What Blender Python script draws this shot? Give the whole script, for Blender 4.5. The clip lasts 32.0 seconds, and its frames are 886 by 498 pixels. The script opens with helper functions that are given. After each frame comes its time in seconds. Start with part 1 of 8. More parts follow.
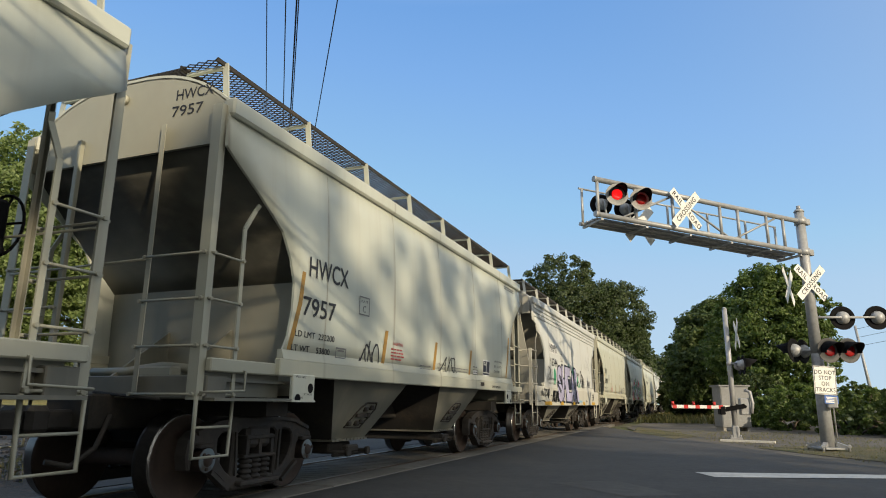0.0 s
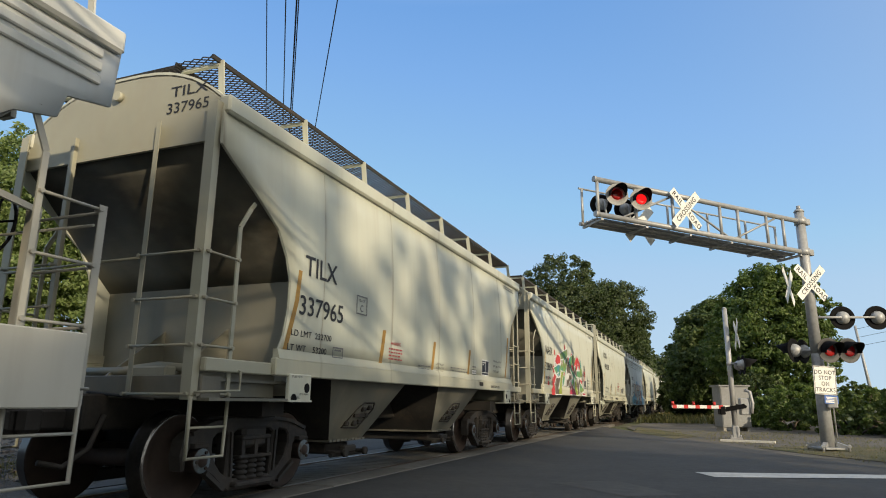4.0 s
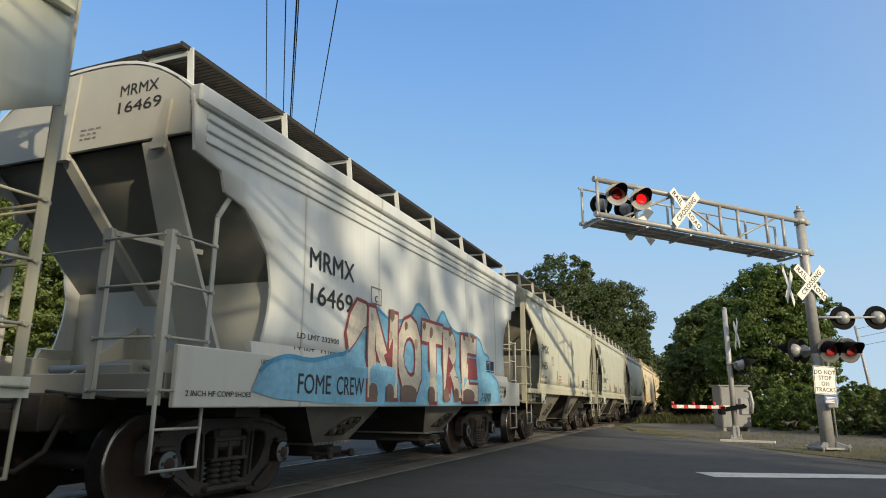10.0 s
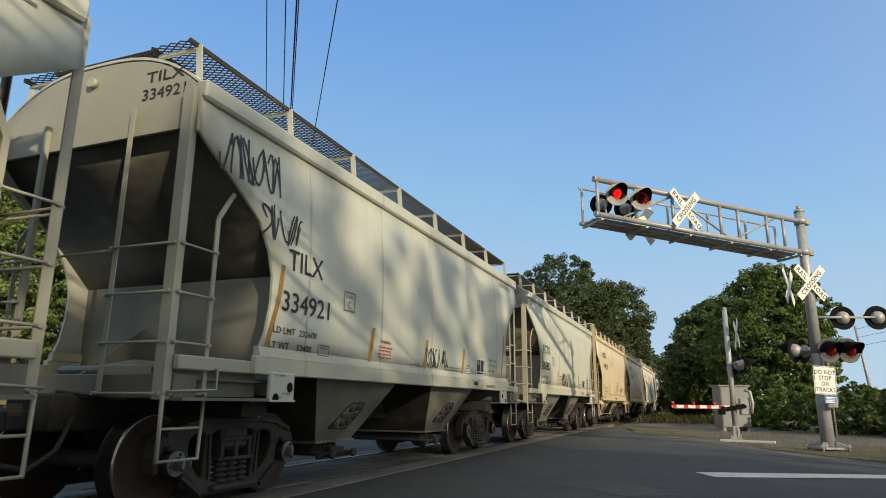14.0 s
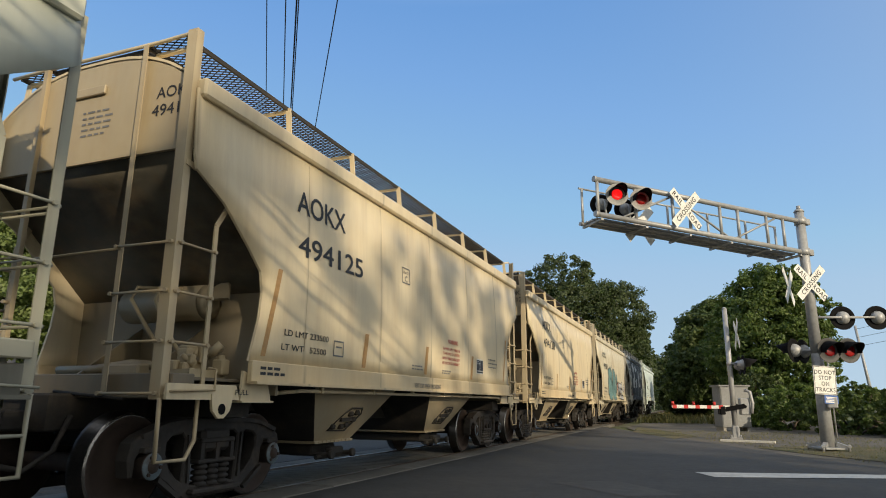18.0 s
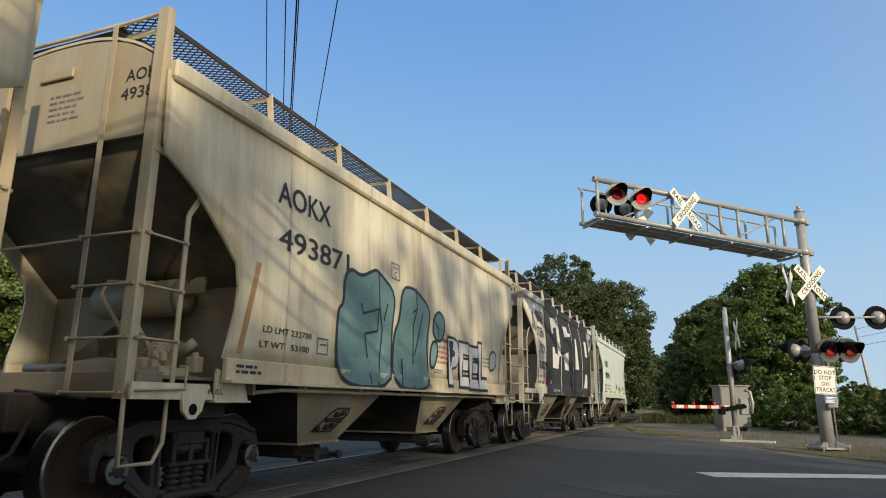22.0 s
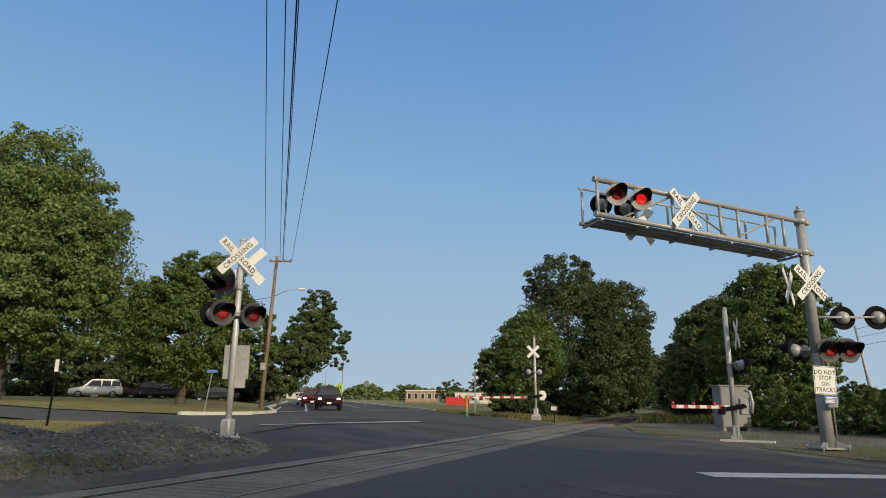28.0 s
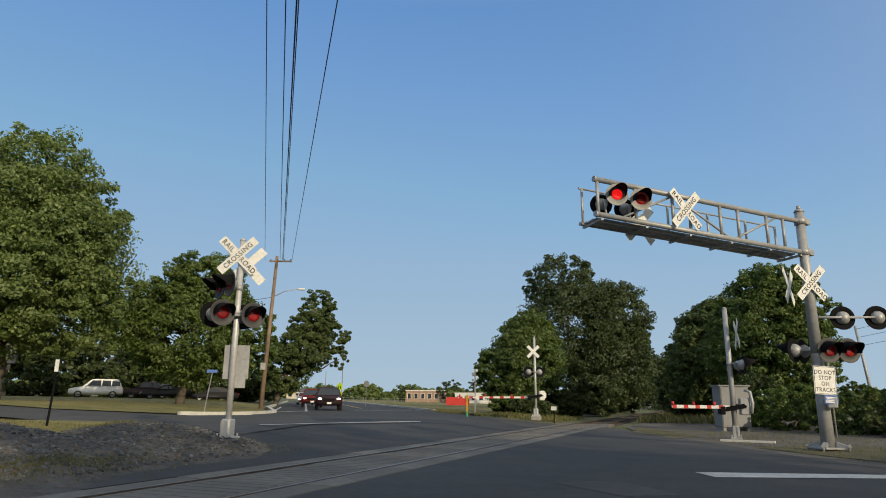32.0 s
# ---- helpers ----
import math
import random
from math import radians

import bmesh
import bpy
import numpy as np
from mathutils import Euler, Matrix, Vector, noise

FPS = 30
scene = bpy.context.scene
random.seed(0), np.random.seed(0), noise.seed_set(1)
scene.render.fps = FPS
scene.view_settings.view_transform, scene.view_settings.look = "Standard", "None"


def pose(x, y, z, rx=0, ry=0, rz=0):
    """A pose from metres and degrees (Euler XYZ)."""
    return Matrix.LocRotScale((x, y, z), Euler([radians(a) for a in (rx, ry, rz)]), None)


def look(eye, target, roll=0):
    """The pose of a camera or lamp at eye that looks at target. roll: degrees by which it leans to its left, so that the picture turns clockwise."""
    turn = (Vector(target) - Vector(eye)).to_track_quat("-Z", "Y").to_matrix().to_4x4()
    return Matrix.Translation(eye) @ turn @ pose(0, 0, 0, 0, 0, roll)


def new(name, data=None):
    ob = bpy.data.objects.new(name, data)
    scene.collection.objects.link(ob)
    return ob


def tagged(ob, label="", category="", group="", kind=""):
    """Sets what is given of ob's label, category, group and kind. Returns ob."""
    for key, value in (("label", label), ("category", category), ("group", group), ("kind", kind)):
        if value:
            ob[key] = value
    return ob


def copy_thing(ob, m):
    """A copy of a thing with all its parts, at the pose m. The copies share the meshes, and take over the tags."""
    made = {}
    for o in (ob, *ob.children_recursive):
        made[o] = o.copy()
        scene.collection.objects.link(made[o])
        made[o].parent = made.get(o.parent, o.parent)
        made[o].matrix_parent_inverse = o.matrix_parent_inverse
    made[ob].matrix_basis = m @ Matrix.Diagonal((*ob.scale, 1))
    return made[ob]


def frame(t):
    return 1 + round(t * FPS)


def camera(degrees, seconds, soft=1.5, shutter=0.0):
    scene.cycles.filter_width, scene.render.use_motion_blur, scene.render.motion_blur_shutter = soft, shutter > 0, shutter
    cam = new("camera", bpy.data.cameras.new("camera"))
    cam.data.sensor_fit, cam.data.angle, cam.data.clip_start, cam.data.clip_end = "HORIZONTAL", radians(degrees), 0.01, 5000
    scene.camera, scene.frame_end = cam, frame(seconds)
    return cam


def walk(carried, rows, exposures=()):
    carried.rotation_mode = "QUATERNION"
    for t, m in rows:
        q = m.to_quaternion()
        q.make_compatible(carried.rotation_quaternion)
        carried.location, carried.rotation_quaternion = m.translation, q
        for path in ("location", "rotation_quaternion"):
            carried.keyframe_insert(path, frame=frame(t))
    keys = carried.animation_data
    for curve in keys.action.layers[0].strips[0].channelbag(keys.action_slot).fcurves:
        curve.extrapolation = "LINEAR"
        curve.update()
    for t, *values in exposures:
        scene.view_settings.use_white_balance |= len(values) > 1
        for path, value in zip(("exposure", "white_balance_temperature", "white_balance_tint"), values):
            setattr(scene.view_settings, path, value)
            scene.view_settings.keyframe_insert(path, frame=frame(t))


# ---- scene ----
# The track runs along +Y; the train comes towards -Y. The road crosses it at a skew.
EYE = pose(0, 0, 1.05, 103.435, -0.397, 21.337)
cam = camera(69.05, 32.0, soft=1.0, shutter=0.03)
walk(cam, [(0, EYE), (32, EYE)], exposures=[(0, 0.08), (6, 0.08), (13, 0.0), (20, -0.05), (22.5, 0.0), (24, 0.25), (25.5, 0.32), (26.6, 0.2), (27.5, -0.25), (28, -0.32), (32, -0.32)])

# ---------------------------------------------------------------- light
SUN = Vector((0.80, -0.60, 0.317)).normalized()
world = bpy.data.worlds.new("sky")
scene.world = world
world.use_nodes = True
wn = world.node_tree.nodes
sky = wn.new("ShaderNodeTexSky")
sky.sky_type = "NISHITA"
sky.sun_disc = False
sky.sun_elevation = math.asin(SUN.z)
sky.sun_rotation = math.atan2(SUN.x, SUN.y)
sky.air_density, sky.dust_density, sky.ozone_density = 1.0, 0.5, 2.5
sky.altitude = 1500
haze = wn.new("ShaderNodeMix")            # summer haze: no part of the sky outshines the milky horizon
haze.data_type, haze.blend_type = "RGBA", "DARKEN"
haze.inputs[0].default_value = 1.0
haze.inputs[7].default_value = (1.95, 2.62, 3.20, 1)
world.node_tree.links.new(sky.outputs[0], haze.inputs[6])
def sky_link(a, b):
    world.node_tree.links.new(a, b)


# summer haze, from the milky horizon to the blue overhead
where = wn.new("ShaderNodeTexCoord")
axes = wn.new("ShaderNodeSeparateXYZ")
sky_link(where.outputs["Generated"], axes.inputs[0])
air = wn.new("ShaderNodeValToRGB")
for e, (p, c) in zip([air.color_ramp.elements[0], air.color_ramp.elements[1]] + [air.color_ramp.elements.new(q) for q in (0.26, 0.56)],
                     ((0.02, (0.445, 0.585, 0.705)), (1.0, (0.10, 0.22, 0.50)), (0.26, (0.262, 0.462, 0.73)), (0.56, (0.140, 0.325, 0.67)))):
    e.position, e.color = p, (*c, 1)
sky_link(axes.outputs[2], air.inputs[0])
lift = wn.new("ShaderNodeVectorMath")
lift.operation = "SCALE"
lift.inputs["Scale"].default_value = 4.75
sky_link(air.outputs[0], lift.inputs[0])
veil = wn.new("ShaderNodeMix")
veil.data_type = "RGBA"
veil.inputs[0].default_value = 0.74
sky_link(haze.outputs[2], veil.inputs[6])
sky_link(lift.outputs[0], veil.inputs[7])
# the bright warm haze round the low sun
near_sun = wn.new("ShaderNodeVectorMath")
near_sun.operation = "DOT_PRODUCT"
near_sun.inputs[1].default_value = SUN
sky_link(where.outputs["Generated"], near_sun.inputs[0])
spread_sun = wn.new("ShaderNodeMapRange")
spread_sun.interpolation_type = "SMOOTHSTEP"
spread_sun.inputs["From Min"].default_value, spread_sun.inputs["From Max"].default_value = -0.48, 1.0
spread_sun.inputs["To Max"].default_value = 0.9
sky_link(near_sun.outputs["Value"], spread_sun.inputs["Value"])
glare = wn.new("ShaderNodeMix")
glare.data_type = "RGBA"
glare.inputs[7].default_value = (3.2, 3.1, 2.8, 1)
sky_link(spread_sun.outputs[0], glare.inputs[0])
sky_link(veil.outputs[2], glare.inputs[6])
sky_link(glare.outputs[2], wn["Background"].inputs[0])
wn["Background"].inputs[1].default_value = 0.24
sun = new("sun", bpy.data.lights.new("sun", "SUN"))
sun.data.energy, sun.data.angle, sun.data.color = 4.1, radians(0.55), (1.0, 0.84, 0.60)
sun.matrix_world = look(SUN * 100, (0, 0, 0))

# ---------------------------------------------------------------- materials
def ramp(nt, fac, stops):
    n = nt.nodes.new("ShaderNodeValToRGB")
    el = n.color_ramp.elements
    while len(el) < len(stops):
        el.new(0.5)
    for e, (p, c) in zip(el, stops):
        e.position, e.color = p, (*c, 1)
    nt.links.new(fac, n.inputs[0])
    return n.outputs[0]


def noise_tex(nt, scale, detail=4, rough=0.55, vec=None, stretch=None):
    n = nt.nodes.new("ShaderNodeTexNoise")
    n.inputs["Scale"].default_value, n.inputs["Detail"].default_value, n.inputs["Roughness"].default_value = scale, detail, rough
    if vec is None:
        vec = nt.nodes.new("ShaderNodeTexCoord").outputs["Object"]
    if stretch:
        m = nt.nodes.new("ShaderNodeMapping")
        m.inputs["Scale"].default_value = stretch
        nt.links.new(vec, m.inputs[0])
        vec = m.outputs[0]
    nt.links.new(vec, n.inputs["Vector"])
    return n.outputs["Fac"]


def mix(nt, fac, a, b, mode="MIX"):
    n = nt.nodes.new("ShaderNodeMix")
    n.data_type, n.blend_type = "RGBA", mode
    for sock, v in ((n.inputs[0], fac), (n.inputs[6], a), (n.inputs[7], b)):
        if isinstance(v, (int, float)):
            sock.default_value = v
        elif isinstance(v, tuple):
            sock.default_value = (*v, 1)
        else:
            nt.links.new(v, sock)
    return n.outputs[2]


def base(name):
    m = bpy.data.materials.new(name)
    m.use_nodes = True
    return m, m.node_tree, m.node_tree.nodes["Principled BSDF"]


def bump(nt, bsdf, height, strength, dist=0.02):
    b = nt.nodes.new("ShaderNodeBump")
    b.inputs["Strength"].default_value, b.inputs["Distance"].default_value = strength, dist
    nt.links.new(height, b.inputs["Height"])
    nt.links.new(b.outputs[0], bsdf.inputs["Normal"])


def plain(name, col, rough=0.6, metal=0.0, var=0.25, scale=6.0, bumps=0.15, dist=0.01, stain=None):
    """A surface with grain and patches; stain is the colour of its dirt."""
    m, nt, b = base(name)
    big, fine = noise_tex(nt, scale * 0.25, 3), noise_tex(nt, scale * 4, 5)
    lo, hi = tuple(c * (1 - var) for c in col), tuple(min(1, c * (1 + var)) for c in col)
    c1 = ramp(nt, big, [(0.3, lo), (0.7, hi)])
    c2 = ramp(nt, fine, [(0.35, (0.82, 0.82, 0.82)), (0.65, (1, 1, 1))])
    c = mix(nt, 1.0, c1, c2, "MULTIPLY")
    if stain:
        st = noise_tex(nt, scale * 0.6, 6, 0.7)
        k = ramp(nt, st, [(0.52, (0, 0, 0)), (0.72, (1, 1, 1))])
        c = mix(nt, k, c, stain)
    nt.links.new(c, b.inputs["Base Color"])
    b.inputs["Roughness"].default_value, b.inputs["Metallic"].default_value = rough, metal
    if bumps:
        bump(nt, b, fine, bumps, dist)
    return m


def car_paint():
    """Railcar paint: the object's own colour, with run-down dirt, chalking and rust specks."""
    m, nt, b = base("railcar_paint")
    info = nt.nodes.new("ShaderNodeObjectInfo")
    streak = noise_tex(nt, 1.0, 5, 0.6, stretch=(2.0, 5.0, 0.35))
    patch = noise_tex(nt, 0.8, 4)
    fine = noise_tex(nt, 40, 4)
    c = mix(nt, ramp(nt, patch, [(0.3, (0, 0, 0)), (0.75, (0.35, 0.35, 0.35))]), info.outputs["Color"], (0.52, 0.50, 0.42))
    c = mix(nt, ramp(nt, streak, [(0.50, (0, 0, 0)), (0.85, (0.32, 0.32, 0.32))]), c, (0.33, 0.29, 0.22))
    # dirt runs down the plate seams, which stand 1.925 m apart
    place = nt.nodes.new("ShaderNodeSeparateXYZ")
    nt.links.new(nt.nodes.new("ShaderNodeTexCoord").outputs["Object"], place.inputs[0])
    shift = nt.nodes.new("ShaderNodeMath")
    shift.operation = "ADD"
    shift.inputs[1].default_value = 0.025
    nt.links.new(place.outputs[1], shift.inputs[0])
    seam = nt.nodes.new("ShaderNodeMath")
    seam.operation = "PINGPONG"
    seam.inputs[1].default_value = 0.9625
    nt.links.new(shift.outputs[0], seam.inputs[0])
    line = ramp(nt, seam.outputs[0], [(0.0, (0.75, 0.75, 0.75)), (0.022, (0.3, 0.3, 0.3)), (0.045, (0, 0, 0))])
    worn = ramp(nt, noise_tex(nt, 0.9, 4, 0.6, stretch=(1.0, 2.0, 0.8)), [(0.42, (0, 0, 0)), (0.62, (0.8, 0.8, 0.8))])
    c = mix(nt, mix(nt, 1.0, line, worn, "MULTIPLY"), c, (0.20, 0.175, 0.13))
    # long rust runs on the neglected cars: the colour's alpha tells how much of the paint is sound
    sick = nt.nodes.new("ShaderNodeMath")
    sick.operation = "SUBTRACT"
    sick.inputs[0].default_value = 1.0
    nt.links.new(info.outputs["Alpha"], sick.inputs[1])
    runs = ramp(nt, noise_tex(nt, 1.0, 7, 0.7, stretch=(2.5, 3.2, 0.45)), [(0.44, (0, 0, 0)), (0.66, (0.75, 0.75, 0.75))])
    c = mix(nt, mix(nt, 1.0, runs, sick.outputs[0], "MULTIPLY"), c, (0.33, 0.20, 0.085))
    rust = noise_tex(nt, 5.5, 8, 0.75)
    c = mix(nt, ramp(nt, rust, [(0.69, (0, 0, 0)), (0.76, (0.7, 0.7, 0.7))]), c, (0.20, 0.10, 0.045))
    nt.links.new(c, b.inputs["Base Color"])
    r = ramp(nt, patch, [(0.3, (0.42, 0.42, 0.42)), (0.7, (0.62, 0.62, 0.62))])
    nt.links.new(r, b.inputs["Roughness"])
    bump(nt, b, patch, 0.12, 0.03)
    return m


def leaf_mat(name, dark, light, trans=0.38):
    m, nt, b = base(name)
    geo = nt.nodes.new("ShaderNodeNewGeometry")
    c = ramp(nt, geo.outputs["Random Per Island"], [(0.0, dark), (0.6, tuple((d + l) / 2 for d, l in zip(dark, light))), (1.0, light)])
    big = noise_tex(nt, 0.35, 2)
    c = mix(nt, 1.0, c, ramp(nt, big, [(0.3, (0.75, 0.8, 0.7)), (0.7, (1.1, 1.05, 1.0))]), "MULTIPLY")
    nt.links.new(c, b.inputs["Base Color"])
    b.inputs["Roughness"].default_value = 0.55
    t = nt.nodes.new("ShaderNodeBsdfTranslucent")
    nt.links.new(mix(nt, 1.0, c, (1.0, 1.15, 0.55), "MULTIPLY"), t.inputs["Color"])
    s = nt.nodes.new("ShaderNodeMixShader")
    s.inputs[0].default_value = trans
    nt.links.new(b.outputs[0], s.inputs[1])
    nt.links.new(t.outputs[0], s.inputs[2])
    nt.links.new(s.outputs[0], nt.nodes["Material Output"].inputs[0])
    return m


def glow(name, col, power):
    m, nt, b = base(name)
    b.inputs["Base Color"].default_value = (*col, 1)
    b.inputs["Emission Color"].default_value = (*col, 1)
    b.inputs["Emission Strength"].default_value = power
    b.inputs["Roughness"].default_value = 0.25
    return m


def asphalt_mat(name, col):
    m, nt, b = base(name)
    big, mid, fine = noise_tex(nt, 0.12, 4), noise_tex(nt, 0.9, 6, 0.65), noise_tex(nt, 90, 3)
    lo, hi = tuple(c * 0.72 for c in col), tuple(c * 1.35 for c in col)
    c = ramp(nt, big, [(0.3, lo), (0.7, hi)])
    c = mix(nt, ramp(nt, mid, [(0.42, (0, 0, 0)), (0.72, (0.55, 0.55, 0.55))]), c, tuple(x * 0.45 for x in col))
    c = mix(nt, 1.0, c, ramp(nt, fine, [(0.3, (0.7, 0.7, 0.7)), (0.7, (1.25, 1.25, 1.22))]), "MULTIPLY")
    worn = noise_tex(nt, 6, 6, 0.75)
    c = mix(nt, 1.0, c, ramp(nt, worn, [(0.32, (0.68, 0.68, 0.68)), (0.52, (1.0, 1.0, 1.0)), (0.72, (1.45, 1.43, 1.38))]), "MULTIPLY")
    crack = nt.nodes.new("ShaderNodeTexVoronoi")
    crack.feature = "DISTANCE_TO_EDGE"
    crack.inputs["Scale"].default_value = 0.33
    warp = nt.nodes.new("ShaderNodeTexCoord")
    wob = nt.nodes.new("ShaderNodeTexNoise")
    wob.inputs["Scale"].default_value = 2.2
    add = nt.nodes.new("ShaderNodeVectorMath")
    nt.links.new(warp.outputs["Object"], wob.inputs["Vector"])
    nt.links.new(warp.outputs["Object"], add.inputs[0])
    nt.links.new(wob.outputs["Color"], add.inputs[1])
    nt.links.new(add.outputs[0], crack.inputs["Vector"])
    c = mix(nt, ramp(nt, crack.outputs["Distance"], [(0.0, (0.45, 0.45, 0.45)), (0.005, (0, 0, 0))]), c, (0.015, 0.015, 0.015))
    nt.links.new(c, b.inputs["Base Color"])
    b.inputs["Roughness"].default_value = 0.82
    bump(nt, b, fine, 0.35, 0.006)
    return m


def ground_mat():
    m, nt, b = base("verge_ground")
    big, mid, fine = noise_tex(nt, 0.10, 4), noise_tex(nt, 0.7, 5, 0.65), noise_tex(nt, 25, 4)
    grass = ramp(nt, mid, [(0.3, (0.055, 0.085, 0.022)), (0.55, (0.11, 0.12, 0.035)), (0.75, (0.22, 0.18, 0.07))])
    dirt = ramp(nt, mid, [(0.3, (0.13, 0.105, 0.075)), (0.7, (0.22, 0.19, 0.14))])
    c = mix(nt, ramp(nt, big, [(0.50, (0, 0, 0)), (0.62, (1, 1, 1))]), grass, dirt)
    c = mix(nt, 1.0, c, ramp(nt, fine, [(0.3, (0.6, 0.6, 0.6)), (0.7, (1.2, 1.2, 1.2))]), "MULTIPLY")
    nt.links.new(c, b.inputs["Base Color"])
    b.inputs["Roughness"].default_value = 0.95
    bump(nt, b, fine, 0.8, 0.03)
    return m


PAINT = car_paint()
GALV = plain("galvanised_steel", (0.40, 0.405, 0.405), 0.5, 0.3, 0.15, 3, 0.1, stain=(0.27, 0.26, 0.24))
STEEL = plain("dark_running_gear", (0.029, 0.026, 0.023), 0.75, 0.0, 0.4, 5, 0.3, stain=(0.06, 0.045, 0.033))
UNDER = plain("grimy_underframe", (0.030, 0.027, 0.023), 0.85, 0.0, 0.35, 4, 0.2, stain=(0.06, 0.045, 0.032))
WHEEL = plain("rusty_wheel_steel", (0.040, 0.026, 0.019), 0.8, 0.0, 0.35, 4, 0.2)
TREAD = plain("worn_tread", (0.085, 0.082, 0.08), 0.30, 0.9, 0.15, 8, 0.05)
RIM = plain("polished_rim", (0.32, 0.31, 0.30), 0.22, 0.95, 0.08, 8, 0.05)
CAP = plain("blue_grey_bearing_cap", (0.16, 0.21, 0.24), 0.65, 0.0, 0.25, 8, 0.1, stain=(0.08, 0.07, 0.06))
RAILM = plain("rail_steel", (0.22, 0.17, 0.13), 0.4, 0.8, 0.2, 8, 0.05)
BLACK = plain("black_paint", (0.009, 0.009, 0.010), 0.85, 0.0, 0.3, 5, 0.05)
BLACK.node_tree.nodes["Principled BSDF"].inputs["Specular IOR Level"].default_value = 0.12
WHITE = plain("white_sign_face", (0.78, 0.78, 0.74), 0.4, 0.0, 0.06, 4, 0.03, stain=(0.62, 0.60, 0.54))
INK = plain("black_lettering", (0.022, 0.022, 0.024), 0.6, 0.0, 0.3, 9, 0.0)
GREYINK = plain("faded_lettering", (0.16, 0.16, 0.16), 0.6, 0.0, 0.3, 9, 0.0)
REDINK = plain("red_lettering", (0.42, 0.05, 0.05), 0.6, 0.0, 0.2, 9, 0.0)
CONC = plain("weathered_concrete", (0.34, 0.32, 0.28), 0.85, 0.0, 0.22, 3, 0.4, stain=(0.22, 0.20, 0.17))
PANEL = plain("crossing_panel_concrete", (0.155, 0.145, 0.125), 0.85, 0.0, 0.3, 2, 0.5, stain=(0.10, 0.09, 0.075))
LINE = plain("worn_road_paint", (0.60, 0.59, 0.55), 0.7, 0.0, 0.15, 3, 0.2, stain=(0.30, 0.29, 0.27))
ASPH = asphalt_mat("road_asphalt", (0.041, 0.040, 0.038))
ASPH2 = asphalt_mat("old_pale_asphalt", (0.062, 0.059, 0.055))
GROUND = ground_mat()
GRAVEL = plain("grey_ballast", (0.10, 0.097, 0.09), 0.9, 0.0, 0.45, 9, 0.9, 0.05, stain=(0.21, 0.15, 0.10))
WOODM = plain("weathered_pole_wood", (0.23, 0.165, 0.11), 0.85, 0.0, 0.3, 6, 0.4)
BARK = plain("bark", (0.10, 0.08, 0.06), 0.9, 0.0, 0.35, 6, 0.8, 0.03)
TIE = plain("creosoted_tie", (0.07, 0.055, 0.042), 0.9, 0.0, 0.3, 6, 0.5)
YELLOW = plain("yellow_reflective", (0.62, 0.36, 0.03), 0.5, 0.0, 0.15, 6, 0.0, stain=(0.40, 0.24, 0.04))
OCHRE = plain("ochre_stripe", (0.38, 0.22, 0.045), 0.6, 0.0, 0.2, 6, 0.0)
RED = plain("red_paint", (0.55, 0.035, 0.03), 0.45, 0.0, 0.15, 6, 0.0)
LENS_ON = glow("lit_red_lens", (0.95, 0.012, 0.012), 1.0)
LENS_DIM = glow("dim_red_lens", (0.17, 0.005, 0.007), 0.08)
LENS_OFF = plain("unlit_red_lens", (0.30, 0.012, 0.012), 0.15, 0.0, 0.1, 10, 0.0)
BLUE = plain("blue_sign_face", (0.03, 0.12, 0.42), 0.45, 0.0, 0.1, 6, 0.0)

# ---------------------------------------------------------------- mesh helpers
def link_mesh(name, bm):
    me = bpy.data.meshes.new(name)
    bm.normal_update()
    bm.to_mesh(me)
    bm.free()
    return me


def part(name, bm, material, parent=None, label="", smooth=False, color=None, at=None):
    """One mesh object under a thing or under a part."""
    me = link_mesh(name, bm) if isinstance(bm, bmesh.types.BMesh) else bm
    if not me.materials:
        for m in (material if isinstance(material, (list, tuple)) else [material]):
            me.materials.append(m)
    if smooth:
        me.shade_smooth()
    ob = new(name, me)
    if parent:
        ob.parent = parent
    if label:
        ob["label"] = label
    if color:
        ob.color = (*color, 1)
    if at is not None:
        ob.matrix_basis = at
    return ob


def thing(name, m, label, category, group="", kind=""):
    ob = new(name)
    ob.empty_display_size = 0.3
    ob.matrix_basis = m
    return tagged(ob, label, category, group, kind)


def box(bm, c, s, rot=None, bev=0.0, idx=0):
    m = Matrix.Translation(c) @ (rot.to_4x4() if rot else Matrix()) @ Matrix.Diagonal((*s, 1))
    vs = bmesh.ops.create_cube(bm, size=1, matrix=m)["verts"]
    fs = {f for v in vs for f in v.link_faces}
    if bev:
        es = {e for v in vs for e in v.link_edges}
        fs = set(bmesh.ops.bevel(bm, geom=list(es), offset=bev, segments=1, affect="EDGES")["faces"]) | {f for f in fs if f.is_valid}
    for f in fs:
        if f.is_valid:
            f.material_index = idx
    return vs


def frame_to(p, q):
    d = Vector(q) - Vector(p)
    return d.length, Matrix.Translation((Vector(p) + Vector(q)) / 2) @ d.to_track_quat("Z", "Y").to_matrix().to_4x4()


def rod(bm, p, q, r, n=8, r2=None, idx=0):
    ln, m = frame_to(p, q)
    vs = bmesh.ops.create_cone(bm, cap_ends=True, segments=n, radius1=r, radius2=r if r2 is None else r2, depth=ln, matrix=m)["verts"]
    for f in {f for v in vs for f in v.link_faces}:
        f.material_index = idx
        f.smooth = len(f.verts) == 4
    return vs


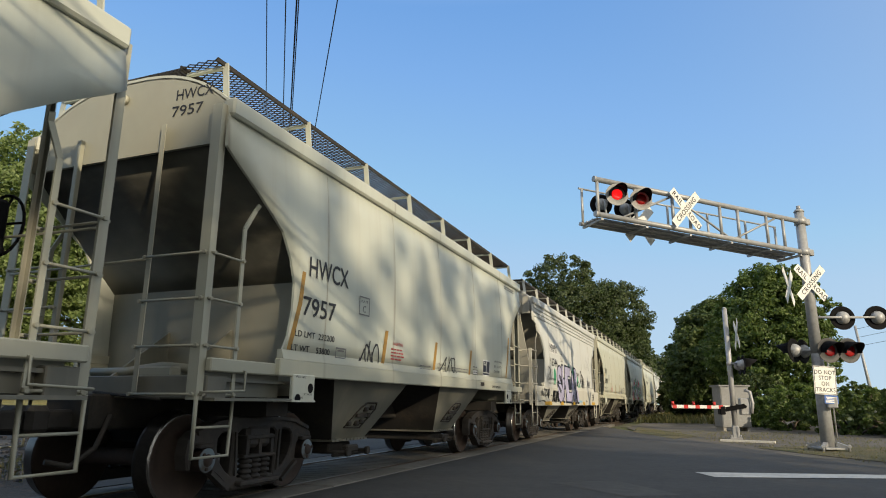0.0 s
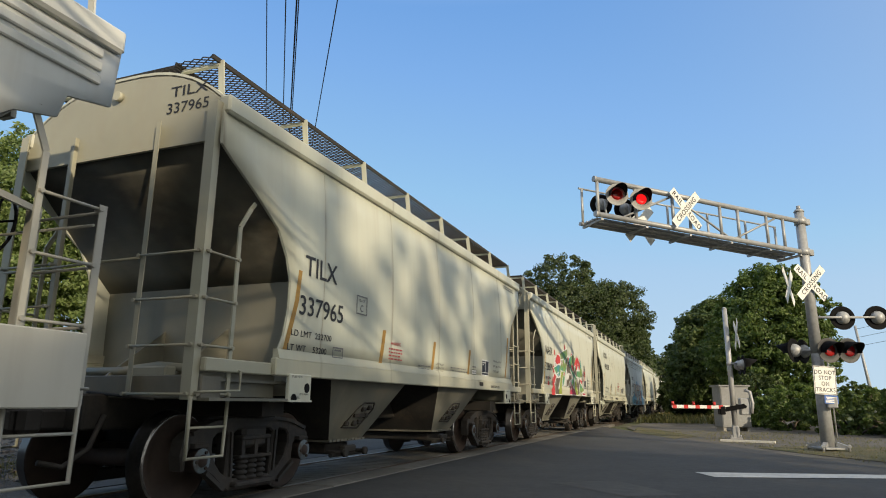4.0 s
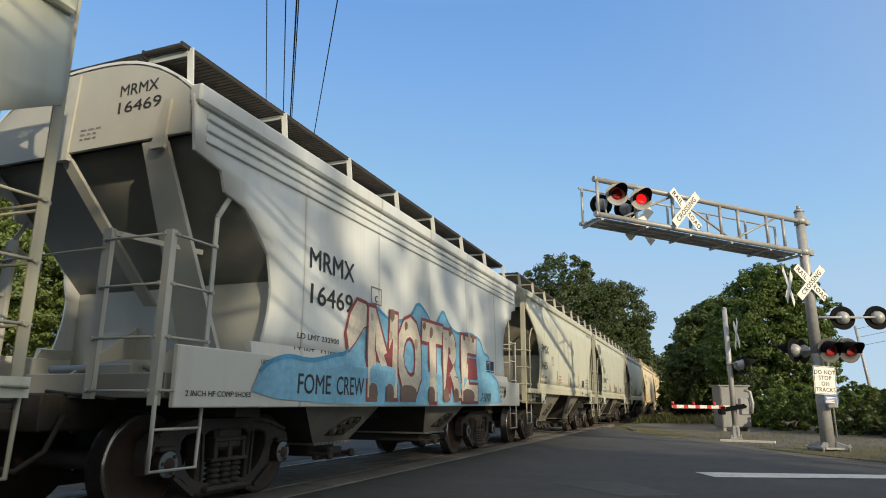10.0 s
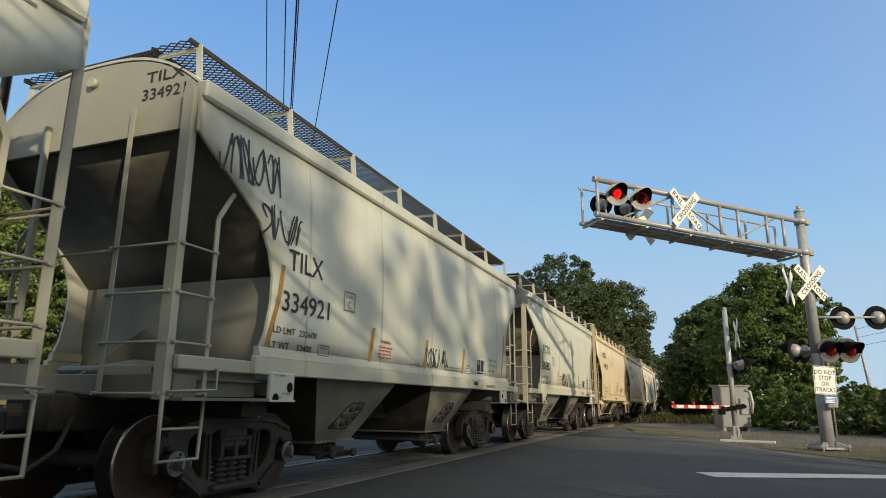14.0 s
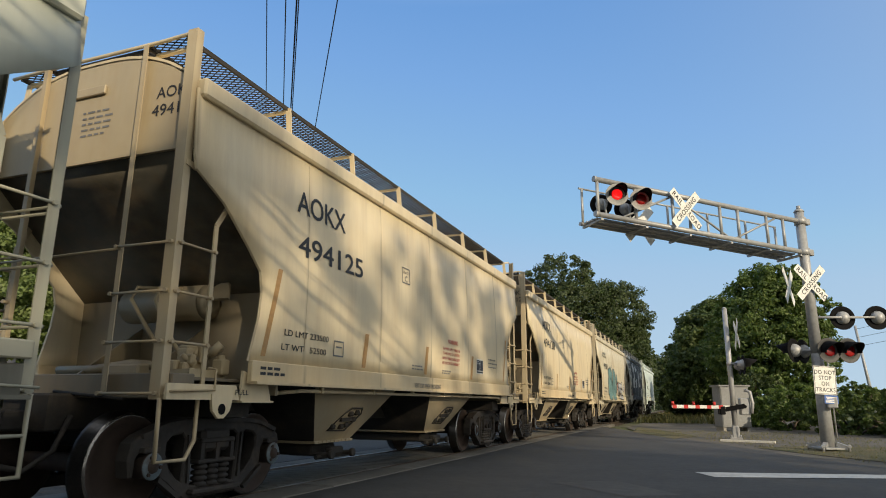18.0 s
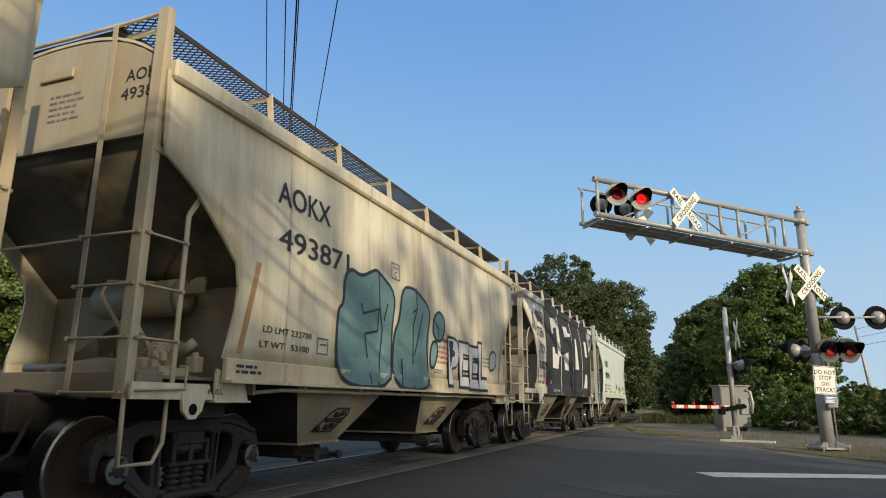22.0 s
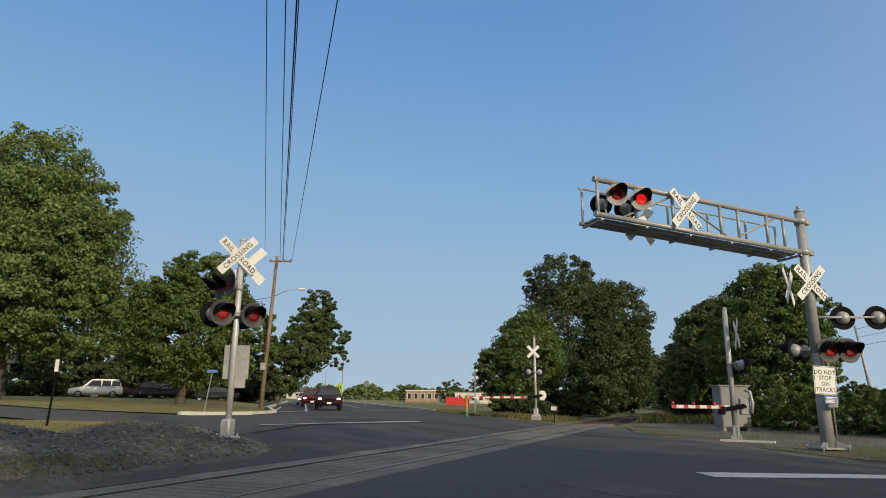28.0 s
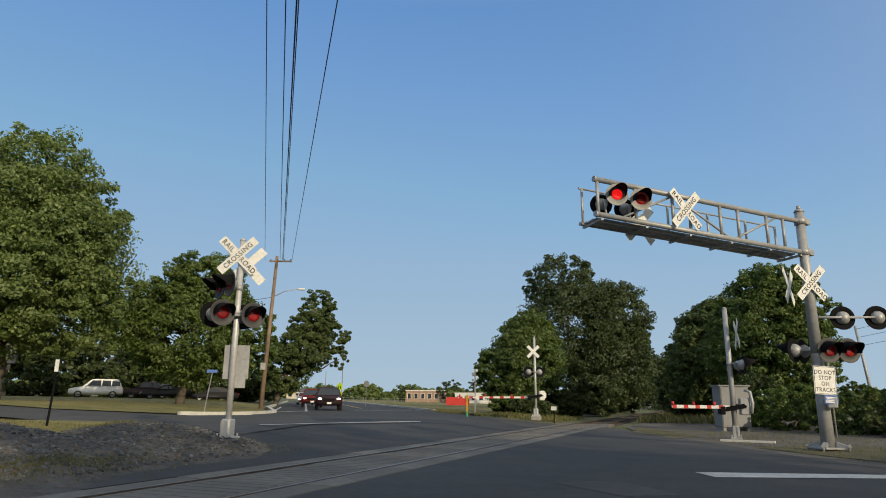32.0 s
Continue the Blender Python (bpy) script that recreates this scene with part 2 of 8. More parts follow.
def bar(bm, p, q, w, d, idx=0, up=(0, 0, 1)):
    """A beam w wide (level) and d deep from p to q."""
    a, b2 = Vector(p), Vector(q)
    y = (b2 - a).normalized()
    u = Vector(up)
    if abs(y.dot(u)) > 0.98:
        u = Vector((0, 1, 0))
    x = y.cross(u).normalized()
    z = x.cross(y)
    rot = Matrix((x, y, z)).transposed()
    return box(bm, (a + b2) / 2, (w, (b2 - a).length, d), rot, idx=idx)


def slab(bm, pts, off, idx=0):
    """A flat polygon given thickness by the vector off."""
    off = Vector(off)
    a = [bm.verts.new(p) for p in pts]
    b = [bm.verts.new(Vector(p) + off) for p in pts]
    fs = [bm.faces.new(a), bm.faces.new(b[::-1])]
    n = len(a)
    for i in range(n):
        fs.append(bm.faces.new((a[i], b[i], b[(i + 1) % n], a[(i + 1) % n])))
    for f in fs:
        f.material_index = idx
    bmesh.ops.recalc_face_normals(bm, faces=fs)
    return fs


def pipe(bm, pts, r, n=6, idx=0):
    """One continuous tube through the points."""
    pts = [Vector(p) for p in pts]
    closed = (pts[0] - pts[-1]).length < 1e-6
    if closed:
        pts = pts[:-1]
    m, rings, up = len(pts), [], None
    for k, p in enumerate(pts):
        a = pts[(k - 1) % m] if (closed or k > 0) else p
        b = pts[(k + 1) % m] if (closed or k < m - 1) else p
        d = (b - a).normalized()
        if up is None:
            up = d.orthogonal().normalized()
        up = (up - d * up.dot(d)).normalized()
        v = d.cross(up)
        rings.append([bm.verts.new(p + up * (r * math.cos(6.2832 * j / n)) + v * (r * math.sin(6.2832 * j / n))) for j in range(n)])
    fs = []
    for k in range(m if closed else m - 1):
        p, q = rings[k], rings[(k + 1) % m]
        for j in range(n):
            f = bm.faces.new((p[j], p[(j + 1) % n], q[(j + 1) % n], q[j]))
            f.smooth = True
            fs.append(f)
    if not closed:
        fs += [bm.faces.new(rings[0][::-1]), bm.faces.new(rings[-1])]
    for f in fs:
        f.material_index = idx


def BM():
    return bmesh.new()


GLYPHS = {}


def letters(text, size=1.0, squeeze=1.0, fat=0.0, align="LEFT", spacing=1.0):
    """Flat points and faces of a word in the built-in font."""
    key = (text, squeeze, fat, align, spacing)
    if key not in GLYPHS:
        cu = bpy.data.curves.new("word", "FONT")
        cu.body, cu.align_x, cu.space_character, cu.offset = text, align, spacing, fat
        cu.resolution_u = 3
        ob = new("word", cu)
        bpy.context.view_layer.update()
        me = ob.to_mesh()
        GLYPHS[key] = ([(v.co.x * squeeze, v.co.y) for v in me.vertices], [tuple(p.vertices) for p in me.polygons])
        ob.to_mesh_clear()
        bpy.data.objects.remove(ob)
        bpy.data.curves.remove(cu)
    v, f = GLYPHS[key]
    return [(x * size, y * size) for x, y in v], f


def word(name, text, size, place, material, parent, label="", **kw):
    v, f = letters(text, size, **kw)
    me = bpy.data.meshes.new(name)
    me.from_pydata([place(x, y) for x, y in v], [], f)
    me.materials.append(material)
    return part(name, me, material, parent, label)


def lathe(bm, prof, n=20, m=Matrix(), idx=None):
    """Turn a profile of (along, radius) about the local Y axis."""
    rings = []
    for a, r in prof:
        rings.append([bm.verts.new(m @ Vector((r * math.cos(6.2832 * k / n), a, r * math.sin(6.2832 * k / n)))) for k in range(n)] if r > 1e-4 else [bm.verts.new(m @ Vector((0, a, 0)))])
    for j, (p, q) in enumerate(zip(rings, rings[1:])):
        for k in range(n):
            k2 = (k + 1) % n
            if len(p) == 1 and len(q) == 1:
                continue
            if len(p) == 1:
                f = bm.faces.new((p[0], q[k], q[k2]))
            elif len(q) == 1:
                f = bm.faces.new((p[k], q[0], p[k2]))
            else:
                f = bm.faces.new((p[k], q[k], q[k2], p[k2]))
            f.smooth = True
            if idx:
                f.material_index = idx[j]

# ---------------------------------------------------------------- ground, roads, track
ROAD_R, ROAD_F = Vector((0.838, 0.545)), Vector((-0.545, 0.838))   # across and along the road
TRACK = -5.75                                                       # the track's centre line
RAIL = 0.7525


def wu(w, u):
    return ROAD_R.x * w + ROAD_F.x * u, ROAD_R.y * w + ROAD_F.y * u


def step(v):
    v = min(max(v, 0.0), 1.0)
    return v * v * (3 - 2 * v)


def gz(x, y):
    """Height of the land: level on this side of the track, rising gently beyond it."""
    d = -7.5 - x
    if d <= 0:
        return 0.0
    w = ROAD_R.x * x + ROAD_R.y * y
    return 0.3 * step(d / 5) + max(0, d - 5) * 0.013 + 0.055 * min(max(-5 - w, 0), 7.5) * step(d / 10)


def sheet(name, xs, ys, fz, material, skirt=0.0, label="", kind="structure", category="ground", keep=None):
    """A grid over xs and ys, at the height fz(x, y)."""
    nx, ny = len(xs), len(ys)
    v = [(x, y, fz(x, y)) for y in ys for x in xs]
    f = [(j * nx + i, j * nx + i + 1, (j + 1) * nx + i + 1, (j + 1) * nx + i) for j in range(ny - 1) for i in range(nx - 1)
         if keep is None or keep((xs[i] + xs[i + 1]) / 2, (ys[j] + ys[j + 1]) / 2)]
    me = bpy.data.meshes.new(name)
    me.from_pydata(v, [], f)
    me.materials.append(material)
    me.shade_smooth()
    return tagged(new(name, me), label, category, kind=kind)


def spread(far, near, n):
    """Coordinates that lie close together near the crossing and wide apart far off."""
    a = np.linspace(-1, 1, n)
    return [float(np.sign(k) * (near * abs(k) + (far - near) * abs(k) ** 5)) for k in a]


sheet("ground", [x - 8 for x in spread(2200, 60, 121)], [y + 25 for y in spread(2200, 70, 121)],
      lambda x, y: gz(x, y) - 0.05 - (0.16 if -7.4 < x < -4.1 else 0.0), GROUND, label="dry patchy grass and dirt verge beside the tracks")


def strip(name, ws, us, material, label, lift=0.0, category="road", kind="structure"):
    """A road surface in road coordinates; us is a function of w that gives the row of u."""
    cols = [us(w) for w in ws]
    n = len(cols[0])
    v = []
    for w, col in zip(ws, cols):
        for u in col:
            x, y = wu(w, u)
            v.append((x, y, gz(x, y) + lift))
    f = [(i * n + j, (i + 1) * n + j, (i + 1) * n + j + 1, i * n + j + 1) for i in range(len(ws) - 1) for j in range(n - 1)]
    m = len(v)
    rim = [i * n for i in range(len(ws))] + [(len(ws) - 1) * n + j for j in range(1, n)] + [i * n + n - 1 for i in range(len(ws) - 2, -1, -1)] + [j for j in range(n - 2, 0, -1)]
    v += [(v[i][0], v[i][1], v[i][2] - 0.16) for i in rim]
    f += [(rim[k], m + k, m + (k + 1) % len(rim), rim[(k + 1) % len(rim)]) for k in range(len(rim))]
    me = bpy.data.meshes.new(name)
    me.from_pydata(v, [], f)
    me.materials.append(material)
    me.validate()
    return tagged(new(name, me), label, category, kind=kind)


def near_u(w):
    end = (0.838 * w - (TRACK + 1.32)) / 0.545
    return [end - 90 * (k / 16) ** 2 for k in range(16, -1, -1)]


def far_u(w):
    start = (0.838 * w - (TRACK - 1.32)) / 0.545
    return [start + 900 * (k / 40) ** 3 for k in range(41)]


strip("road_near", [-6 + k * 16 / 16 for k in range(17)], near_u, ASPH, "dark worn asphalt road up to the crossing")
strip("road_far", [-2.6 + k * 12.6 / 14 for k in range(15)], far_u, ASPH, "dark asphalt road leading away past the crossing")
# widening of the road along the track
strip("road_apron", [10.0, 11.3, 12.6, 13.8], lambda w: [(0.838 * w - (TRACK + 1.32)) / 0.545 - (13.9 - w) * 3.2 * (1 - k / 6) for k in range(7)], ASPH2, "pale old asphalt apron at the crossing's edge")
strip("road_apron_far", [10.0, 11.3, 12.8], lambda w: [(0.838 * w - (TRACK - 1.32)) / 0.545 + (13.2 - w) * 3.0 * (k / 6) for k in range(7)], ASPH2, "pale old asphalt apron beyond the rails")


def flat(name, pts, material, label, lift, category="road", cuts=3):
    """A level polygon laid over the land."""
    bm = BM()
    f = bm.faces.new([bm.verts.new((x, y, 0)) for x, y in pts])
    bmesh.ops.triangulate(bm, faces=[f])
    for _ in range(cuts):
        bmesh.ops.subdivide_edges(bm, edges=[e for e in bm.edges if e.calc_length() > 1.2], cuts=1)
        bmesh.ops.triangulate(bm, faces=[f for f in bm.faces if len(f.verts) > 3])
    for v in bm.verts:
        v.co.z = gz(v.co.x, v.co.y) + lift
    bmesh.ops.recalc_face_normals(bm, faces=bm.faces)
    for f in bm.faces:
        if f.normal.z < 0:
            f.normal_flip()
    ob = part(name, bm, material)
    return tagged(ob, label, category, kind="structure")


flat("side_street", [(-10.9, 13.9), (-14.6, 13.9), (-19.2, 12.9), (-26, 10.8), (-48, 3.0), (-52, 9.0), (-30, 15.2), (-23.4, 18.4), (-21.6, 23.0), (-20.6, 26.2), (-19.5, 30.0), (-12.6, 20.3)],
     ASPH2, "grey asphalt side street joining the road", 0.012)


def mark(name, pts, label, lift=0.008, material=LINE):
    return flat(name, pts, material, label, lift, "road marking", 2)


def quad_wu(w0, u0, w1, u1, half):
    a, b = Vector(wu(w0, u0)), Vector(wu(w1, u1))
    n = (b - a).normalized()
    n = Vector((-n.y, n.x)) * half
    return [tuple(a - n), tuple(b - n), tuple(b + n), tuple(a + n)]


mark("stop_line", [(-0.19, 11.5), (0.10, 10.85), (2.48, 11.75), (5.2, 12.8), (5.0, 13.35), (2.56, 12.35)], "worn white stop line before the crossing")
mark("stop_line_far", [(-12.92, 17.35), (-11.0, 25.7), (-11.2, 26.0), (-13.15, 17.6)], "thin white stop line beyond the rails", 0.03)
mark("edge_line", quad_wu(-1.9, 37.5, -2.1, 60, 0.07), "white edge line")
mark("lane_line", quad_wu(0.05, 43.5, -0.3, 250, 0.09), "white lane line between the lanes")
mark("cross_line", quad_wu(-2.3, 38.6, 0.0, 43.6, 0.16), "white stop bar at the side street", 0.03)
mark("cross_line_far", quad_wu(3.6, 50.5, 9.4, 55.0, 0.16), "white line across the lane")
mark("median_line", quad_wu(4.9, 60, 4.7, 260, 0.10), "pale centre line", material=YELLOW)
mark("tar_patch", [(-2.0, 9.2), (-0.9, 8.2), (-0.3, 8.6), (-1.2, 9.8)], "pale patch on the road", 0.004, ASPH2)

# kerbs: real steps
def kerb(name, pts, label, wide=0.22, high=0.14, material=None):
    bm = BM()
    for (x0, y0), (x1, y1) in zip(pts, pts[1:]):
        n = max(1, int(math.hypot(x1 - x0, y1 - y0) / 3))
        for k in range(n):
            a, b = k / n, (k + 1) / n - 0.004
            p = (x0 + (x1 - x0) * a, y0 + (y1 - y0) * a)
            q = (x0 + (x1 - x0) * b, y0 + (y1 - y0) * b)
            bar(bm, (*p, gz(*p) + high / 2 - 0.04), (*q, gz(*q) + high / 2 - 0.04), wide, high + 0.08)
    return tagged(part(name, bm, material or CONC), label, "kerb", kind="structure")


KERB = plain("pale_kerb", (0.62, 0.60, 0.54), 0.8, 0, 0.12, 3, 0.3, stain=(0.38, 0.36, 0.32))
kerb("kerb_corner", [(-22.0, 23.6), (-21.6, 25.6), (-21.4, 27.5), (-21.6, 29.0), (-22.6, 31.6), (-31.9, 43.6), (-75, 109)], "pale concrete kerb at the street corner", material=KERB)
kerb("kerb_right", [wu(10.3, 53.0), wu(10.1, 55), wu(10.1, 120), wu(10.1, 300)], "low concrete kerb beside the road", material=KERB)

# rails, ties and crossing panels
for side in (-1, 1):
    bm = BM()
    x = TRACK + side * RAIL
    for (w, z0, z1) in ((0.14, -0.175, -0.155), (0.02, -0.155, -0.03), (0.072, -0.035, 0.012)):
        box(bm, (x, 250, (z0 + z1) / 2), (w, 700, z1 - z0))
    tagged(part("rail", bm, RAILM), "worn steel running rail with a polished head", "rail", "rails of the track", "structure")
bed = flat("track_bed", [(TRACK - 1.9, -100), (TRACK + 1.9, -100), (TRACK + 1.9, 37), (TRACK + 2.4, 37), (TRACK + 2.4, 400), (TRACK - 2.4, 400), (TRACK - 2.4, 37), (TRACK - 1.9, 37)], GRAVEL, "grey ballast bed under the ties", -0.2, "track bed", 1)
for v in bed.data.vertices:
    v.co.z = -0.14 if v.co.y > 36.9 or v.co.y < 1 else -0.2
ties = BM()
rng = random.Random(5)
for k in range(210):
    y = 37.2 + k * 0.52
    box(ties, (TRACK + rng.uniform(-0.04, 0.04), y, -0.17), (2.5, 0.22, 0.14), Matrix.Rotation(rng.uniform(-0.02, 0.02), 3, "Z"))
tagged(part("railway_ties", ties, TIE), "dark creosoted wooden ties in the ballast", "ties", kind="stuff")
crossing = thing("level_crossing", Matrix.Translation((TRACK, 0, 0)), "weathered concrete grade crossing panels between the rails", "level crossing", kind="structure")
mid_me, out_me = BM(), BM()
box(mid_me, (0, 0, -0.0875), (1.30, 2.42, 0.18), bev=0.012)
for k in range(9):
    box(mid_me, (0, -1.0 + 0.25 * k, 0.003), (1.18, 0.03, 0.006))
mid_me = link_mesh("crossing_panel", mid_me)
box(out_me, (0, 0, -0.0875), (0.50, 2.42, 0.18), bev=0.012)
out_me = link_mesh("crossing_panel", out_me)
for k in range(15):
    y = 0.3 + k * 2.44
    for me, x in ((mid_me, 0), (out_me, 1.04), (out_me, -1.04)):
        part("panel", me, PANEL, crossing, at=pose(x, y + 1.2, rng.uniform(-0.006, 0.004), 0, rng.uniform(-0.3, 0.3), 0))

# gravel banks with real stones
def bank_z(x, y):
    n = noise.noise((x * 0.35, y * 0.35, 0)) * 0.16 + noise.noise((x * 1.4, y * 1.4, 3)) * 0.05
    edge = step((-7.15 - x) / 1.5) * step((0.2 - (ROAD_R.x * x + ROAD_R.y * y)) / 1.6) * step((y - (-14)) / 6) * step((x * -0.33 + 9.0 - y + 1.0) / 2.0 + 0.4)
    # it ends at a strip of grass, and a heap of fresh stone lies on it
    edge *= max(step((x + 13.2 + 0.39 * (y - 10.3)) + 0.5), step(10.4 - y))
    heap = 0.42 * math.exp(-((x + 12.6) ** 2 / 2.6 + (y - 8.0) ** 2 / 1.3))
    return gz(x, y) - 0.06 + edge * (0.12 + n + heap)


sheet("gravel_bank", list(np.linspace(-26, -7.0, 90)), list(np.linspace(-12, 17.5, 110)), bank_z, GRAVEL, label="bank of grey ballast stones mixed with dirt", category="gravel")
def stone_mat():
    """Ballast: each stone has its own grey, some rusty."""
    m, nt, b = base("ballast_stone")
    geo = nt.nodes.new("ShaderNodeNewGeometry")
    c = ramp(nt, geo.outputs["Random Per Island"], [(0.0, (0.045, 0.049, 0.055)), (0.45, (0.098, 0.106, 0.116)), (0.75, (0.15, 0.155, 0.16)), (0.9, (0.13, 0.095, 0.07)), (1.0, (0.26, 0.27, 0.28))])
    c = mix(nt, 1.0, c, ramp(nt, noise_tex(nt, 30, 4), [(0.3, (0.7, 0.7, 0.7)), (0.7, (1.15, 1.15, 1.15))]), "MULTIPLY")
    nt.links.new(c, b.inputs["Base Color"])
    b.inputs["Roughness"].default_value = 0.9
    return m


STONE = stone_mat()


def scatter_stones(name, n, pick, fz, sizes, material, label, seed):
    r = np.random.RandomState(seed)
    base_v = np.array([(-1, -1, -0.6), (1, -0.8, -0.6), (0.9, 1, -0.6), (-0.9, 0.9, -0.6), (-0.6, -0.5, 0.6), (0.6, -0.7, 0.5), (0.7, 0.6, 0.7), (-0.5, 0.7, 0.5)])
    base_f = np.array([(0, 1, 5, 4), (1, 2, 6, 5), (2, 3, 7, 6), (3, 0, 4, 7), (4, 5, 6, 7)])
    vs, fs = [], []
    for k in range(n):
        x, y = pick(r)
        s = r.uniform(*sizes) * np.array([1, r.uniform(0.6, 1), r.uniform(0.5, 0.9)])
        a = r.uniform(0, 6.28)
        v = (base_v + r.uniform(-0.25, 0.25, (8, 3))) * s
        v = np.stack([v[:, 0] * math.cos(a) - v[:, 1] * math.sin(a) + x, v[:, 0] * math.sin(a) + v[:, 1] * math.cos(a) + y, v[:, 2] + fz(x, y) + s[2] * 0.3], 1)
        vs.append(v)
        fs.append(base_f + 8 * k)
    me = bpy.data.meshes.new(name)
    me.from_pydata(np.concatenate(vs).tolist(), [], np.concatenate(fs).tolist())
    me.materials.append(material)
    return tagged(new(name, me), label, "stones", kind="stuff")


def pick_bank(r):
    while True:
        x, y = r.uniform(-22, -7.6), r.uniform(-2, 15.5)
        if bank_z(x, y) > gz(x, y) + 0.03:
            return x, y


scatter_stones("ballast_stones", 17000, pick_bank, bank_z, (0.014, 0.044), STONE, "loose grey ballast stones on the bank", 3)
scatter_stones("track_ballast", 6000, lambda r: (TRACK + r.uniform(-2.3, 2.3), 36.5 + 45 * r.uniform(0, 1) ** 1.6), lambda x, y: -0.15, (0.02, 0.05), STONE, "crushed stone between the ties", 4)

# ---------------------------------------------------------------- covered hopper cars
PITCH, LONG = 12.86, 11.5
DARK = (0.06, 0.055, 0.05)
SIDE_TOP, SILL_TOP, SILL_LOW = 4.0, 1.56, 1.33
KINDS = {
    # the side sheet's end outline (z, y), its bulge, the sill's low edge, the roof walk
    "round": dict(edge=[(1.56, 1.06), (1.75, 1.14), (2.05, 1.19), (2.35, 1.19), (2.62, 1.10), (2.9, 0.93), (3.2, 0.50), (3.45, 0.10), (3.56, -0.05), (4.0, -0.02)], bulge=0.10, low=1.31, mesh=True, top=4.0, trucks=(1.34, 9.66), slope=((0.02, 3.70), (1.47, 2.40)), wall=3.64, rung=0.40, rail=0.62),
    "stepped": dict(edge=[(1.52, 1.15), (1.75, 1.22), (2.0, 1.27), (2.23, 1.28), (2.57, 1.20), (2.8, 1.0), (2.98, 0.78), (3.06, 0.46), (3.26, 0.40), (3.34, 0.02), (3.9, -0.04)], bulge=0.02, low=0.98, mesh=False, top=3.9, trucks=(1.35, 9.75), slope=((0.15, 3.56), (1.47, 2.32)), wall=3.53, rung=0.46, rail=0.66),
    "straight": dict(edge=[(1.44, 0.93), (1.6, 0.97), (1.9, 1.04), (2.15, 1.06), (2.37, 1.01), (2.58, 0.80), (2.94, 0.40), (3.17, -0.01), (3.3, -0.04), (4.0, -0.04)], bulge=0.035, low=1.21, mesh=True, top=4.0, trucks=(1.08, 10.2), slope=((0.02, 3.45), (1.47, 2.22)), wall=3.42, rung=0.41, rail=0.72),
    "angled": dict(edge=[(1.5, 1.06), (1.6, 1.13), (2.2, 1.34), (2.77, 1.35), (3.08, 0.92), (3.37, 0.56), (3.46, 0.52), (3.54, 0.45), (3.66, 0.0), (3.95, -0.02)], bulge=0.05, low=1.34, mesh=True, top=3.95, trucks=(1.13, 10.05), slope=((0.15, 3.71), (1.60, 2.55)), wall=3.68, rung=0.52, rail=0.68),
}


def side_x(kind, z):
    """Half width of the side sheet at height z."""
    b = KINDS[kind]["bulge"]
    t = (z - 2.35) / 1.65
    return 1.535 - b * t * t - (0.0 if b > 0.04 else 0.05 * max(0, t))


def mirrored(name, bm, mat, root, **kw):
    """The same part at both ends: the far one turned half round."""
    a = part(name, bm, mat, root, **kw)
    b = part(name, a.data, mat, root, at=Matrix.Translation((0, LONG, 0)) @ pose(0, 0, 0, 0, 0, 180), **kw)
    return a, b


def both_sides(name, bm, mat, root, **kw):
    a = part(name, bm, mat, root, **kw)
    b = part(name, a.data, mat, root, at=Matrix.Translation((0, LONG, 0)) @ pose(0, 0, 0, 0, 0, 180), **kw)
    return a, b


def reflected(me):
    """The same mesh seen in a mirror across the car."""
    q = me.copy()
    bm = BM()
    bm.from_mesh(q)
    for v in bm.verts:
        v.co.y = LONG - v.co.y
    bmesh.ops.reverse_faces(bm, faces=bm.faces)
    bm.to_mesh(q)
    bm.free()
    return q


def four_corners(name, bm, mat, root, **kw):
    """The same part at all four corners of the car."""
    a, b = mirrored(name, bm, mat, root, **kw)
    c, d = mirrored(name, reflected(a.data), mat, root, **kw)
    return a, b, c, d


SEAMS = {}


def side_sheet(kind):
    """One side, with its rounded cut-outs at the ends, welds and thickness."""
    e = KINDS[kind]["edge"]
    bm = BM()
    cols = 24
    rows = []
    for z, y0 in e:
        row = []
        for k in range(cols + 1):
            y = y0 + (LONG - 2 * y0) * k / cols
            row.append(bm.verts.new((side_x(kind, z), y, z)))
        rows.append(row)
    for a, b in zip(rows, rows[1:]):
        for k in range(cols):
            bm.faces.new((a[k], a[k + 1], b[k + 1], b[k]))
    ext = bmesh.ops.extrude_face_region(bm, geom=list(bm.faces))
    for v in ext["geom"]:
        if isinstance(v, bmesh.types.BMVert):
            v.co.x -= 0.03
    bmesh.ops.recalc_face_normals(bm, faces=bm.faces)
    for y in (1.9, 3.85, 5.75, 7.65, 9.6):
        pts = [z for z in np.linspace(1.60, KINDS[kind]["top"] - 0.12, 9)]
        seam = BM()
        pipe(seam, [(side_x(kind, z) - 0.006, y, z) for z in pts], 0.009, 6)
        SEAMS.setdefault(kind, []).append(link_mesh("weld_seam", seam))
    for f in bm.faces:
        f.smooth = len(f.verts) == 4 and f.calc_area() > 0.02
    return bm


def roof_z(x, top):
    return top + 0.06 + 0.52 * (1 - abs(x / 1.46) ** 2.7)


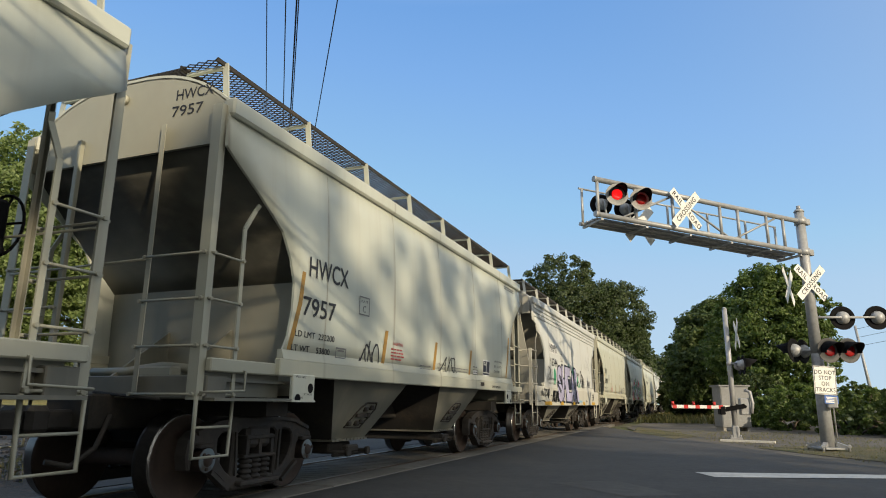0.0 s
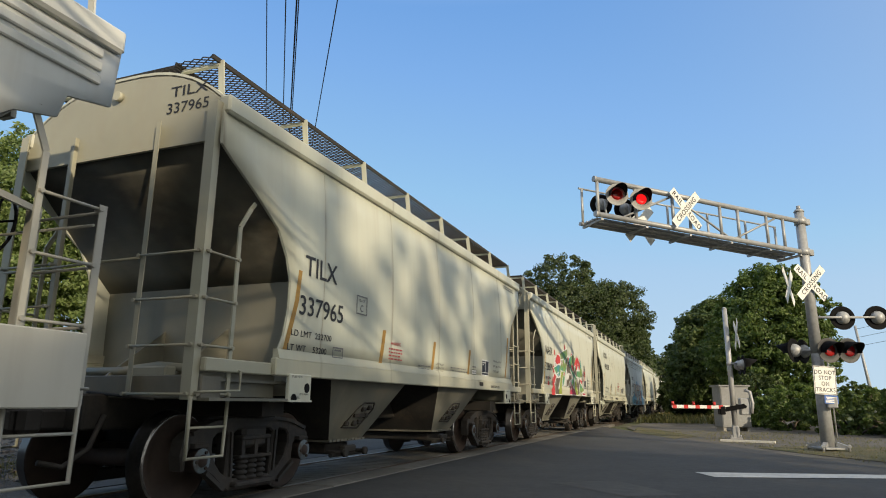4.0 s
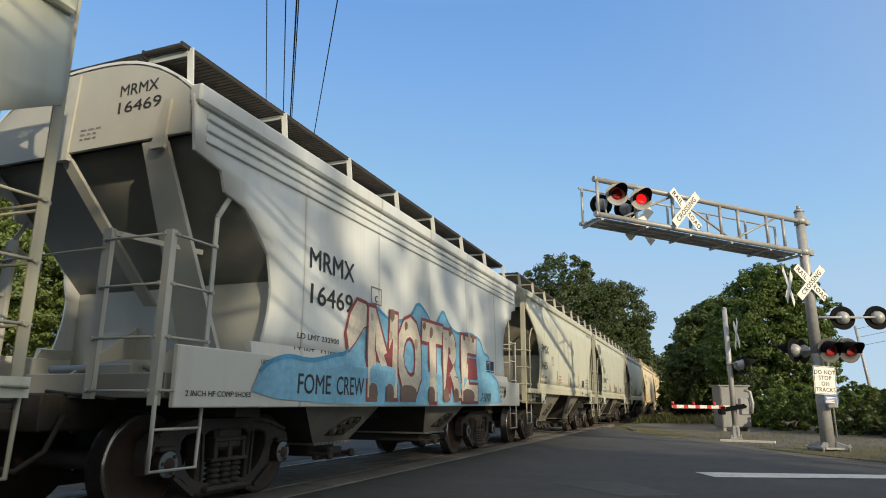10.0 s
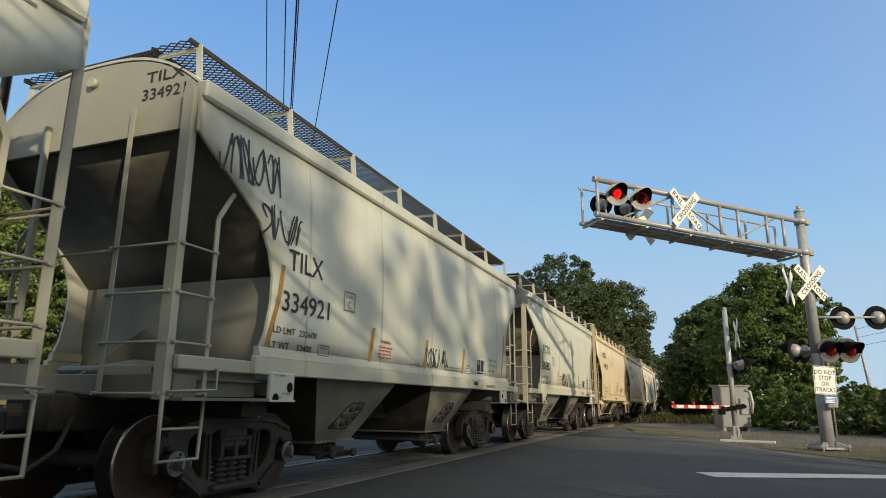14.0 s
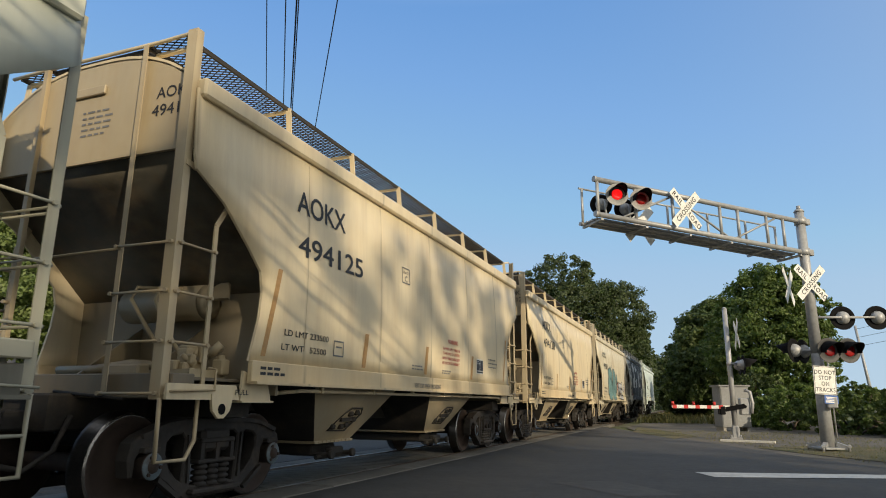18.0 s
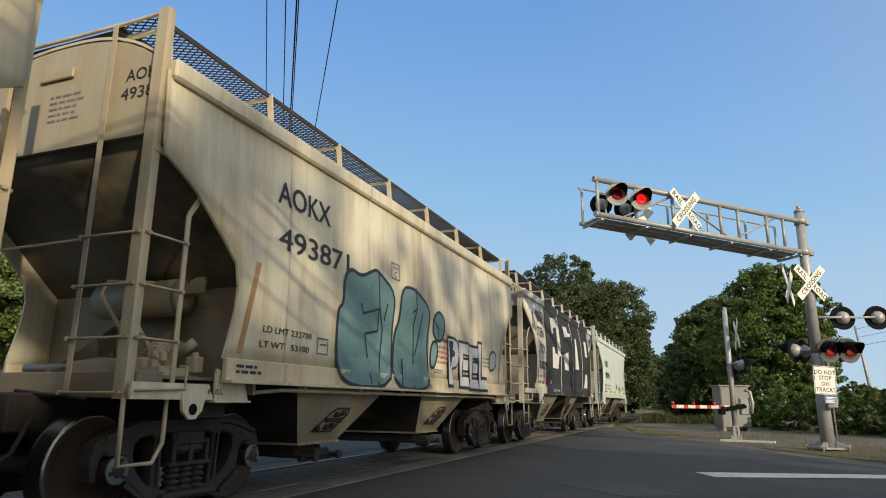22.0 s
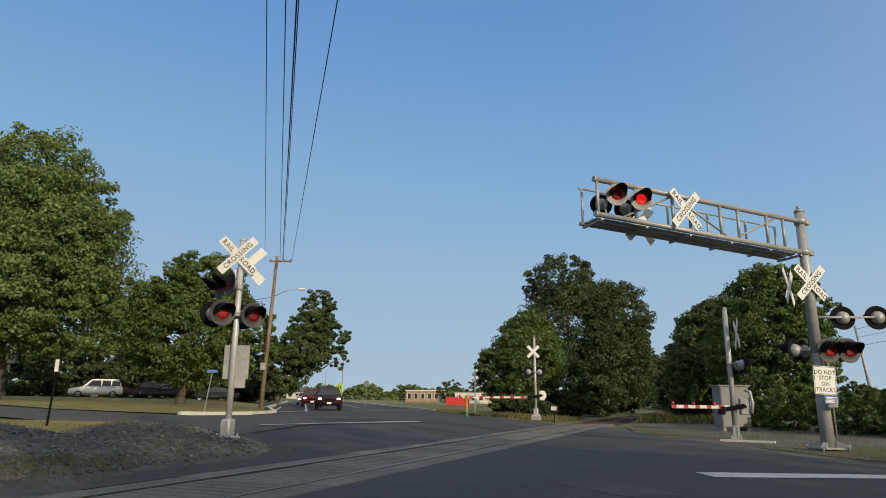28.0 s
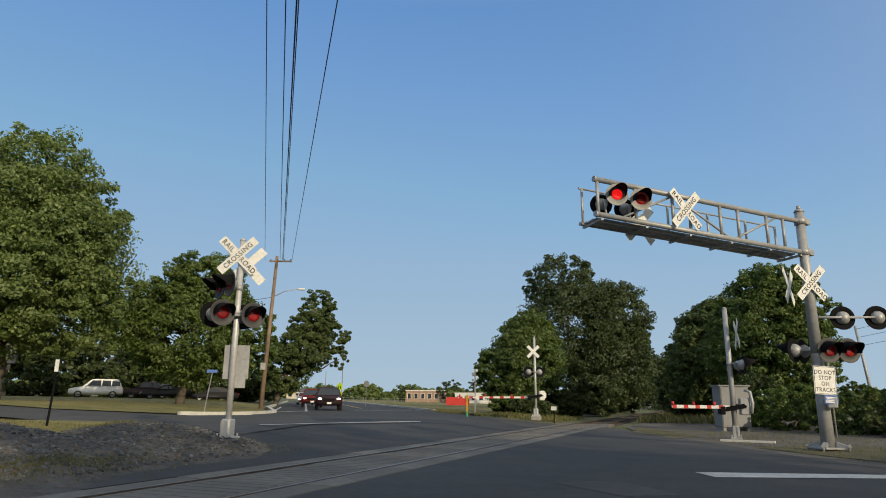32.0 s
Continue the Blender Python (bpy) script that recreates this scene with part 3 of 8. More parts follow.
def build_hopper(kind, m, label):
    K = KINDS[kind]
    top = K["top"]
    car = thing("hopper_car", m, label, "hopper car", "hopper cars of the train")
    both_sides("side_sheet", side_sheet(kind), PAINT, car)
    if kind == "stepped":
        for z in (3.50, 3.62, 3.74):
            rib = BM()
            box(rib, (side_x(kind, z) + 0.012, LONG / 2, z), (0.035, LONG - 0.3, 0.075), bev=0.01)
            both_sides("side_rib", rib, PAINT, car)
    for me in SEAMS[kind]:
        both_sides("weld_seam", me, PAINT, car)
    # roof: a shallow arch with hatches down the middle
    bm = BM()
    xs = np.linspace(-1.46, 1.46, 15)
    a = [[bm.verts.new((x, y, roof_z(x, top))) for x in xs] for y in (0.0, LONG)]
    b = [[bm.verts.new((x, y, roof_z(x, top) - 0.05)) for x in xs] for y in (0.0, LONG)]
    for s, flip in ((a, 1), (b, 0)):
        for i in range(14):
            q = (s[0][i], s[0][i + 1], s[1][i + 1], s[1][i])
            bm.faces.new(q if flip else q[::-1])
    for j in (0, 1):
        for i in range(14):
            bm.faces.new((a[j][i], b[j][i], b[j][i + 1], a[j][i + 1]))
    bmesh.ops.recalc_face_normals(bm, faces=bm.faces)
    for f in bm.faces:
        f.smooth = f.calc_area() > 0.5
    part("roof", bm, PAINT, car)
    bm = BM()
    box(bm, (0, LONG / 2, top + 0.56), (0.62, LONG - 1.6, 0.10), bev=0.03)
    for k in range(6):
        box(bm, (0, 1.4 + k * 1.74, top + 0.62), (0.7, 0.08, 0.05))
    part("roof_hatch", bm, PAINT, car)
    # top chords
    bm = BM()
    cx = side_x(kind, top)
    box(bm, (cx - 0.005, LONG / 2, top + 0.015), (0.15, LONG + 0.04, 0.20), bev=0.025)
    both_sides("top_chord", bm, PAINT, car)
    # ends: upper wall, slope sheet, bulkhead
    low = K["wall"]
    bm = BM()
    ex = [x for x in np.linspace(-1.42, 1.42, 13)]
    slab(bm, [(-1.42, 0.0, low)] + [(x, 0.0, roof_z(x, top) - 0.03) for x in ex] + [(1.42, 0.0, low)], (0, 0.04, 0))
    mirrored("end_wall", bm, PAINT, car)
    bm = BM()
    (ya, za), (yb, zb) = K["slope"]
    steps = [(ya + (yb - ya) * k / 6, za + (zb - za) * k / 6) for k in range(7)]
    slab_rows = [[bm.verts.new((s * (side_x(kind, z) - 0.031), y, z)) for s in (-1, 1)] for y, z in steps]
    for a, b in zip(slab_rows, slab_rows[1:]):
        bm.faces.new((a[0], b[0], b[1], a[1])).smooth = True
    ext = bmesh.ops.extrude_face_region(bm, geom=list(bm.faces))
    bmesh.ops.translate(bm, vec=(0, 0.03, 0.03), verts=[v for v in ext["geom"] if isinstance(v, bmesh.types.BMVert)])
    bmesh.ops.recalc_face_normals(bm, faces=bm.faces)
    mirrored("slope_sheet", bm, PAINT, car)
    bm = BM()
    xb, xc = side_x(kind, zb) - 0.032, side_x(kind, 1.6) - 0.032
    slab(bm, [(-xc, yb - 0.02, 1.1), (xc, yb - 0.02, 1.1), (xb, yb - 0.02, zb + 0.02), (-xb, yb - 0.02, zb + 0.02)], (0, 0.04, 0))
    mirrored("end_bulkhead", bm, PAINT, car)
    for x in (-0.5, 0.47):
        bm = BM()
        slab(bm, [(x, 0.35, 1.1), (x, yb, 1.1), (x, yb, 1.9)], (0.03, 0, 0))
        mirrored("gusset", bm, PAINT, car)
    if kind == "angled":
        for x, z, r in ((0.08, 2.02, 0.30), (0.0, 1.32, 0.16)):
            bm = BM()
            bmesh.ops.create_circle(bm, cap_ends=True, radius=r, segments=24, matrix=Matrix.Translation((x, yb - 0.026, z)) @ Matrix.Rotation(math.pi / 2, 4, "X"))
            mirrored("bulkhead_opening", bm, BLACK, car, label="round dark opening in the end sheet")
    if kind == "straight":
        bm = BM()
        box(bm, (-0.05, -0.02, 4.22), (0.46, 0.03, 0.10), bev=0.008)
        mirrored("placard_board", bm, PAINT, car)
    if kind == "round":
        bm = BM()
        rod(bm, (-0.05, -0.06, 4.34), (-0.05, 0.0, 4.34), 0.055, 12)
        mirrored("vent_cap", bm, PAINT, car)
    # side sills
    bm = BM()
    sx = side_x(kind, 1.6) + (0.03 if kind != "stepped" else 0.035)
    lo = K["low"]
    y0 = 0.0 if kind in ("round", "stepped") else 0.95
    if kind == "straight":
        box(bm, (sx - 0.03, LONG / 2, (lo + 1.445) / 2), (0.06, LONG - 2 * y0, 1.445 - lo), bev=0.008)
        box(bm, (sx + 0.02, LONG / 2, lo + 0.012), (0.10, LONG - 2 * y0, 0.03))
    elif kind == "stepped":
        box(bm, (sx - 0.03, LONG / 2, (lo + 1.52) / 2), (0.06, LONG, 1.52 - lo), bev=0.01)
        slab(bm, [(sx - 0.05, 1.0, 1.52), (sx, 1.0, 1.50), (side_x(kind, 1.62), 1.0, 1.64), (sx - 0.12, 1.0, 1.62)], (0, LONG - 2.0, 0))
    else:
        y1 = max(y0, 1.0)
        box(bm, (sx - 0.04, LONG / 2, (lo + 1.50) / 2), (0.08, LONG - 2 * y1, 1.50 - lo), bev=0.012)
        if kind == "round":
            end = BM()
            box(end, (sx - 0.085, 0.49, lo + 0.065), (0.07, 1.02, 0.13), bev=0.012)
            four_corners("sill_end", end, PAINT, car)
        slab(bm, [(sx - 0.09, 1.05, 1.50), (sx, 1.05, 1.495), (side_x(kind, 1.6), 1.05, 1.60), (sx - 0.09, 1.05, 1.60)], (0, LONG - 2.1, 0))
    both_sides("side_sill", bm, PAINT, car)
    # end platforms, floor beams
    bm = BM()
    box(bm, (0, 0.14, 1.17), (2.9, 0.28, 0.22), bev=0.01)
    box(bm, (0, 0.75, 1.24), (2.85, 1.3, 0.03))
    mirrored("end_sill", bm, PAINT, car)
    for x in (-1, 1):
        if kind in ("round", "angled"):
            bm = BM()
            box(bm, (x * (sx - 0.22), 0.66, 1.20), (0.04, 1.2, 0.24))
            box(bm, (x * (sx - 0.10), 0.62, 1.055), (0.22, 1.24, 0.03))
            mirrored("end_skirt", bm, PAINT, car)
        bm = BM()
        if kind == "straight":
            slab(bm, [(x * 1.47, -0.10, 1.05), (x * 1.47, 0.86, 1.05), (x * 1.47, 0.80, 1.19), (x * 1.47, -0.10, 1.19)], (x * 0.03, 0, 0))
            slab(bm, [(x * 1.48, 0.45, 1.10), (x * 1.48, 0.76, 1.10), (x * 1.48, 0.72, 0.95), (x * 1.48, 0.64, 0.88), (x * 1.48, 0.56, 0.88), (x * 1.48, 0.48, 0.95)], (x * 0.03, 0, 0))
            slab(bm, [(x * 1.45, 0.90, 1.04), (x * 1.45, 1.40, 1.04), (x * 1.45, 1.34, 1.20), (x * 1.45, 0.92, 1.34)], (x * 0.03, 0, 0))
            box(bm, (x * 1.45, 1.15, 1.035), (0.12, 0.52, 0.018))
            hole = BM()
            rod(hole, (x * 1.508, 0.60, 0.965), (x * 1.516, 0.60, 0.965), 0.05, 14)
            mirrored("pull_hole", hole, BLACK, car, label="dark eye of the pull plate")
            mirrored("pull_plate", bm, PAINT, car)
        elif kind != "stepped":
            yp = 1.46 if kind == "round" else 1.10
            box(bm, (x * (sx - 0.01), yp, 1.19), (0.05, 0.44, 0.30), bev=0.01)
            box(bm, (x * (sx - 0.10), yp, 1.045), (0.25, 0.46, 0.02))
            mirrored("jacking_pad", bm, PAINT, car)
            for dy, dz in ((0.13, 0.02), (-0.12, -0.10)):
                bm = BM()
                rod(bm, (x * (sx + 0.010), yp + dy, 1.17 + dz), (x * (sx + 0.018), yp + dy, 1.17 + dz), 0.055, 14)
                mirrored("pad_hole", bm, BLACK, car, label="round dark hole in the jacking pad")
        else:
            bm.free()
    bm = BM()
    box(bm, (0, LONG / 2, 0.93), (0.62, LONG + 0.5, 0.34), bev=0.02)
    for y in K["trucks"]:
        box(bm, (0, y, 0.98), (2.6, 0.4, 0.2))
    part("centre_sill", bm, UNDER, car)
    # hoppers
    bm = BM()
    hx = 1.42
    zt, zb = {"stepped": (1.08, 0.50), "straight": (1.27, 0.52)}.get(kind, (1.40, 0.52))
    t0, t1, b0, b1 = {"angled": (2.5, 5.05, 3.05, 3.98), "stepped": (2.2, 4.35, 3.14, 4.02)}.get(kind, (2.35, 4.74, 3.08, 4.0))
    tv = [bm.verts.new(p) for p in ((hx, t0, zt), (hx, t1, zt), (-hx, t1, zt), (-hx, t0, zt))]
    bv = [bm.verts.new(p) for p in ((0.98, b0, zb), (0.98, b1, zb), (-0.98, b1, zb), (-0.98, b0, zb))]
    for i in (0, 1, 2, 3):
        f = bm.faces.new((tv[i], bv[i], bv[(i + 1) % 4], tv[(i + 1) % 4]))
        # end faces take the dark underframe colour to stand for their shade
        f.material_index = i % 2
    bm.faces.new(tv)
    bm.faces.new(bv[::-1])
    bmesh.ops.recalc_face_normals(bm, faces=bm.faces)
    yc = (b0 + b1) / 2
    box(bm, (0, yc, zb), (2.04, b1 - b0 + 0.08, 0.03))
    for k in range(9):
        rod(bm, (1.015, b0 + (b1 - b0) * (k + 0.5) / 9, zb + 0.005), (1.03, b0 + (b1 - b0) * (k + 0.5) / 9, zb + 0.005), 0.018, 6)
    NEXT = Matrix.Translation((0, 3.68, 0))
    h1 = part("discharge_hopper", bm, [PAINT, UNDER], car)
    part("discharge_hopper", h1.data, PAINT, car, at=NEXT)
    inner = BM()                              # the sloped floor of the bays above and between the hoppers
    box(inner, (0, LONG / 2, zt + 0.08), (2.8, LONG - 4.4, 0.05))
    part("bay_floor", inner, UNDER, car)
    # a vibrator bracket on each face
    bm = BM()
    def on_face(t, y):
        return (hx + (0.98 - hx) * t + 0.005, y, zt + (zb - zt) * t)
    def plate(u, w):
        return on_face(u, yc + w)
    pipe(bm, [plate(0.80, -0.30), plate(0.82, 0.16), plate(0.52, 0.40), plate(0.42, 0.36), plate(0.42, 0.06), plate(0.50, -0.06), plate(0.80, -0.30)], 0.014)
    for u, w in ((0.74, -0.22), (0.74, 0.0), (0.72, 0.12), (0.52, 0.10), (0.50, 0.26), (0.62, 0.24)):
        x, y, z = plate(u, w)
        box(bm, (x, y, z), (0.07, 0.10, 0.07), bev=0.015)
    bar(bm, plate(0.62, -0.1), plate(0.62, 0.22), 0.05, 0.05)
    v1 = part("vibrator_bracket", bm, UNDER, car)
    part("vibrator_bracket", v1.data, UNDER, car, at=NEXT)
    bm = BM()
    box(bm, (0, yc, 0.41), (1.7, 0.62, 0.14), bev=0.02)
    for y in (yc - 0.28, yc + 0.28):
        rod(bm, (0.5, y, 0.36), (1.12, y, 0.36), 0.028, 8)
        rod(bm, (1.12, y, 0.36), (1.17, y, 0.36), 0.055, 10)
    box(bm, (1.02, yc, 0.40), (0.10, 0.34, 0.10), bev=0.02)
    rod(bm, (0.98, yc - 0.4, 0.33), (0.98, yc + 0.5, 0.33), 0.03, 8)
    o1 = part("outlet_gate", bm, UNDER, car)
    part("outlet_gate", o1.data, UNDER, car, at=NEXT)
    if kind == "straight":
        bm = BM()
        pipe(bm, [(1.36, 1.5, 1.12), (1.47, 2.0, 1.16), (1.48, 5.75, 1.16), (1.48, 9.9, 1.16), (1.3, 10.4, 1.1)], 0.022, 8)
        for k in range(6):
            box(bm, (1.48, 2.4 + 1.35 * k, 1.175), (0.05, 0.04, 0.07))
        part("brake_pipe", bm, PAINT, car)
    # corner posts and ladders
    px, py, ly, lx = 1.33, -0.07, K["rung"], K["rail"]
    pt = top + (0.62 if kind in ("straight", "angled") else 0.02)
    if kind == "stepped":
        bm = BM()
        slab(bm, [(px + 0.05, py - 0.04, 1.0), (px + 0.13, py - 0.04, 1.0), (px + 0.13, py + 0.03, 1.0), (px + 0.12, py + 0.03, 1.0), (px + 0.12, py - 0.03, 1.0), (px + 0.05, py - 0.03, 1.0)], (0, 0, 1.54))
        four_corners("corner_post", bm, PAINT, car)
        bm = BM()
        bar(bm, (lx, py, 1.05), (lx, py, 2.62), 0.10, 0.05, up=(0, 1, 0))
        four_corners("ladder_post", bm, PAINT, car)
        bm = BM()
        bar(bm, (lx + 0.05, py + 0.02, 2.58), (lx + 0.5, 0.62, 2.50), 0.03, 0.05)
        four_corners("ladder_brace", bm, PAINT, car)
        for pts in ([(0.82, 0.02, 3.5), (1.12, 0.02, 3.5), (1.30, 1.0, 1.12), (0.78, 1.0, 1.12)],
                    [(-0.24, -0.02, 4.40), (-0.12, -0.02, 4.40), (-0.16, -0.02, low - 0.08), (-0.32, -0.02, low - 0.08)],
                    [(-0.32, 0.0, low), (-0.18, 0.0, low), (0.0, 1.2, 2.10), (-0.16, 1.2, 2.10)],
                    [(1.10, -0.03, 3.90), (1.18, -0.03, 3.90), (1.14, -0.03, 3.4), (0.98, -0.03, 3.4)]):
            bm = BM()
            slab(bm, pts, (0, 0.05, 0))
            mirrored("end_brace", bm, PAINT, car)
    else:
        bm = BM()
        slab(bm, [(px - 0.03, py - 0.03, 1.05), (px + 0.09, py - 0.03, 1.05), (px + 0.09, py + 0.06, 1.05), (px + 0.078, py + 0.06, 1.05), (px + 0.078, py - 0.018, 1.05), (px - 0.03, py - 0.018, 1.05)], (0, 0, pt - 1.05))
        four_corners("corner_post", bm, PAINT, car)
        if kind == "straight":
            bm = BM()
            slab(bm, [(px + 0.08, py, 3.20), (px + 0.08, 0.06, 3.18), (px + 0.08, 0.06, 3.24), (px + 0.08, py, 3.26)], (0.02, 0, 0))
            four_corners("post_bracket", bm, PAINT, car)
    # end ladder: a rail and its rungs
    zr = [1.10, 1.55, 2.0, 2.45] if kind != "stepped" else [1.12, 1.58, 2.05, 2.50]
    rail_top = {"round": 3.92, "straight": pt - 0.02, "angled": 2.55}.get(kind, 2.6)
    bm = BM()
    if kind == "stepped":
        bar(bm, (lx + 0.055, py - 0.02, 1.1), (lx + 0.055, py - 0.02, rail_top), 0.015, 0.03, up=(0, 1, 0))
    else:
        slab(bm, [(lx - 0.03, py + 0.01, 1.1), (lx + 0.03, py + 0.01, 1.1), (lx + 0.03, py + 0.02, 1.1), (lx - 0.02, py + 0.02, 1.1), (lx - 0.02, py + 0.06, 1.1), (lx - 0.03, py + 0.06, 1.1)], (0, 0, rail_top - 1.1))
    ladders = four_corners("end_ladder", bm, PAINT, car)
    rung = BM()
    rod(rung, (lx - 0.02, py - 0.04, 0), (px + 0.06, py - 0.04, 0), 0.013, 6)
    for x in (lx, px + 0.05):
        rod(rung, (x, py - 0.06, 0), (x, py + 0.0, 0), 0.020, 6)
    rung = link_mesh("rung", rung)
    rung_back = reflected(rung)
    for z in zr:
        for k, ob in enumerate(ladders):
            part("rung", rung if k < 2 else rung_back, PAINT, ob, at=Matrix.Translation((0, 0, z)))
    bm = BM()
    rod(bm, (-px, py - 0.04, 2.40), (lx, py - 0.04, 2.43), 0.013, 6)
    mirrored("end_handhold", bm, PAINT, car)
    # side ladder: a bent rail and its rungs
    bx, tz = px + (0.09 if kind != "stepped" else 0.12), {"round": 2.80, "stepped": 2.80, "straight": 2.72, "angled": 3.15}[kind]
    bm = BM()
    pts = [(bx, ly, 1.12), (bx, ly, 1.6), (bx, ly, tz), (bx + 0.02, ly + 0.13, tz + 0.24), (bx + 0.05, ly + 0.15, tz + 0.30)]
    for a, b in zip(pts, pts[1:]):
        bar(bm, a, b, 0.018, 0.05, up=(0, 1, 0))
    ladders = four_corners("side_ladder", bm, PAINT, car)
    rung = BM()
    rod(rung, (bx + 0.01, py, 0), (bx + 0.01, ly, 0), 0.013, 6)
    for y in (py + 0.03, ly):
        rod(rung, (bx - 0.02, y, 0), (bx + 0.035, y, 0), 0.020, 6)
    rung = link_mesh("rung", rung)
    rung_back = reflected(rung)
    for z in zr:
        for k, ob in enumerate(ladders):
            part("rung", rung if k < 2 else rung_back, PAINT, ob, at=Matrix.Translation((0, 0, z)))
    bm = BM()
    w0, w1 = py - 0.02, ly + (0.0 if kind != "straight" else -0.04)
    zs = 0.53 if kind != "stepped" else 0.46
    if kind == "straight":
        pipe(bm, [(bx, w0, 1.06), (bx, w0 + 0.01, zs), (bx, w1 - 0.10, zs), (bx, w1, zs + 0.16), (bx, w1, 1.06)], 0.02, 6)
    else:
        pipe(bm, [(bx, w0, 1.08), (bx, w0, zs), (bx, w1, zs), (bx, w1 + 0.02, 1.08)], 0.02, 6)
        rod(bm, (bx, w0, 0.80), (bx, w1, 0.80), 0.013, 6)
    four_corners("sill_step", bm, PAINT, car)
    bm = BM()
    pipe(bm, [(bx + 0.02, ly + 0.06, 1.34), (bx + 0.10, ly + 0.06, 1.33), (bx + 0.10, ly + 0.06, 1.14), (bx + 0.10, py, 1.12), (bx + 0.02, py, 1.12)], 0.012, 6)
    four_corners("grab_iron", bm, PAINT, car)
    # couplers and hoses
    bm = BM()
    box(bm, (0, -0.30, 0.86), (0.16, 0.62, 0.18), bev=0.02)
    box(bm, (0.04, -0.64, 0.86), (0.26, 0.24, 0.26), bev=0.05)
    rod(bm, (0.05, -0.02, 1.12), (0.95, -0.04, 1.05), 0.015, 6)
    pipe(bm, [(0.35, -0.05, 0.9), (0.37, -0.2, 0.6), (0.33, -0.42, 0.45), (0.26, -0.62, 0.5)], 0.025, 8)
    mirrored("coupler", bm, STEEL, car)
    # hand brake on the trailing end
    bm = BM()
    tor = 20
    for k in range(tor):
        a0, a1 = 6.283 * k / tor, 6.283 * (k + 1) / tor
        c = Vector((0.05, LONG + 0.16, 2.55))
        rod(bm, c + Vector((math.cos(a0) * 0.28, 0, math.sin(a0) * 0.28)), c + Vector((math.cos(a1) * 0.28, 0, math.sin(a1) * 0.28)), 0.014, 6)
    for k in range(5):
        a0 = 6.283 * k / 5
        rod(bm, (0.05, LONG + 0.12, 2.55), (0.05 + math.cos(a0) * 0.28, LONG + 0.16, 2.55 + math.sin(a0) * 0.28), 0.012, 5)
    box(bm, (0.05, LONG + 0.02, 2.5), (0.3, 0.2, 0.5), bev=0.03)
    rod(bm, (0.05, LONG - 0.5, 1.85), (0.05, LONG - 0.1, 2.3), 0.03, 6)
    part("hand_brake", bm, BLACK, car, "black hand brake wheel and gearbox")
    bm = BM()
    rod(bm, (-0.5, LONG - 1.0, 1.45), (0.4, LONG - 1.0, 1.45), 0.17, 12)
    part("air_reservoir", bm, PAINT, car)
    bm = BM()
    box(bm, (0.8, LONG - 0.9, 1.40), (0.25, 0.3, 0.28), bev=0.04)
    part("brake_valve", bm, PAINT, car)
    bm = BM()
    pipe(bm, [(-0.9, 0.75, 1.36), (-0.4, 0.75, 1.36), (0.1, 0.8, 1.42), (0.6, 0.7, 1.38)], 0.05, 8)
    part("brake_gear", bm, PAINT, car)
    bm = BM()
    box(bm, (0.3, 0.55, 1.33), (0.5, 0.16, 0.14), bev=0.02)
    part("brake_lever", bm, PAINT, car)
    if kind == "straight":
        bm = BM()
        rg = random.Random(5)
        for k in range(16):
            c = (1.05 + rg.uniform(-0.12, 0.16), 0.72 + rg.uniform(-0.22, 0.24), 1.40 + rg.uniform(-0.10, 0.16))
            if k % 3:
                box(bm, c, (rg.uniform(0.07, 0.14), rg.uniform(0.07, 0.16), rg.uniform(0.07, 0.2)), bev=0.015)
            else:
                rod(bm, c, (c[0] + rg.uniform(-0.1, 0.1), c[1] + rg.uniform(-0.12, 0.12), c[2] + 0.1), rg.uniform(0.025, 0.05), 10)
        box(bm, (1.05, 0.72, 1.30), (0.3, 0.5, 0.08))
        part("control_valve", bm, PAINT, car, "dusty grey air brake control valve")
        bm = BM()
        rod(bm, (-0.35, 1.15, 2.10), (0.75, 1.15, 2.10), 0.20, 16)
        for s2 in (-0.35, 0.75):
            rod(bm, (s2, 1.15, 2.10), (s2 + (0.05 if s2 > 0 else -0.05), 1.15, 2.10), 0.20, 16, 0.10)
        slab(bm, [(0.6, 1.05, 2.12), (1.1, 1.05, 2.12), (0.8, 1.4, 2.42)], (0, 0.03, -0.02))
        part("air_reservoir", bm, PAINT, car)
        bm = BM()
        pipe(bm, [(0.55, 0.9, 1.35), (0.35, 0.75, 1.75), (0.10, 0.7, 2.10), (0.12, 0.75, 2.24), (0.30, 0.9, 2.24)], 0.022, 8)
        pipe(bm, [(0.80, 0.9, 1.35), (0.55, 0.75, 1.8), (0.42, 0.72, 2.08), (0.44, 0.75, 2.22), (0.6, 0.9, 2.22)], 0.022, 8)
        part("brake_hose_pipe", bm, PAINT, car)
    # roof walks
    bm = BM()
    wz = top + 0.62
    x0, x1 = 0.70, 1.20
    if K["mesh"]:
        n, cols = 180, 8
        pitch = LONG / n
        v, f = [], []
        for k in range(n):
            y = pitch * k
            for i in range(cols):
                xa, xb = x0 + (x1 - x0) * i / cols, x0 + (x1 - x0) * (i + 1) / cols
                for c, d in (((y, y + pitch / 2), (y + pitch, y + pitch / 2)) if i % 2 == 0 else ((y + pitch / 2, y), (y + pitch / 2, y + pitch))):
                    o = len(v)
                    v += [(xa, c - 0.0075, wz), (xb, d - 0.0075, wz), (xb, d + 0.0075, wz), (xa, c + 0.0075, wz), (xa, c, wz - 0.012), (xb, d, wz - 0.012)]
                    f += [(o, o + 1, o + 2, o + 3), (o, o + 4, o + 5, o + 1)]
        bm.free()
        bm = bpy.data.meshes.new("walkway_grating")
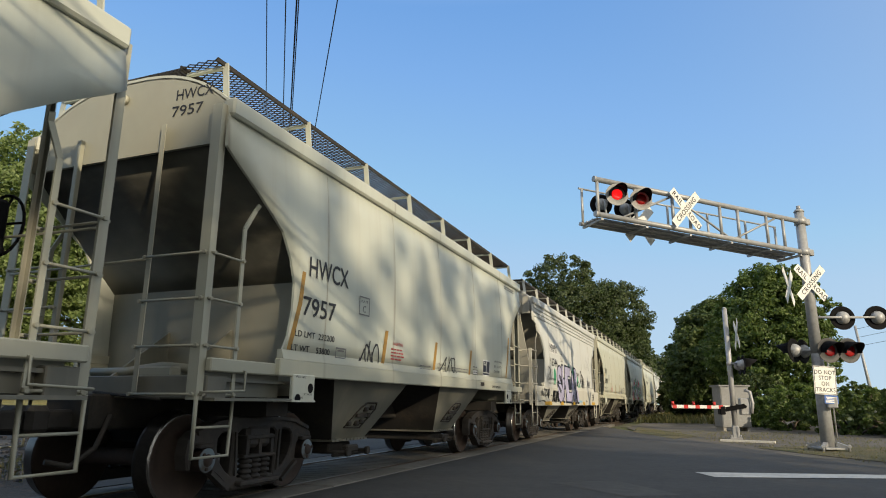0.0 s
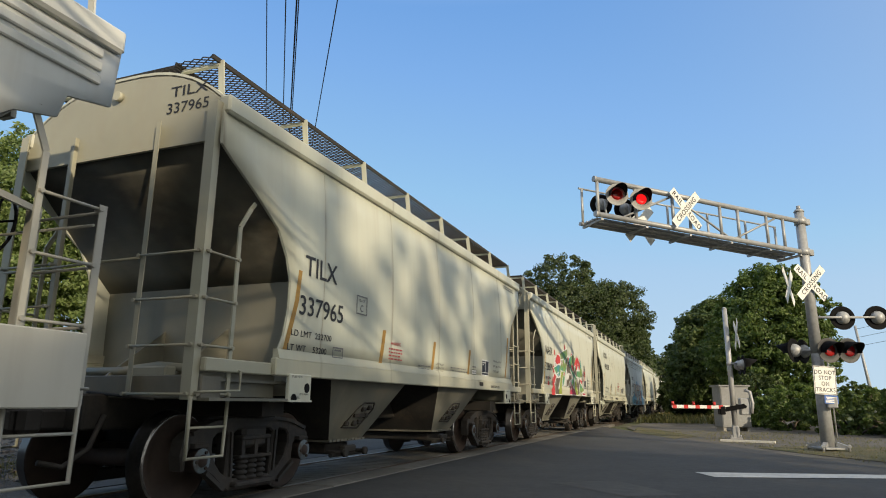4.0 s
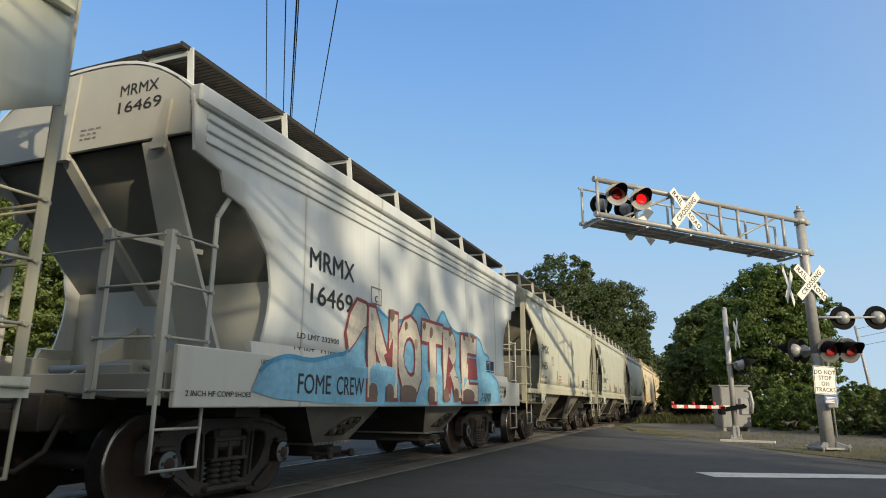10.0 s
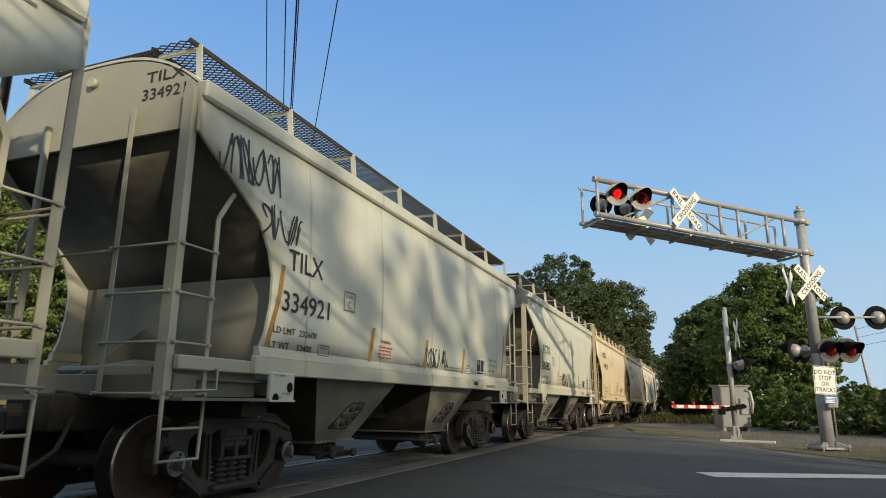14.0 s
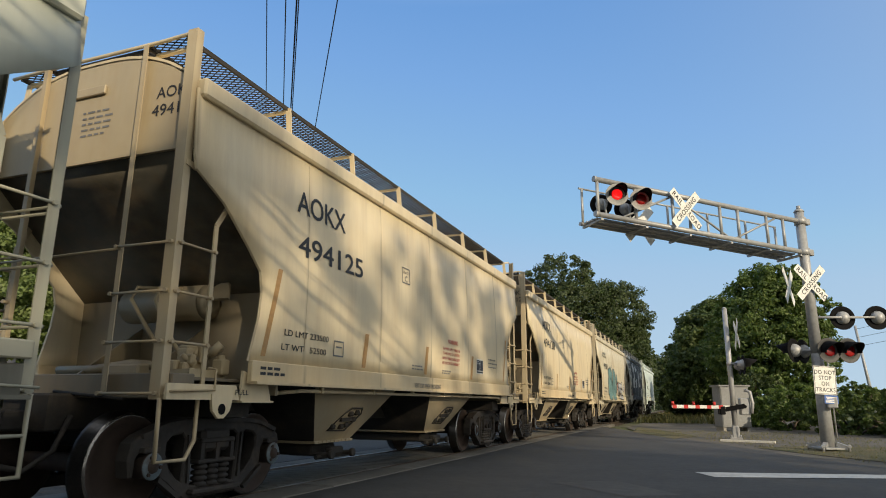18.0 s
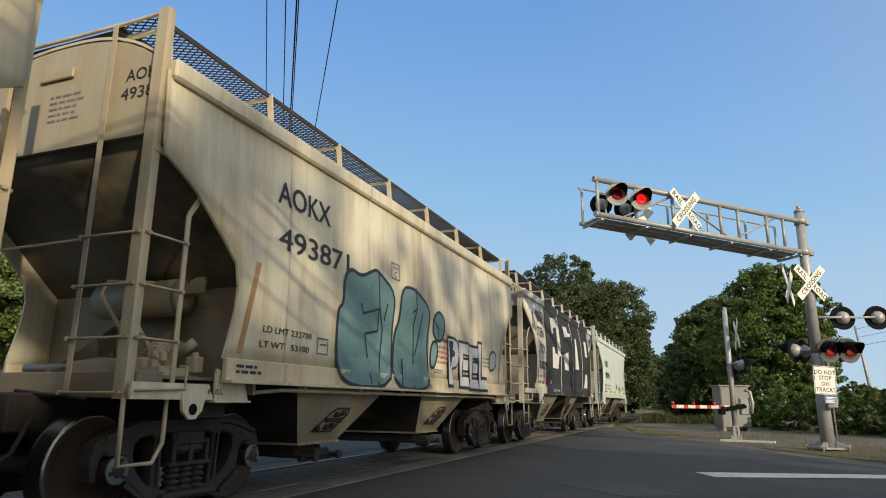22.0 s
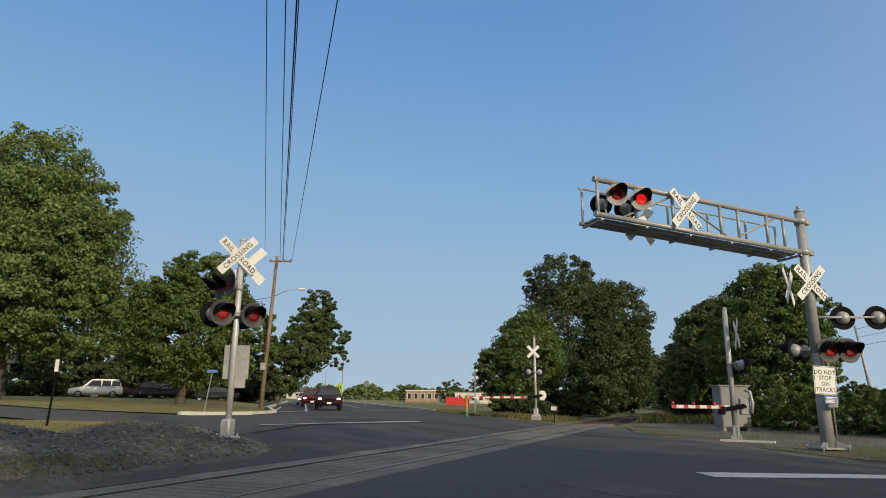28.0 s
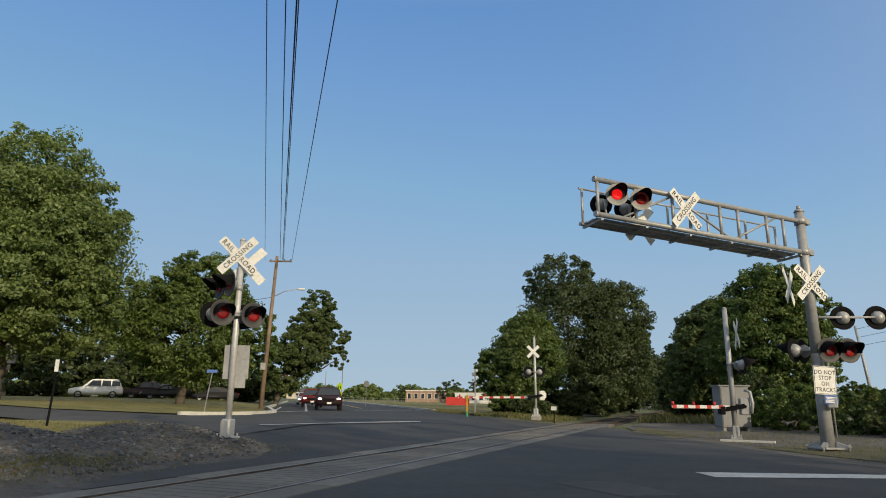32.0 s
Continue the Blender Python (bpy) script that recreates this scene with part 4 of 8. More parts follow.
        bm.from_pydata(v, [], f)
    else:
        n = 190
        for k in range(n):
            box(bm, ((x0 + x1) / 2, LONG * (k + 0.5) / n, wz - 0.015), (x1 - x0, 0.042, 0.03))
    both_sides("walkway_grating", bm, STEEL if K["mesh"] else UNDER, car, label="expanded steel grating walkway")
    bm = BM()
    for x in (x0, x1):
        box(bm, (x, LONG / 2, wz - 0.015), (0.025, LONG, 0.05))
    both_sides("walkway_edge", bm, UNDER, car)
    bm = BM()
    zf = roof_z(x1, top) - 0.03
    bar(bm, (x1 + 0.06, 0, zf - 0.04), (x1 + 0.015, 0, wz - 0.01), 0.07, 0.02, up=(0, 1, 0))
    bar(bm, (x0, 0, wz - 0.05), (x1, 0, wz - 0.05), 0.05, 0.03)
    bar(bm, (x0, 0, roof_z(x0, top) - 0.02), (x0, 0, wz - 0.05), 0.05, 0.02, up=(0, 1, 0))
    bm = link_mesh("walkway_bracket", bm)
    for k in range(8):
        y = 0.12 + k * (LONG - 0.24) / 7
        part("walkway_bracket", bm, PAINT, car, at=Matrix.Translation((0, y, 0)))
        part("walkway_bracket", bm, PAINT, car, at=pose(0, y, 0, 0, 0, 180))
    bm = BM()
    nb = 26
    for k in range(nb):
        box(bm, (-0.7 + 1.4 * (k + 0.5) / nb, 0.26, wz - 0.015), (0.014, 0.46, 0.03))
    for y in (0.04, 0.26, 0.48):
        box(bm, (0, y, wz - 0.015), (1.4, 0.02, 0.035))
    mirrored("crosswalk_grating", bm, STEEL, car)
    if kind == "straight":
        bm = BM()
        pipe(bm, [(px + 0.03, -0.02, wz + 0.0), (px - 0.12, 0.0, wz + 0.03), (0.85, -0.02, wz + 0.0), (-0.85, -0.02, wz + 0.0), (-px, 0, wz)], 0.022, 6)
        mirrored("crosswalk_rail", bm, PAINT, car)
    # trucks
    for y in K["trucks"]:
        build_truck(car, y)
    return car


TRUCK = {}


def build_truck(car, y):
    if not TRUCK:
        bm = BM()
        box(bm, (0, 0, 0.66), (2.2, 0.42, 0.24), bev=0.04)
        rod(bm, (0, 0, 0.74), (0, 0, 0.86), 0.2, 16)
        for s in (-1, 1):
            box(bm, (0, s * 0.45, 0.5), (1.5, 0.07, 0.16))
        TRUCK["bolster"] = link_mesh("bogie", bm)
        bm = BM()
        half = [(0.45, 0.86), (0.72, 0.83), (0.98, 0.735), (1.07, 0.67), (1.10, 0.52), (1.07, 0.38), (1.02, 0.37), (1.01, 0.54), (0.96, 0.595), (0.82, 0.595), (0.77, 0.54), (0.75, 0.36), (0.62, 0.29), (0.46, 0.16), (0.37, 0.12)]
        window = [(0.44, 0.29), (0.50, 0.32), (0.60, 0.42), (0.66, 0.56), (0.655, 0.66), (0.60, 0.71), (0.47, 0.73), (0.425, 0.68)]
        loops = [half + [(-y, z) for y, z in half[::-1]], window, [(-y, z) for y, z in window], [(-0.31, 0.24), (0.31, 0.24), (0.34, 0.70), (0.28, 0.74), (-0.28, 0.74), (-0.34, 0.70)]]
        edges = []
        for lp in loops:
            vs = [bm.verts.new((1.07, y, z)) for y, z in lp]
            edges += [bm.edges.new((vs[k], vs[(k + 1) % len(vs)])) for k in range(len(vs))]
        bmesh.ops.triangle_fill(bm, use_beauty=True, use_dissolve=False, edges=edges)
        rim_edges = [e for e in bm.edges if e.is_boundary]
        ext = bmesh.ops.extrude_face_region(bm, geom=list(bm.faces))
        for v in ext["geom"]:
            if isinstance(v, bmesh.types.BMVert):
                v.co.x -= 0.15
        bmesh.ops.recalc_face_normals(bm, faces=bm.faces)
        bmesh.ops.bevel(bm, geom=[e for e in rim_edges if e.is_valid], offset=0.016, segments=1, affect="EDGES")
        x = 1.0
        for s in (-1, 1):                      # raised flanges of the casting and the pedestal ribs
            for a, b in (((0.75, 0.34), (0.47, 0.15)), ((0.98, 0.725), (0.70, 0.815)), ((0.70, 0.815), (0.45, 0.845))):
                bar(bm, (x + 0.075, s * a[0], a[1]), (x + 0.075, s * b[0], b[1]), 0.045, 0.04)
            bar(bm, (x + 0.075, s * 0.365, 0.27), (x + 0.075, s * 0.395, 0.72), 0.03, 0.035, up=(1, 0, 0))
            box(bm, (x + 0.02, s * 0.89, 0.605), (0.24, 0.20, 0.05), bev=0.012)
        bar(bm, (x + 0.075, -0.45, 0.845), (x + 0.075, 0.45, 0.845), 0.045, 0.04)
        box(bm, (x + 0.04, 0, 0.185), (0.22, 0.70, 0.05), bev=0.012)
        TRUCK["side_frame"] = link_mesh("side_frame", bm)
        bm = BM()
        coil = [(0.21, 0.0)]
        for k in range(4):
            coil += [(0.215 + k * 0.055, 0.052), (0.227 + k * 0.055, 0.080), (0.252 + k * 0.055, 0.080), (0.264 + k * 0.055, 0.052)]
        lathe(bm, coil + [(0.44, 0.052), (0.44, 0.0)], 12, Matrix.Rotation(math.pi / 2, 4, "X"))
        bmesh.ops.recalc_face_normals(bm, faces=bm.faces)
        TRUCK["spring"] = link_mesh("spring", bm)
        bm = BM()
        box(bm, (1.02, 0, 0.455), (0.20, 0.56, 0.04), bev=0.012)
        box(bm, (1.02, 0, 0.655), (0.20, 0.50, 0.05), bev=0.012)
        for rib in (-0.22, 0.0, 0.22):
            box(bm, (1.02, rib, 0.555), (0.18, 0.05, 0.18))
        box(bm, (0.96, 0, 0.555), (0.06, 0.46, 0.18))
        TRUCK["bolster_end"] = link_mesh("bolster_end", bm)
        bm = BM()
        # one turned body: axle, two wheels, bearings and caps; the axle lies on x
        prof = [(0.0, 0.085, 0), (0.60, 0.085, 0), (0.64, 0.14, 0), (0.665, 0.40, 0), (0.66, 0.470, 0), (0.675, 0.487, 1), (0.70, 0.470, 1), (0.825, 0.457, 3), (0.838, 0.450, 3), (0.842, 0.435, 0), (0.842, 0.40, 0), (0.80, 0.36, 0), (0.79, 0.22, 0), (0.85, 0.15, 0),
                (0.89, 0.10, 0), (0.91, 0.108, 0), (1.11, 0.108, 0), (1.12, 0.118, 0), (1.145, 0.118, 2), (1.155, 0.108, 2), (1.152, 0.062, 0), (1.168, 0.055, 0), (1.17, 0.0, 0)]
        full = [(-x, r, i) for x, r, i in prof[::-1]] + prof[1:]
        lathe(bm, [(x, r) for x, r, _ in full], 40, Matrix.Rotation(-math.pi / 2, 4, "Z"), [full[k][2] if full[k][0] > 0 else full[k + 1][2] for k in range(len(full) - 1)])
        for s in (-1, 1):
            for k in range(3):
                a = 2.0944 * k + 0.5
                rod(bm, (s * 1.15, 0.085 * math.cos(a), 0.085 * math.sin(a)), (s * 1.168, 0.085 * math.cos(a), 0.085 * math.sin(a)), 0.018, 6)
        bmesh.ops.recalc_face_normals(bm, faces=bm.faces)
        TRUCK["wheelset"] = link_mesh("wheelset", bm)
    at = Matrix.Translation((0, y, 0))
    bogie = part("bogie", TRUCK["bolster"], STEEL, car, at=at)
    part("side_frame", TRUCK["side_frame"], STEEL, bogie)
    part("side_frame", TRUCK["side_frame"], STEEL, bogie, at=pose(0, 0, 0, 0, 0, 180))
    for s in (0, 180):
        part("bolster_end", TRUCK["bolster_end"], STEEL, bogie, at=pose(0, 0, 0, 0, 0, s))
        for yy in (-0.16, 0.0, 0.16):
            part("spring", TRUCK["spring"], STEEL, bogie, at=pose(0, 0, 0, 0, 0, s) @ Matrix.Translation((1.03, yy, 0)))
    for s in (-1, 1):
        part("wheelset", TRUCK["wheelset"], [WHEEL, TREAD, CAP, RIM], bogie, at=Matrix.Translation((0, s * 0.89, 0.467)))


GREY, CREAM, WHITEC, TAN, AQUA = (0.49, 0.52, 0.45), (0.51, 0.53, 0.44), (0.63, 0.68, 0.69), (0.70, 0.585, 0.375), (0.58, 0.68, 0.66)
# kind, paint, label
TRAIN = [
    ("round", GREY, "light grey covered hopper car leading the others past"),
    ("round", GREY, "light grey curved-side covered hopper car with a small black tag"),
    ("stepped", (0.58, 0.595, 0.57), "pale grey deep-silled hopper car with purple letter graffiti"),
    ("round", CREAM, "cream grey curved-side covered hopper car with ochre stripes"),
    ("round", (0.53, 0.545, 0.455), "light grey hopper car with bright red and green graffiti"),
    ("straight", CREAM, "cream flat-sided covered hopper car with large dark lettering"),
    ("stepped", WHITEC, "white deep-silled hopper car with blue and brown graffiti"),
    ("round", CREAM, "cream curved-side covered hopper car with black lettering"),
    ("round", GREY, "light grey hopper car with tags at its upper corner"),
    ("round", (0.52, 0.535, 0.44), "light grey hopper car with a black scrawled tag"),
    ("straight", TAN, "tan flat-sided covered hopper car with dark lettering"),
    ("straight", (0.72, 0.60, 0.385), "tan rust-streaked flat-sided covered hopper car"),
    ("straight", (0.66, 0.61, 0.46), "tan hopper car with teal and silver graffiti"),
    ("round", (0.60, 0.59, 0.54), "hopper car blacked over with large white block letters"),
    ("angled", AQUA, "pale aqua covered hopper car at the tail of the train"),
]
PAINTED = {"side_sheet", "sill_end", "gusset", "placard_board", "vent_cap", "ladder_brace", "post_bracket", "rung", "end_handhold", "grab_iron", "side_rib", "ladder_post", "end_brace", "weld_seam", "roof", "roof_hatch", "top_chord", "end_wall", "slope_sheet", "end_bulkhead", "side_sill", "end_sill", "jacking_pad", "end_skirt", "pull_plate", "discharge_hopper", "corner_post", "end_ladder", "side_ladder", "sill_step", "brake_gear", "air_reservoir", "brake_valve", "brake_lever", "brake_pipe", "control_valve", "brake_hose_pipe", "walkway_bracket", "crosswalk_rail"}
# how much paint still shows under brake dust, cargo grime and painted-in shade
# end walls, slope sheets, bulkheads, hoppers and sills hold the shade
GRIME_AND_SHADE = {"slope_sheet": 0.055, "side_sill": 0.9, "sill_end": 0.72, "end_bulkhead": 0.30, "gusset": 0.3, "discharge_hopper": 0.18, "rung": 0.55, "end_handhold": 0.55, "grab_iron": 0.6, "placard_board": 0.6, "vent_cap": 0.8, "ladder_brace": 0.75, "post_bracket": 0.8, "end_sill": 0.15, "end_skirt": 0.22, "brake_gear": 0.4, "air_reservoir": 0.4, "brake_valve": 0.5, "brake_lever": 0.4, "control_valve": 0.62, "brake_hose_pipe": 0.6, "weld_seam": 0.72, "corner_post": 0.66, "end_wall": 0.58, "end_ladder": 0.62, "side_ladder": 0.66, "sill_step": 0.62, "ladder_post": 0.75, "end_brace": 0.7}
SOUND = {3: 0.9, 10: 0.72, 11: 0.62, 12: 0.35, 13: 0.85}
# how far the train has come, by the second
RUN = [(0, -0.08), (2, 12.81), (3.5, 22.45), (6, 38.77), (8, 51.78), (10, 64.74), (12, 77.48), (13, 83.87), (14, 90.35), (16.5, 106.35), (18, 116.1), (20, 129.07), (21, 135.6), (22, 142.2), (23, 148.75), (24, 155.5), (25.5, 166.0), (27.5, 179.9), (32, 211.6)]
FIRST = 4.85


def start_y(i):
    return FIRST + (i - 1) * PITCH + (0.5 if i == 14 else 0.0)



def run(t):
    for (t0, s0), (t1, s1) in zip(RUN, RUN[1:]):
        if t <= t1:
            return s0 + (s1 - s0) * (t - t0) / (t1 - t0)
    return RUN[-1][1]


CARS, first_of = [], {}
for i, (kind, paint, label) in enumerate(TRAIN):
    m = Matrix.Translation((TRACK, start_y(i), 0.012))
    if kind in first_of:
        car = copy_thing(first_of[kind], m)
        car["label"] = label
    else:
        car = first_of[kind] = build_hopper(kind, m, label)
    for o in car.children_recursive:
        if o.name.split(".")[0] in PAINTED:
            o.color = (*paint, SOUND.get(i, 1.0))
        if o.name.split(".")[0] in GRIME_AND_SHADE:
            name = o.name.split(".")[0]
            g = GRIME_AND_SHADE[name]
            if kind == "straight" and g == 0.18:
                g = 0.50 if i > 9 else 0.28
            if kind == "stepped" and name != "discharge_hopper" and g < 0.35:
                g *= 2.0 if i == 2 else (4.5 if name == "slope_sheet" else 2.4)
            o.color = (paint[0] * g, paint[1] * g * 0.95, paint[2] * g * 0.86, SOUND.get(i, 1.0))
    CARS.append(car)

# ---------------------------------------------------------------- crossing signals
CHARCOAL = plain("dark_signal_disc", (0.05, 0.05, 0.05), 0.6, 0.0, 0.25, 6, 0.05)
DISC = plain("pale_signal_disc", (0.30, 0.30, 0.29), 0.6, 0.0, 0.25, 6, 0.05)
SILVERP = plain("silver_mast_paint", (0.58, 0.58, 0.57), 0.45, 0.3, 0.1, 3, 0.05)
CABINET = plain("grey_cabinet_paint", (0.21, 0.215, 0.215), 0.55, 0.0, 0.12, 3, 0.1, stain=(0.15, 0.145, 0.13))
FLASHERS = []          # (part, leading or trailing of its pair)


def shared(key, make):
    if key not in SHARED:
        SHARED[key] = link_mesh(key, make())
    return SHARED[key]


SHARED = {}


def m_background():
    bm = BM()
    lathe(bm, [(-0.012, 0.30), (-0.012, 0.13), (0.0, 0.13), (0.0, 0.29), (0.0, 0.30), (-0.012, 0.30)], 28, idx=[0, 1, 1, 1, 1])
    return bm


def m_housing():
    bm = BM()
    lathe(bm, [(0.0, 0.165), (0.05, 0.16), (0.10, 0.13), (0.15, 0.08), (0.165, 0.0)], 20)
    return bm


def m_hood():
    bm = BM()
    n = 16
    a = [[], [], [], []]
    for k in range(n + 1):
        t = math.radians(-15 + 210 * k / n)
        ln = 0.42 * (0.40 + 0.60 * max(0, math.sin(t)))
        for j, (r, y) in enumerate(((0.215, -0.012), (0.200, -ln - 0.02), (0.206, -ln - 0.02), (0.222, -0.012))):
            a[j].append(bm.verts.new((r * math.cos(t), y, r * math.sin(t) + y * 0.10)))
    for j in range(4):
        for k in range(n):
            bm.faces.new((a[j][k], a[(j + 1) % 4][k], a[(j + 1) % 4][k + 1], a[j][k + 1])).smooth = True
    bmesh.ops.recalc_face_normals(bm, faces=bm.faces)
    return bm


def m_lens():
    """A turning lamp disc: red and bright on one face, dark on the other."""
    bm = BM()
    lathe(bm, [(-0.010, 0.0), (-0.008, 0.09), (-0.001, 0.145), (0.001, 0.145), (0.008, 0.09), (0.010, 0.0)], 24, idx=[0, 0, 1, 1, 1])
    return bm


def light(parent, m, which=0, dim=True, pale=False):
    """One flashing light that faces local -Y: background, housing, hood and lens."""
    bg = part("signal_light", shared("pale_background" if pale else "signal_background", m_background), [DISC if pale else CHARCOAL, BLACK], parent, at=m)
    part("housing", shared("signal_housing", m_housing), GALV, bg, "grey metal lamp housing")
    part("hood", shared("signal_hood", m_hood), BLACK, bg)
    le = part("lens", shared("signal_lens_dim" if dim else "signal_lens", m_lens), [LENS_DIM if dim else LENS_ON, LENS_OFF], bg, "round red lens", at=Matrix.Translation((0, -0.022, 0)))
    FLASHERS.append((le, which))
    return bg


def m_blade():
    bm = BM()
    box(bm, (0, 0, 0), (1.22, 0.006, 0.23))
    return bm


def crossbuck(parent, m, s=1.0, text=True):
    for ang, y, wd in ((-45, 0.0, (("RAIL", -0.36), ("ROAD", 0.36))), (45, -0.012, (("CROSSING", 0.0),))):
        bl = part("blade", shared("crossbuck_blade", m_blade), WHITE, parent, "white reflective crossbuck blade", at=m @ Matrix.Translation((0, y, 0)) @ Matrix.Rotation(math.radians(-ang), 4, "Y") @ Matrix.Diagonal((s, 1, s, 1)))
        if text:
            for t, x in wd:
                word("lettering", t, 0.185, lambda a, b, x=x: (a + x, -0.0055, b - 0.065), INK, bl, align="CENTER", squeeze=0.95, spacing=1.12, fat=0.012)


def mast(parent, r0, r1, h, name="mast", mat=None, cap=True):
    bm = BM()
    rod(bm, (0, 0, 0), (0, 0, h), r0, 16, r1)
    if cap:
        rod(bm, (0, 0, h), (0, 0, h + 0.06), r1 * 1.15, 16, r1 * 0.5)
    return part(name, bm, mat or GALV, parent)


def pedestal(parent, w=0.30, h=0.42, mat=None):
    bm = BM()
    box(bm, (0, 0, h * 0.55), (w * 0.75, w * 0.75, h), bev=0.03)
    box(bm, (0, 0, 0.03), (w * 1.25, w * 1.25, 0.06), bev=0.01)
    for x in (-1, 1):
        for y in (-1, 1):
            rod(bm, (x * w * 0.48, y * w * 0.48, 0.06), (x * w * 0.48, y * w * 0.48, 0.13), 0.02, 6)
    for x in (-1, 1):
        box(bm, (x * w * 0.22, -w * 0.40, h * 0.5), (0.04, 0.04, h * 0.9))
        rod(bm, (x * w * 0.2, -w * 0.46, h * 0.8), (x * w * 0.2, -w * 0.36, h * 0.8), 0.02, 6)
    part("pedestal", bm, mat or GALV, parent)
    bm = BM()
    box(bm, (0, 0, -0.11), (w * 1.55, w * 1.55, 0.22), bev=0.03)
    part("foundation", bm, CONC, parent)


def light_pair(parent, z, rz, gap=0.74, out=0.16, hgt=0.0, swap=False, shift=0.0):
    """A cross arm with two lights that face rz."""
    r = pose(0, 0, z, 0, 0, rz)
    bm = BM()
    pipe(bm, [r @ Vector((-gap / 2 + shift, -out + 0.1, 0.0)), r @ Vector((gap / 2 + shift, -out + 0.1, 0.0))], 0.025, 8)
    pipe(bm, [r @ Vector((shift, -out + 0.1, 0)), r @ Vector((0, 0, 0))], 0.03, 8)
    rod(bm, r @ Vector((0, 0, -0.06)), r @ Vector((0, 0, 0.06)), 0.09, 12)
    part("cross_arm", bm, GALV, parent)
    for s in (-1, 1):
        light(parent, r @ Matrix.Translation((s * gap / 2 + shift, -out, hgt)), (s > 0) ^ swap)


def gate_arm(parent, p, q, n, lamps=3):
    """A red and white striped gate arm from p to q, stripe by stripe, with small lamps on it."""
    p, q = Vector(p), Vector(q)
    bm = BM()
    bar(bm, p, q, 0.025, 0.10)
    arm = part("gate_arm", bm, WHITE, parent, "red and white striped gate arm")
    for k in range(n):
        a, b = p.lerp(q, (k + 0.58) / n), p.lerp(q, (k + 0.95) / n)
        bm = BM()
        bar(bm, a, b, 0.031, 0.106)
        part("stripe", bm, RED, arm)
    for k in range(lamps):
        c = p.lerp(q, 0.98 - 0.36 * k)
        bm = BM()
        rod(bm, c + Vector((0, 0, 0.05)), c + Vector((0, 0, 0.16)), 0.045, 10)
        part("arm_lamp", bm, RED, arm)
    return arm


def gate_box(parent, m, col):
    bm = BM()
    box(bm, m @ Vector((0.0, -0.22, 0)), (0.34, 0.30, 0.52), m.to_3x3(), bev=0.03)
    box(bm, m @ Vector((0.12, -0.42, 0.02)), (0.12, 0.12, 0.3), m.to_3x3(), bev=0.02)
    part("gate_mechanism", bm, col, parent)
    bm = BM()
    rod(bm, m @ Vector((-0.26, -0.2, 0)), m @ Vector((0.26, -0.2, 0)), 0.05, 10)
    for s in (-1, 1):
        bar(bm, m @ Vector((s * 0.24, -0.2, 0.02)), m @ Vector((s * 0.24, 0.42, -0.1)), 0.03, 0.14)
    box(bm, m @ Vector((0, 0.46, -0.12)), (0.56, 0.16, 0.26), m.to_3x3(), bev=0.02)
    part("counterweight", bm, BLACK, parent)


def sign_plate(parent, m, w, h, mat, name="sign_panel", label=""):
    bm = BM()
    box(bm, (0, 0, 0), (w, 0.005, h), bev=0.0)
    return part(name, bm, mat, parent, label, at=m)


def border(parent, w, h, t=0.012, inset=0.02, mat=None):
    bm = BM()
    a, b = w / 2 - inset, h / 2 - inset
    for c, s in (((0, -0.0045, b), (2 * a, 0.002, t)), ((0, -0.0045, -b), (2 * a, 0.002, t)), ((a, -0.0045, 0), (t, 0.002, 2 * b)), ((-a, -0.0045, 0), (t, 0.002, 2 * b))):
        box(bm, c, s)
    part("sign_border", bm, mat or INK, parent)


def bars(parent, rows, mat, y=-0.0045, name="small_print"):
    """Rows of plain bars (x, z, width, height)."""
    bm = BM()
    for x, z, w, h in rows:
        box(bm, (x, y, z), (w, 0.002, h))
    return part(name, bm, mat, parent)


# --- cantilever over the near lanes
GX, GY = 2.75, 18.38
gan = thing("cantilever_signal", Matrix.Translation((GX, GY, 0)), "galvanised cantilever with flashing red lights over the road", "railway signal", "crossing signals")
bm = BM()
rod(bm, (0, 0, 0.08), (0, 0, 2.3), 0.158, 24, 0.132)
rod(bm, (0, 0, 2.3), (0, 0, 5.95), 0.132, 24, 0.112)
rod(bm, (0, 0, 5.95), (0, 0, 6.02), 0.13, 16, 0.09)
rod(bm, (0, 0, 6.02), (0, 0, 6.12), 0.05, 10)
part("mast", bm, GALV, gan)
bm = BM()
box(bm, (0, 0, 0.06), (0.58, 0.58, 0.05), Matrix.Rotation(0.4, 3, "Z"), bev=0.01)
for k in range(4):
    a = 0.4 + 0.785 + k * 1.571
    c = Vector((math.cos(a) * 0.44, math.sin(a) * 0.44, 0))
    rod(bm, c + Vector((0, 0, -0.05)), c + Vector((0, 0, 0.16)), 0.028, 8)
    box(bm, c + Vector((0, 0, 0.11)), (0.09, 0.09, 0.04))
    bar(bm, Vector((0, 0, 0.16)) + c * 0.44, c * 0.95 + Vector((0, 0, 0.08)), 0.10, 0.09)
part("base_plate", bm, GALV, gan)
bm = BM()
box(bm, (0, 0, -0.15), (1.0, 1.0, 0.24), Matrix.Rotation(0.4, 3, "Z"), bev=0.03)
part("foundation", bm, CONC, gan)
for z in (4.88, 5.70):
    bm = BM()
    rod(bm, (0, 0, z - 0.09), (0, 0, z + 0.09), 0.145, 16)
    box(bm, (0.13, 0.10, z), (0.12, 0.24, 0.16), Matrix.Rotation(-0.76, 3, "Z"), bev=0.01)
    part("clamp", bm, GALV, gan)
A = Vector((-1.84 - GX, 14.05 - GY, 0))
AL, A = A.length, A.normalized()
